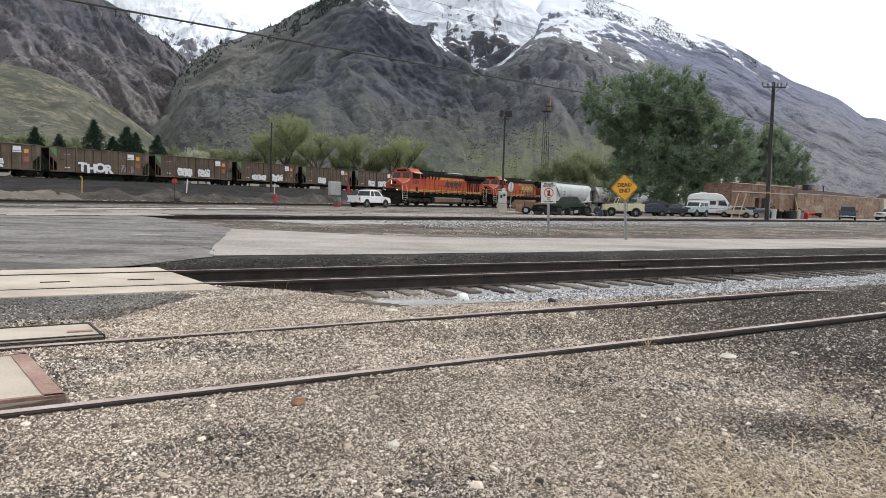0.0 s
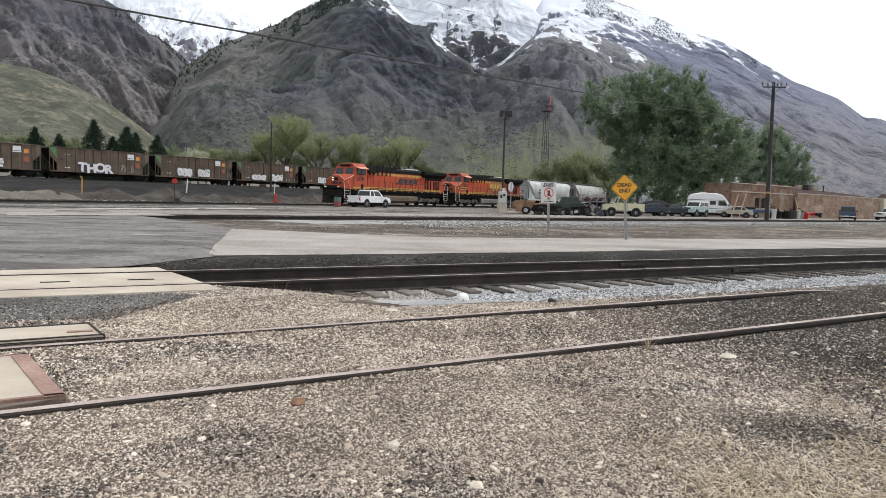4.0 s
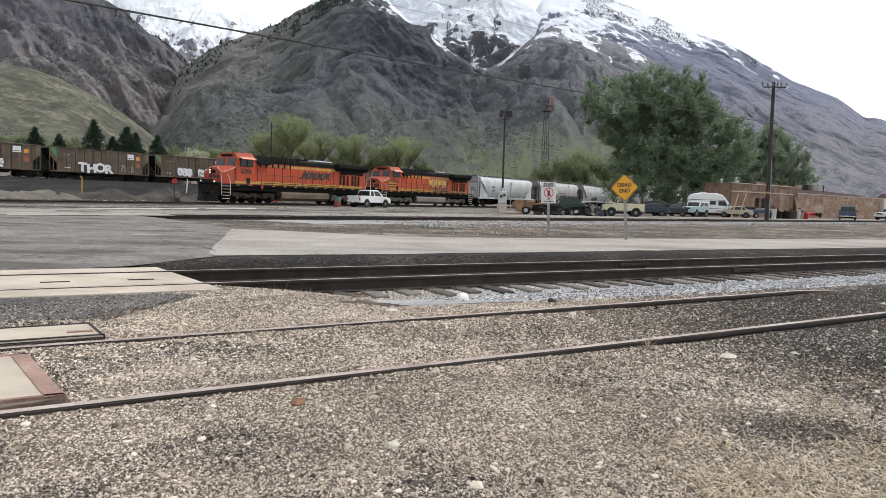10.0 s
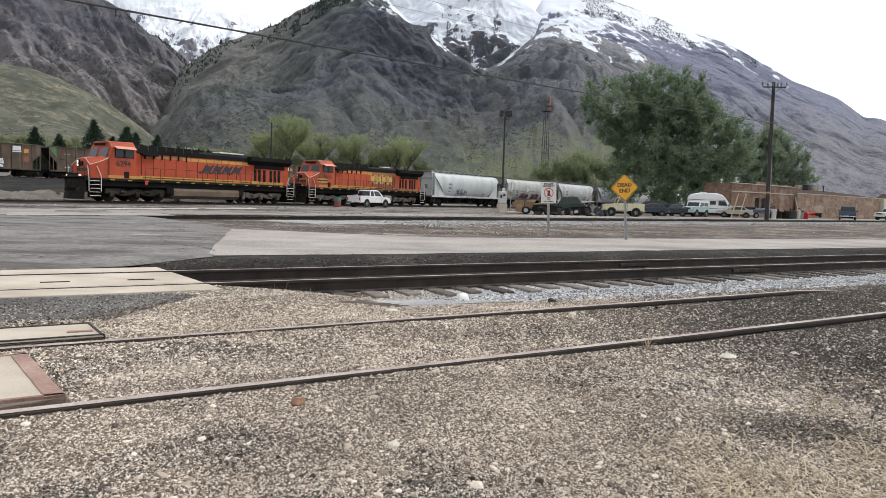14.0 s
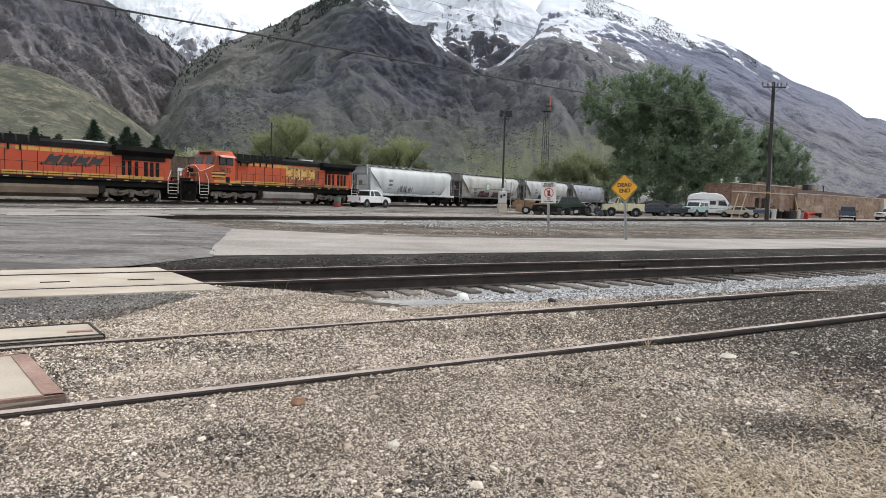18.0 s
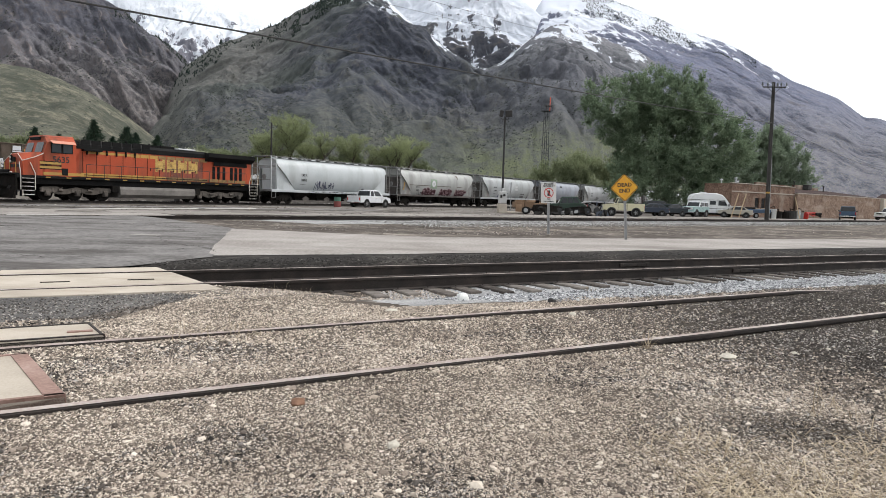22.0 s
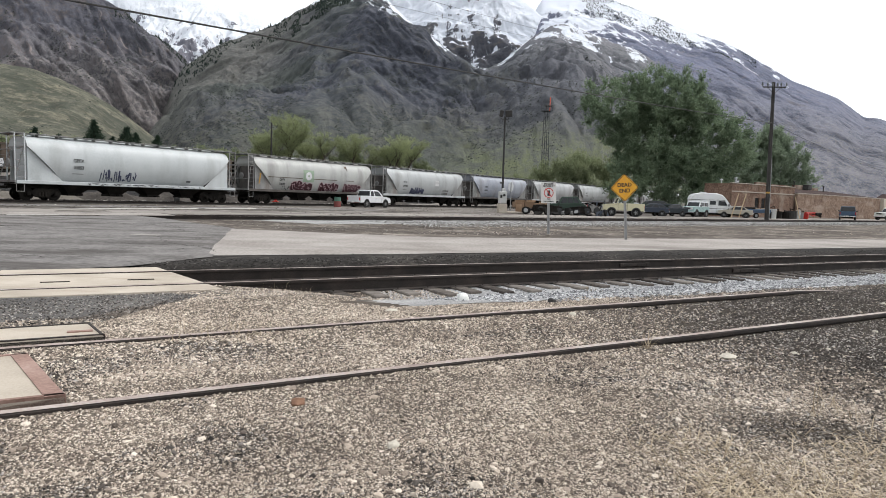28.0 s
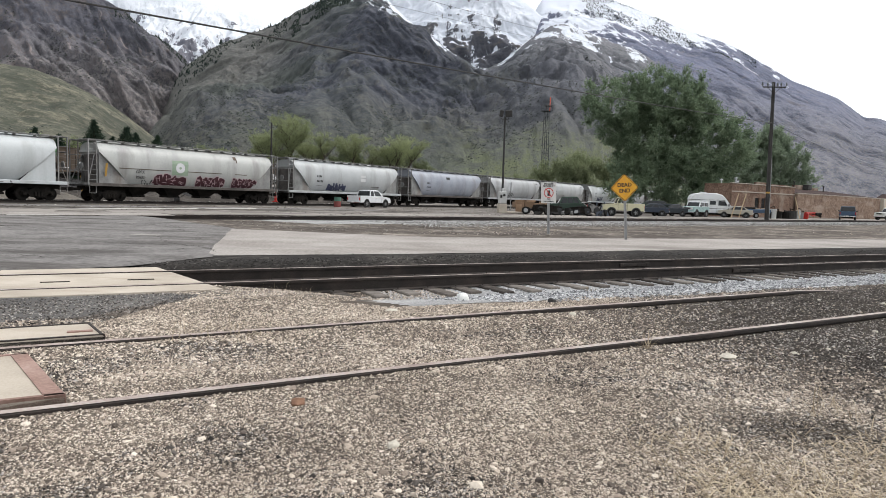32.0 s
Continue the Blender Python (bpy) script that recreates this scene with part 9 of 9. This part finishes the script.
def wreck(label, m, colour, seed, L=3.9, W=1.65, H=1.35, hood=True):
    """A stripped car shell: a dented body, open window frames and no wheels."""
    rng = random.Random(seed)
    e = thing("car_wreck", label, "wrecked car", m, "wrecks in the scrap heap")
    s = Solid().loft([[(-L / 2, -W / 2, 0.2), (-L / 2, W / 2, 0.2), (-L / 2 + 0.05, W / 2, 0.75), (-L / 2 + 0.05, -W / 2, 0.75)], [(-L * 0.2, -W / 2, 0.18), (-L * 0.2, W / 2, 0.18), (-L * 0.2, W / 2, 0.86), (-L * 0.2, -W / 2, 0.86)],
                      [(L * 0.22, -W / 2, 0.18), (L * 0.22, W / 2, 0.18), (L * 0.22, W / 2, 0.84), (L * 0.22, -W / 2, 0.84)], [(L / 2, -W / 2 + 0.08, 0.22), (L / 2, W / 2 - 0.08, 0.22), (L / 2, W / 2 - 0.08, 0.62), (L / 2, -W / 2 + 0.08, 0.62)]])
    s.v = [(x + rng.uniform(-0.05, 0.05), y + rng.uniform(-0.05, 0.05), z + rng.uniform(-0.04, 0.04)) for x, y, z in s.v]
    part("body", s, colour, e)
    if hood:
        roof = Solid().loft([[(-L * 0.24, -W * 0.36, H - 0.05), (L * 0.1, -W * 0.36, H - 0.05), (L * 0.1, W * 0.36, H - 0.05), (-L * 0.24, W * 0.36, H - 0.05)], [(-L * 0.2, -W * 0.3, H), (L * 0.06, -W * 0.3, H), (L * 0.06, W * 0.3, H), (-L * 0.2, W * 0.3, H)]])
        part("roof", roof, colour, e)
        for sg in (-1, 1):
            for xb, xt in ((-L * 0.34, -L * 0.23), (-L * 0.04, -L * 0.05), (L * 0.26, L * 0.09)):
                part("pillar", Solid().tube((xb, sg * W * 0.46, 0.8), (xt, sg * W * 0.35, H - 0.03), 0.045, 5), colour, e)
    part("engine_bay", Solid().box((L * 0.33, 0, 0.72), (L * 0.25, W * 0.6, 0.2), 0.05).tube((L * 0.3, -0.3, 0.7), (L * 0.42, 0.3, 0.92), 0.08, 6), UNDER, e)
    for sg in (-1, 1):
        part("wheel_arch", Solid().tube((L * 0.32, sg * (W / 2 - 0.1), 0.33), (L * 0.32, sg * (W / 2 + 0.01), 0.33), 0.36, 14).tube((-L * 0.3, sg * (W / 2 - 0.1), 0.33), (-L * 0.3, sg * (W / 2 + 0.01), 0.33), 0.36, 14), TRIM, e)
    return e


vehicle("car_wreck", "dark green rounded old car without wheels in the scrap heap", "wrecked car", pose(12.0, 64.2, G0 + 0.12, 0, 2, 174), WRECKGREEN, 1.7, [(-2.05, 0.3), (-2.1, 0.6), (-1.9, 0.85), (-1.5, 1.0), (0.9, 1.02), (1.6, 0.98), (1.95, 0.86), (2.1, 0.6), (2.1, 0.3)],
        (-1.6, -1.15, 0.35, 0.75, 0.98, 1.66), (-1.3, 1.3), 0.33, windows=((0.1, 0.3), (0.36, 0.6), (0.66, 0.9)), group="wrecks in the scrap heap", taper=0.2, face=0.7)
wreck("grey stripped car hulk", pose(14.0, 65.6, G0 + 0.1, 0, -3, 20), HOPSTEEL, 2, 3.8, 1.65, 1.2)
wreck("blue-grey stripped car hulk", pose(15.7, 67.2, G0 + 0.05, 0, 2, 165), WRECKBLUE, 3, 3.8, 1.65, 1.35)
wreck("dark crushed car body lying in the heap", pose(10.0, 63.0, G0 + 0.05, 0, 3, 10), UNDER, 4, 3.0, 1.5, 0.9, False)
wreck("dark crushed car body beside the hulks", pose(13.2, 63.6, G0, 0, -4, -12), UNDER, 5, 2.6, 1.4, 0.8, False)
rng = random.Random(15)
for i in range(16):
    x = rng.uniform(9, 16)
    s = Solid()
    if i % 3 == 0:
        s.tube((0, 0, 0.1), (rng.uniform(-0.8, 0.8), rng.uniform(-0.3, 0.3), rng.uniform(0.2, 0.8)), 0.05, 6)
    elif i % 3 == 1:
        s.box((0, 0, 0.2), (rng.uniform(0.3, 0.8), 0.4, 0.35), 0.08)
    else:
        s.prism([(-0.5, 0.05), (0.4, 0.02), (0.6, 0.3), (0.1, 0.5), (-0.35, 0.4)], -0.03, 0.03)
    ob = part("scrap_piece", s, (UNDER, HOPSTEEL, WRECKBLUE)[i % 3])
    ob.matrix_basis = pose(x, 61.6 + (x - 9) * 0.25 + rng.uniform(-0.3, 0.6), G0, 0, rng.uniform(-15, 15), rng.uniform(0, 360))
    tagged(ob, "bent piece of scrap metal in the heap", "scrap", "scrap in the heap")

# clutter by the brick building
e = thing("red_lift", "red hydraulic lift frame with black hoses", "lift", pose(49.6, 87.0, G0, 0, 0, 30))
part("frame", Solid().box((-0.6, 0, 0.85), (2.2, 0.25, 0.2), 0.03).box((0.7, 0, 0.55), (1.6, 0.2, 0.15), 0.03).box((-1.5, 0, 0.4), (0.2, 0.6, 0.8), 0.03).tube((-1.5, 0, 0.9), (0.3, 0, 0.4), 0.08, 8), REDMARK, e)
part("load", Solid().box((1.1, 0.1, 0.7), (1.4, 0.7, 0.4), 0.1).tube((0.2, 0, 0.9), (1.9, 0, 0.35), 0.14, 8), UNDER, e)
for i, (x, y, w, h, m, lab) in enumerate(((42.0, 82.6, 0.8, 1.4, CABINET, "grey metal box by the wall"), (43.2, 83.6, 0.9, 1.1, UNDER, "dark drum of scrap by the wall"), (44.4, 84.2, 1.3, 1.0, UNDER, "heap of dark engine parts"), (45.6, 85.0, 1.4, 1.2, IRON, "heap of dark engine parts"), (46.9, 85.6, 0.5, 1.3, CABINET, "pale upright tank by the wall"), (47.6, 86.2, 0.6, 1.0, HOPSTEEL, "grey drum by the wall"), (41.0, 81.6, 0.6, 1.0, UNDER, "dark drum by the wall"))):
    e = thing("scrap_drum", lab, "drum", pose(x, y, G0, 0, 0, i * 40), "drums and scrap by the wall")
    part("body", Solid().tube((0, 0, 0), (0, 0, h * 0.8), w * 0.5, 12), m, e)
    part("lid", Solid().tube((0, 0, h * 0.8), (0, 0, h * 0.86), w * 0.52, 12), m, e)
    part("pipe", Solid().pipe([(0.1, 0, h * 0.8), (0.15, 0.05, h * 1.1), (-0.3, 0.1, h * 1.0)], 0.06), UNDER, e)
PLANK = mat("new_lumber", [(0.42, 0.31, 0.19), (0.52, 0.4, 0.26)], 2, 30, 0.8, bump=0.1, stretch=(1, 1, 0.2))
for x, y, lean in ((34.9, 78.6, 16), (36.0, 78.9, 15), (46.6, 84.6, -18)):
    ob = part("plank", Solid().box((0, 0, 1.5), (0.12, 0.05, 3.1), 0.01), PLANK)
    ob.matrix_basis = pose(x, y, G0, 0, lean, 10)
    tagged(ob, "pale lumber plank leaning against a car", "plank", "leaning planks")

# ---- things beyond the train ----
e = thing("switch_stand", "railway switch stand with a red target", "switch stand", pose(-25.9, 62.0, -0.1, 0, 0, 30))
part("mast", Solid().tube((0, 0, 0), (0, 0, 2.3), 0.035, 8), IRON, e)
part("target", Solid().prism([(0.26 * math.cos(a * math.pi / 4), 1.98 + 0.26 * math.sin(a * math.pi / 4)) for a in range(8)], -0.02, 0.02), REDMARK, e, "red target disc")
part("stand", Solid().box((0.2, 0, 0.2), (0.5, 0.35, 0.35), 0.05).box((0, 0, 0.0), (1.6, 0.25, 0.15)), IRON, e)
part("lever", Solid().tube((0.3, 0, 0.3), (0.9, 0, 0.7), 0.03, 6), IRON, e)
e = thing("pipe_post", "yellow hooked pipe standing in the dirt", "post", pose(-32.0, 57.0, 0.5))
part("pipe", Solid().pipe([(0, 0, 0), (0.02, 0, 1.35), (-0.08, 0, 1.45), (-0.16, 0, 1.36)], 0.05, 8), YELLOW, e)
for x, y, z, h, lab in ((-28.76, 72.0, 0.7, 1.55, "leaning white wooden marker post"), (-21.65, 82.0, 0.6, 1.6, "white wooden marker post beside tracks"), (-10.0, 104.0, 1.2, 1.5, "white wooden marker post beside tracks")):
    e = thing("marker_post", lab, "post", pose(x, y, z, 0, 4, 0), "marker posts by the tracks")
    part("post", Solid().box((0, 0, h / 2), (0.12, 0.06, h), 0.01), SIGNWHITE, e)
for x, y, z, h in ((-20.4, 78.0, -0.05, 1.1), (-14.9, 100.0, 1.3, 1.5)):
    e = thing("hydrant", "red standpipe beyond the track", "standpipe", pose(x, y, z))
    part("barrel", Solid().tube((0, 0, 0), (0, 0, h * 0.7), 0.16, 10), REDMARK, e)
    part("cap", Solid().tube((0, 0, h * 0.7), (0, 0, h), 0.12, 10, 0.05), REDMARK, e)
    part("foot", Solid().box((0, 0, 0.05), (0.6, 0.6, 0.12), 0.02), REDMARK, e)
e = thing("signal_cabinet", "tall pale grey signal equipment cabinet", "cabinet", pose(-16.7, 98.0, 0.9, 0, 0, 30))
part("body", Solid().box((0, 0, 1.05), (1.7, 1.0, 2.1), 0.05), CABINET, e)
part("door", Solid().box((-0.42, -0.51, 1.05), (0.78, 0.03, 1.85), 0.01), CABINET, e)
part("door", Solid().box((0.42, -0.51, 1.05), (0.78, 0.03, 1.85), 0.01), CABINET, e)
part("lock_bar", Solid().box((0, -0.54, 1.05), (0.05, 0.03, 1.6)), STEEL, e)
e = thing("barrel", "red barrel with a green lid beside the truck", "barrel", pose(-11.0, 66.4, G0))
part("drum", Solid().tube((0, 0, 0), (0, 0, 0.58), 0.36, 14), paint("faded_barrel_red", (0.22, 0.06, 0.055), 0.7), e)
part("lid", Solid().tube((0, 0, 0.58), (0, 0, 0.98), 0.36, 14, 0.33), paint("barrel_green", (0.07, 0.16, 0.12), 0.6), e, "green upper half")
MOUND = mat("dark_spoil", [(0.025, 0.022, 0.02), (0.06, 0.053, 0.047), (0.15, 0.134, 0.12)], 0.5, 7, 0.95, bump=0.8, mix=0.45, spread=(0.35, 0.7), dist=0.1)
TANMOUND = mat("tan_spoil", [(0.08, 0.07, 0.06), (0.14, 0.126, 0.108), (0.22, 0.2, 0.175)], 0.5, 7, 0.95, bump=0.8, mix=0.45, spread=(0.35, 0.7), dist=0.1)


def mound(x, y, rx, ry, h, rz, m, seed, label):
    a = np.linspace(0, 2 * math.pi, 49)
    r = np.linspace(0, 1, 18)
    rr, aa = np.meshgrid(r, a, indexing="ij")
    u, v = rr * np.cos(aa) * rx, rr * np.sin(aa) * ry
    c, s = math.cos(rz), math.sin(rz)
    px, py = x + u * c - v * s, y + u * s + v * c
    z = land(px, py) - 0.08 + h * (np.cos(rr * math.pi) * 0.5 + 0.5) * (1 + 0.45 * fbm(px * 0.5, py * 0.5, seed, 4)) + 0.06 * fbm(px * 2, py * 2, seed + 5, 3) * (1 - rr)
    ob = new("spoil_mound", grid_mesh("spoil_mound", np.stack([px, py, z], 2)[:, ::-1], m))
    tagged(ob, label, "heap", "spoil heaps along the track")


for i in range(17):
    k = i / 16
    x, y = -39 + 31 * k, 55 + 45.5 * k
    m = TANMOUND if i in (0, 1) else MOUND
    mound(x + 0.5 * math.sin(i * 2.3), y, 5.2, 2.6 + 0.5 * math.sin(i * 1.7), 0.85 + 0.22 * math.sin(i * 2.9), math.radians(55), m, i * 3 + 1, "low bank of dark spoil beside the track" if m is MOUND else "low heap of tan soil beside the track")

# ---- brick building ----
BRICK = mat("weathered_brick", [(0.08, 0.051, 0.038), (0.16, 0.103, 0.077), (0.27, 0.185, 0.14)], 1.1, 5, 0.92, bump=0.2, mix=0.6, spread=(0.36, 0.64), streak=((0.36, 0.3, 0.25), 0.6, (0.5, 0.5, 0.5), 0.52, 0.7))
BRICKPALE = mat("pale_patched_brick", [(0.12, 0.08, 0.06), (0.22, 0.152, 0.115), (0.33, 0.245, 0.19)], 1.1, 5, 0.92, bump=0.2, mix=0.6, spread=(0.36, 0.64), streak=((0.42, 0.35, 0.29), 0.6, (0.3, 0.3, 0.9), 0.52, 0.72))
ROOFMETAL = mat("dark_red_roofing", [(0.03, 0.02, 0.019), (0.052, 0.034, 0.031), (0.075, 0.05, 0.045)], 0.6, 15, 0.95, bump=0.1, spec=0.1)
COPING = mat("pale_coping", [(0.3, 0.26, 0.22), (0.4, 0.35, 0.3)], 1, 20, 0.9, bump=0.1)
PLASTER = mat("cream_plaster", [(0.42, 0.38, 0.31), (0.52, 0.47, 0.39)], 0.5, 15, 0.9, bump=0.1)
DARKROOM = mat("dark_opening", [(0.008, 0.008, 0.008), (0.016, 0.016, 0.016)], 1, 10, 0.8, bump=0)
e = thing("brick_building", "long low brown brick workshop with dark metal roof", "building", pose(36.0, 85.0, -0.3, 0, 0, 36.65))
front = Solid()
x0 = 3.0
for a, b in ((9.2, 10.4), (11.0, 12.2)):
    front.box(((x0 + a) / 2, 0.15, 2.3), (a - x0, 0.3, 4.6)).box(((a + b) / 2, 0.15, 0.7), (b - a, 0.3, 1.4)).box(((a + b) / 2, 0.15, 3.7), (b - a, 0.3, 1.8))
    x0 = b
front.box(((x0 + 20.5) / 2, 0.15, 2.3), (20.5 - x0, 0.3, 4.6))
part("wall", front, BRICK, e, "brown brick front wall")
for a, b in ((9.2, 10.4), (11.0, 12.2)):
    w = part("window", Solid().box(((a + b) / 2, 0.22, 2.1), (b - a, 0.04, 1.4)), DARKROOM, e, "dark window opening")
    part("frame", Solid().box(((a + b) / 2, 0.1, 2.1), (0.06, 0.06, 1.4)).box(((a + b) / 2, 0.1, 2.1), (b - a, 0.06, 0.06)), IRON, w)
    part("sill", Solid().box(((a + b) / 2, -0.04, 1.36), (b - a + 0.2, 0.16, 0.1), 0.02), COPING, w)
part("wall", Solid().box((3.15, 2.0, 2.3), (0.3, 3.4, 4.6)), BRICK, e)
part("wall", Solid().box((11.75, 3.85, 2.3), (17.5, 0.3, 4.6)), BRICK, e)
part("wall", Solid().box((36, 11.9, 2.3), (31, 0.3, 4.6)), BRICK, e)
part("wall", Solid().box((36, -0.35, 1.85), (31.0, 0.3, 3.7)), BRICKPALE, e, "patched brick wall with pale coping")
part("wall", Solid().box((20.35, 6, 2.2), (0.3, 11.4, 4.4)), BRICK, e)
part("coping", Solid().box((11.75, 0.12, 4.66), (17.7, 0.42, 0.12), 0.03), COPING, e)
part("coping", Solid().box((36, -0.35, 3.76), (31.2, 0.4, 0.12), 0.03), COPING, e)
part("band", Solid().box((11.75, -0.03, 3.55), (17.5, 0.06, 0.16), 0.01), COPING, e)
part("roof", Solid().add([(20.7, -0.1, 3.85), (51.4, -0.1, 3.85), (51.4, 8, 4.9), (20.7, 8, 4.9), (20.7, -0.1, 3.7), (51.4, -0.1, 3.7), (51.4, 8, 4.75), (20.7, 8, 4.75)], [(0, 1, 2, 3), (4, 5, 6, 7), (0, 1, 5, 4), (2, 3, 7, 6), (0, 3, 7, 4), (1, 2, 6, 5)]), ROOFMETAL, e, "dark red-brown sloping roof")
for i in range(16):
    part("roof_seam", Solid().add([(21 + i * 2, -0.1, 3.87), (21.06 + i * 2, -0.1, 3.87), (21.06 + i * 2, 8, 4.92), (21 + i * 2, 8, 4.92), (21 + i * 2, -0.1, 3.83), (21.06 + i * 2, 8, 4.86)], [(0, 1, 2, 3)]), ROOFMETAL, e)
part("roof", Solid().box((11.75, 2, 4.4), (17.2, 3.6, 0.2)), ROOFMETAL, e)
for x, w, h in ((28, 4, 5.5), (34, 6, 5.3), (41, 4, 5.5), (46, 5, 5.2)):
    part("parapet", Solid().box((x, 9, h / 2 + 0.2), (w, 0.4, h), 0.02), BRICK, e)
for x, y, h in ((5.5, 3, 0.8), (7.5, 2, 1.1), (8.8, 2.5, 0.6), (33, 6, 1.6), (44, 6, 1.2)):
    part("vent_pipe", Solid().tube((x, y, 4.4), (x, y, 4.4 + h), 0.09, 8).tube((x - 0.2, y, 4.4 + h), (x + 0.2, y, 4.4 + h), 0.1, 8), SIGNBACK if x < 10 else IRON, e)
part("roof_unit", Solid().box((40, 7, 5.3), (1.4, 1.0, 0.9), 0.05), IRON, e)
part("annexe", Solid().box((55, 0.5, 1.9), (6.6, 3, 3.8), 0.03), PLASTER, e, "cream plastered end bay")
part("downpipe", Solid().tube((20.6, -0.2, 0), (20.6, -0.2, 3.9), 0.06, 6), IRON, e)
e = thing("house", "small house with a dark roof beyond the workshop", "house", pose(103, 146, 0, 0, 0, 36))
part("wall", Solid().box((0, 0, 1.9), (9, 7, 3.8), 0.03), PLASTER, e)
part("roof", Solid().prism([(-5, 3.7), (5, 3.7), (0, 5.2)], -4, 4), ROOFMETAL, e)
part("chimney", Solid().box((2, 1, 5.2), (0.7, 0.7, 1.6), 0.03), BRICK, e)
part("window", Solid().box((-2, -3.52, 2.4), (1.2, 0.06, 1.3)), CARGLASS, e)
# ---- motion ----
LEAD_T = (0, 2, 3, 6, 9, 10, 13, 16.5, 19, 22, 25, 28, 32)
LEAD_S = (31.7, 26.9, 24.3, 16.4, 8.1, 5.3, -2.9, -13.4, -22.3, -33.3, -44.3, -54.9, -70.0)
LEAD_FIT = np.polyfit(LEAD_T, LEAD_S, 4)


def lead(t):
    """Distance along the track of the train's leading coupler at t seconds."""
    return float(np.polyval(LEAD_FIT, t))


def train_pose(s):
    q = TRAIN_O + TRAIN_D * s
    return pose(q.x, q.y, 0, 0, 0, math.degrees(math.atan2(-TRAIN_D.y, -TRAIN_D.x)))


def rolling_times(r):
    """Times between which a wheel of radius r turns by about 75 degrees."""
    out, s = [0.0], lead(0)
    for i in range(1, 960):
        if s - lead(i / 30) > 1.25 * r:
            out.append(i / 30)
            s = lead(i / 30)
    return out + [32.0]


def motions():
    for ob, wheels, off in TRAIN:
        walk(ob, [(i * 0.5, train_pose(lead(i * 0.5) + off)) for i in range(65)])
        for wh, x, r in wheels:
            walk(wh, [(t, pose(x, 0, r) @ Matrix.Rotation((lead(0) - lead(t)) / r, 4, "Y")) for t in rolling_times(r)])


motions()
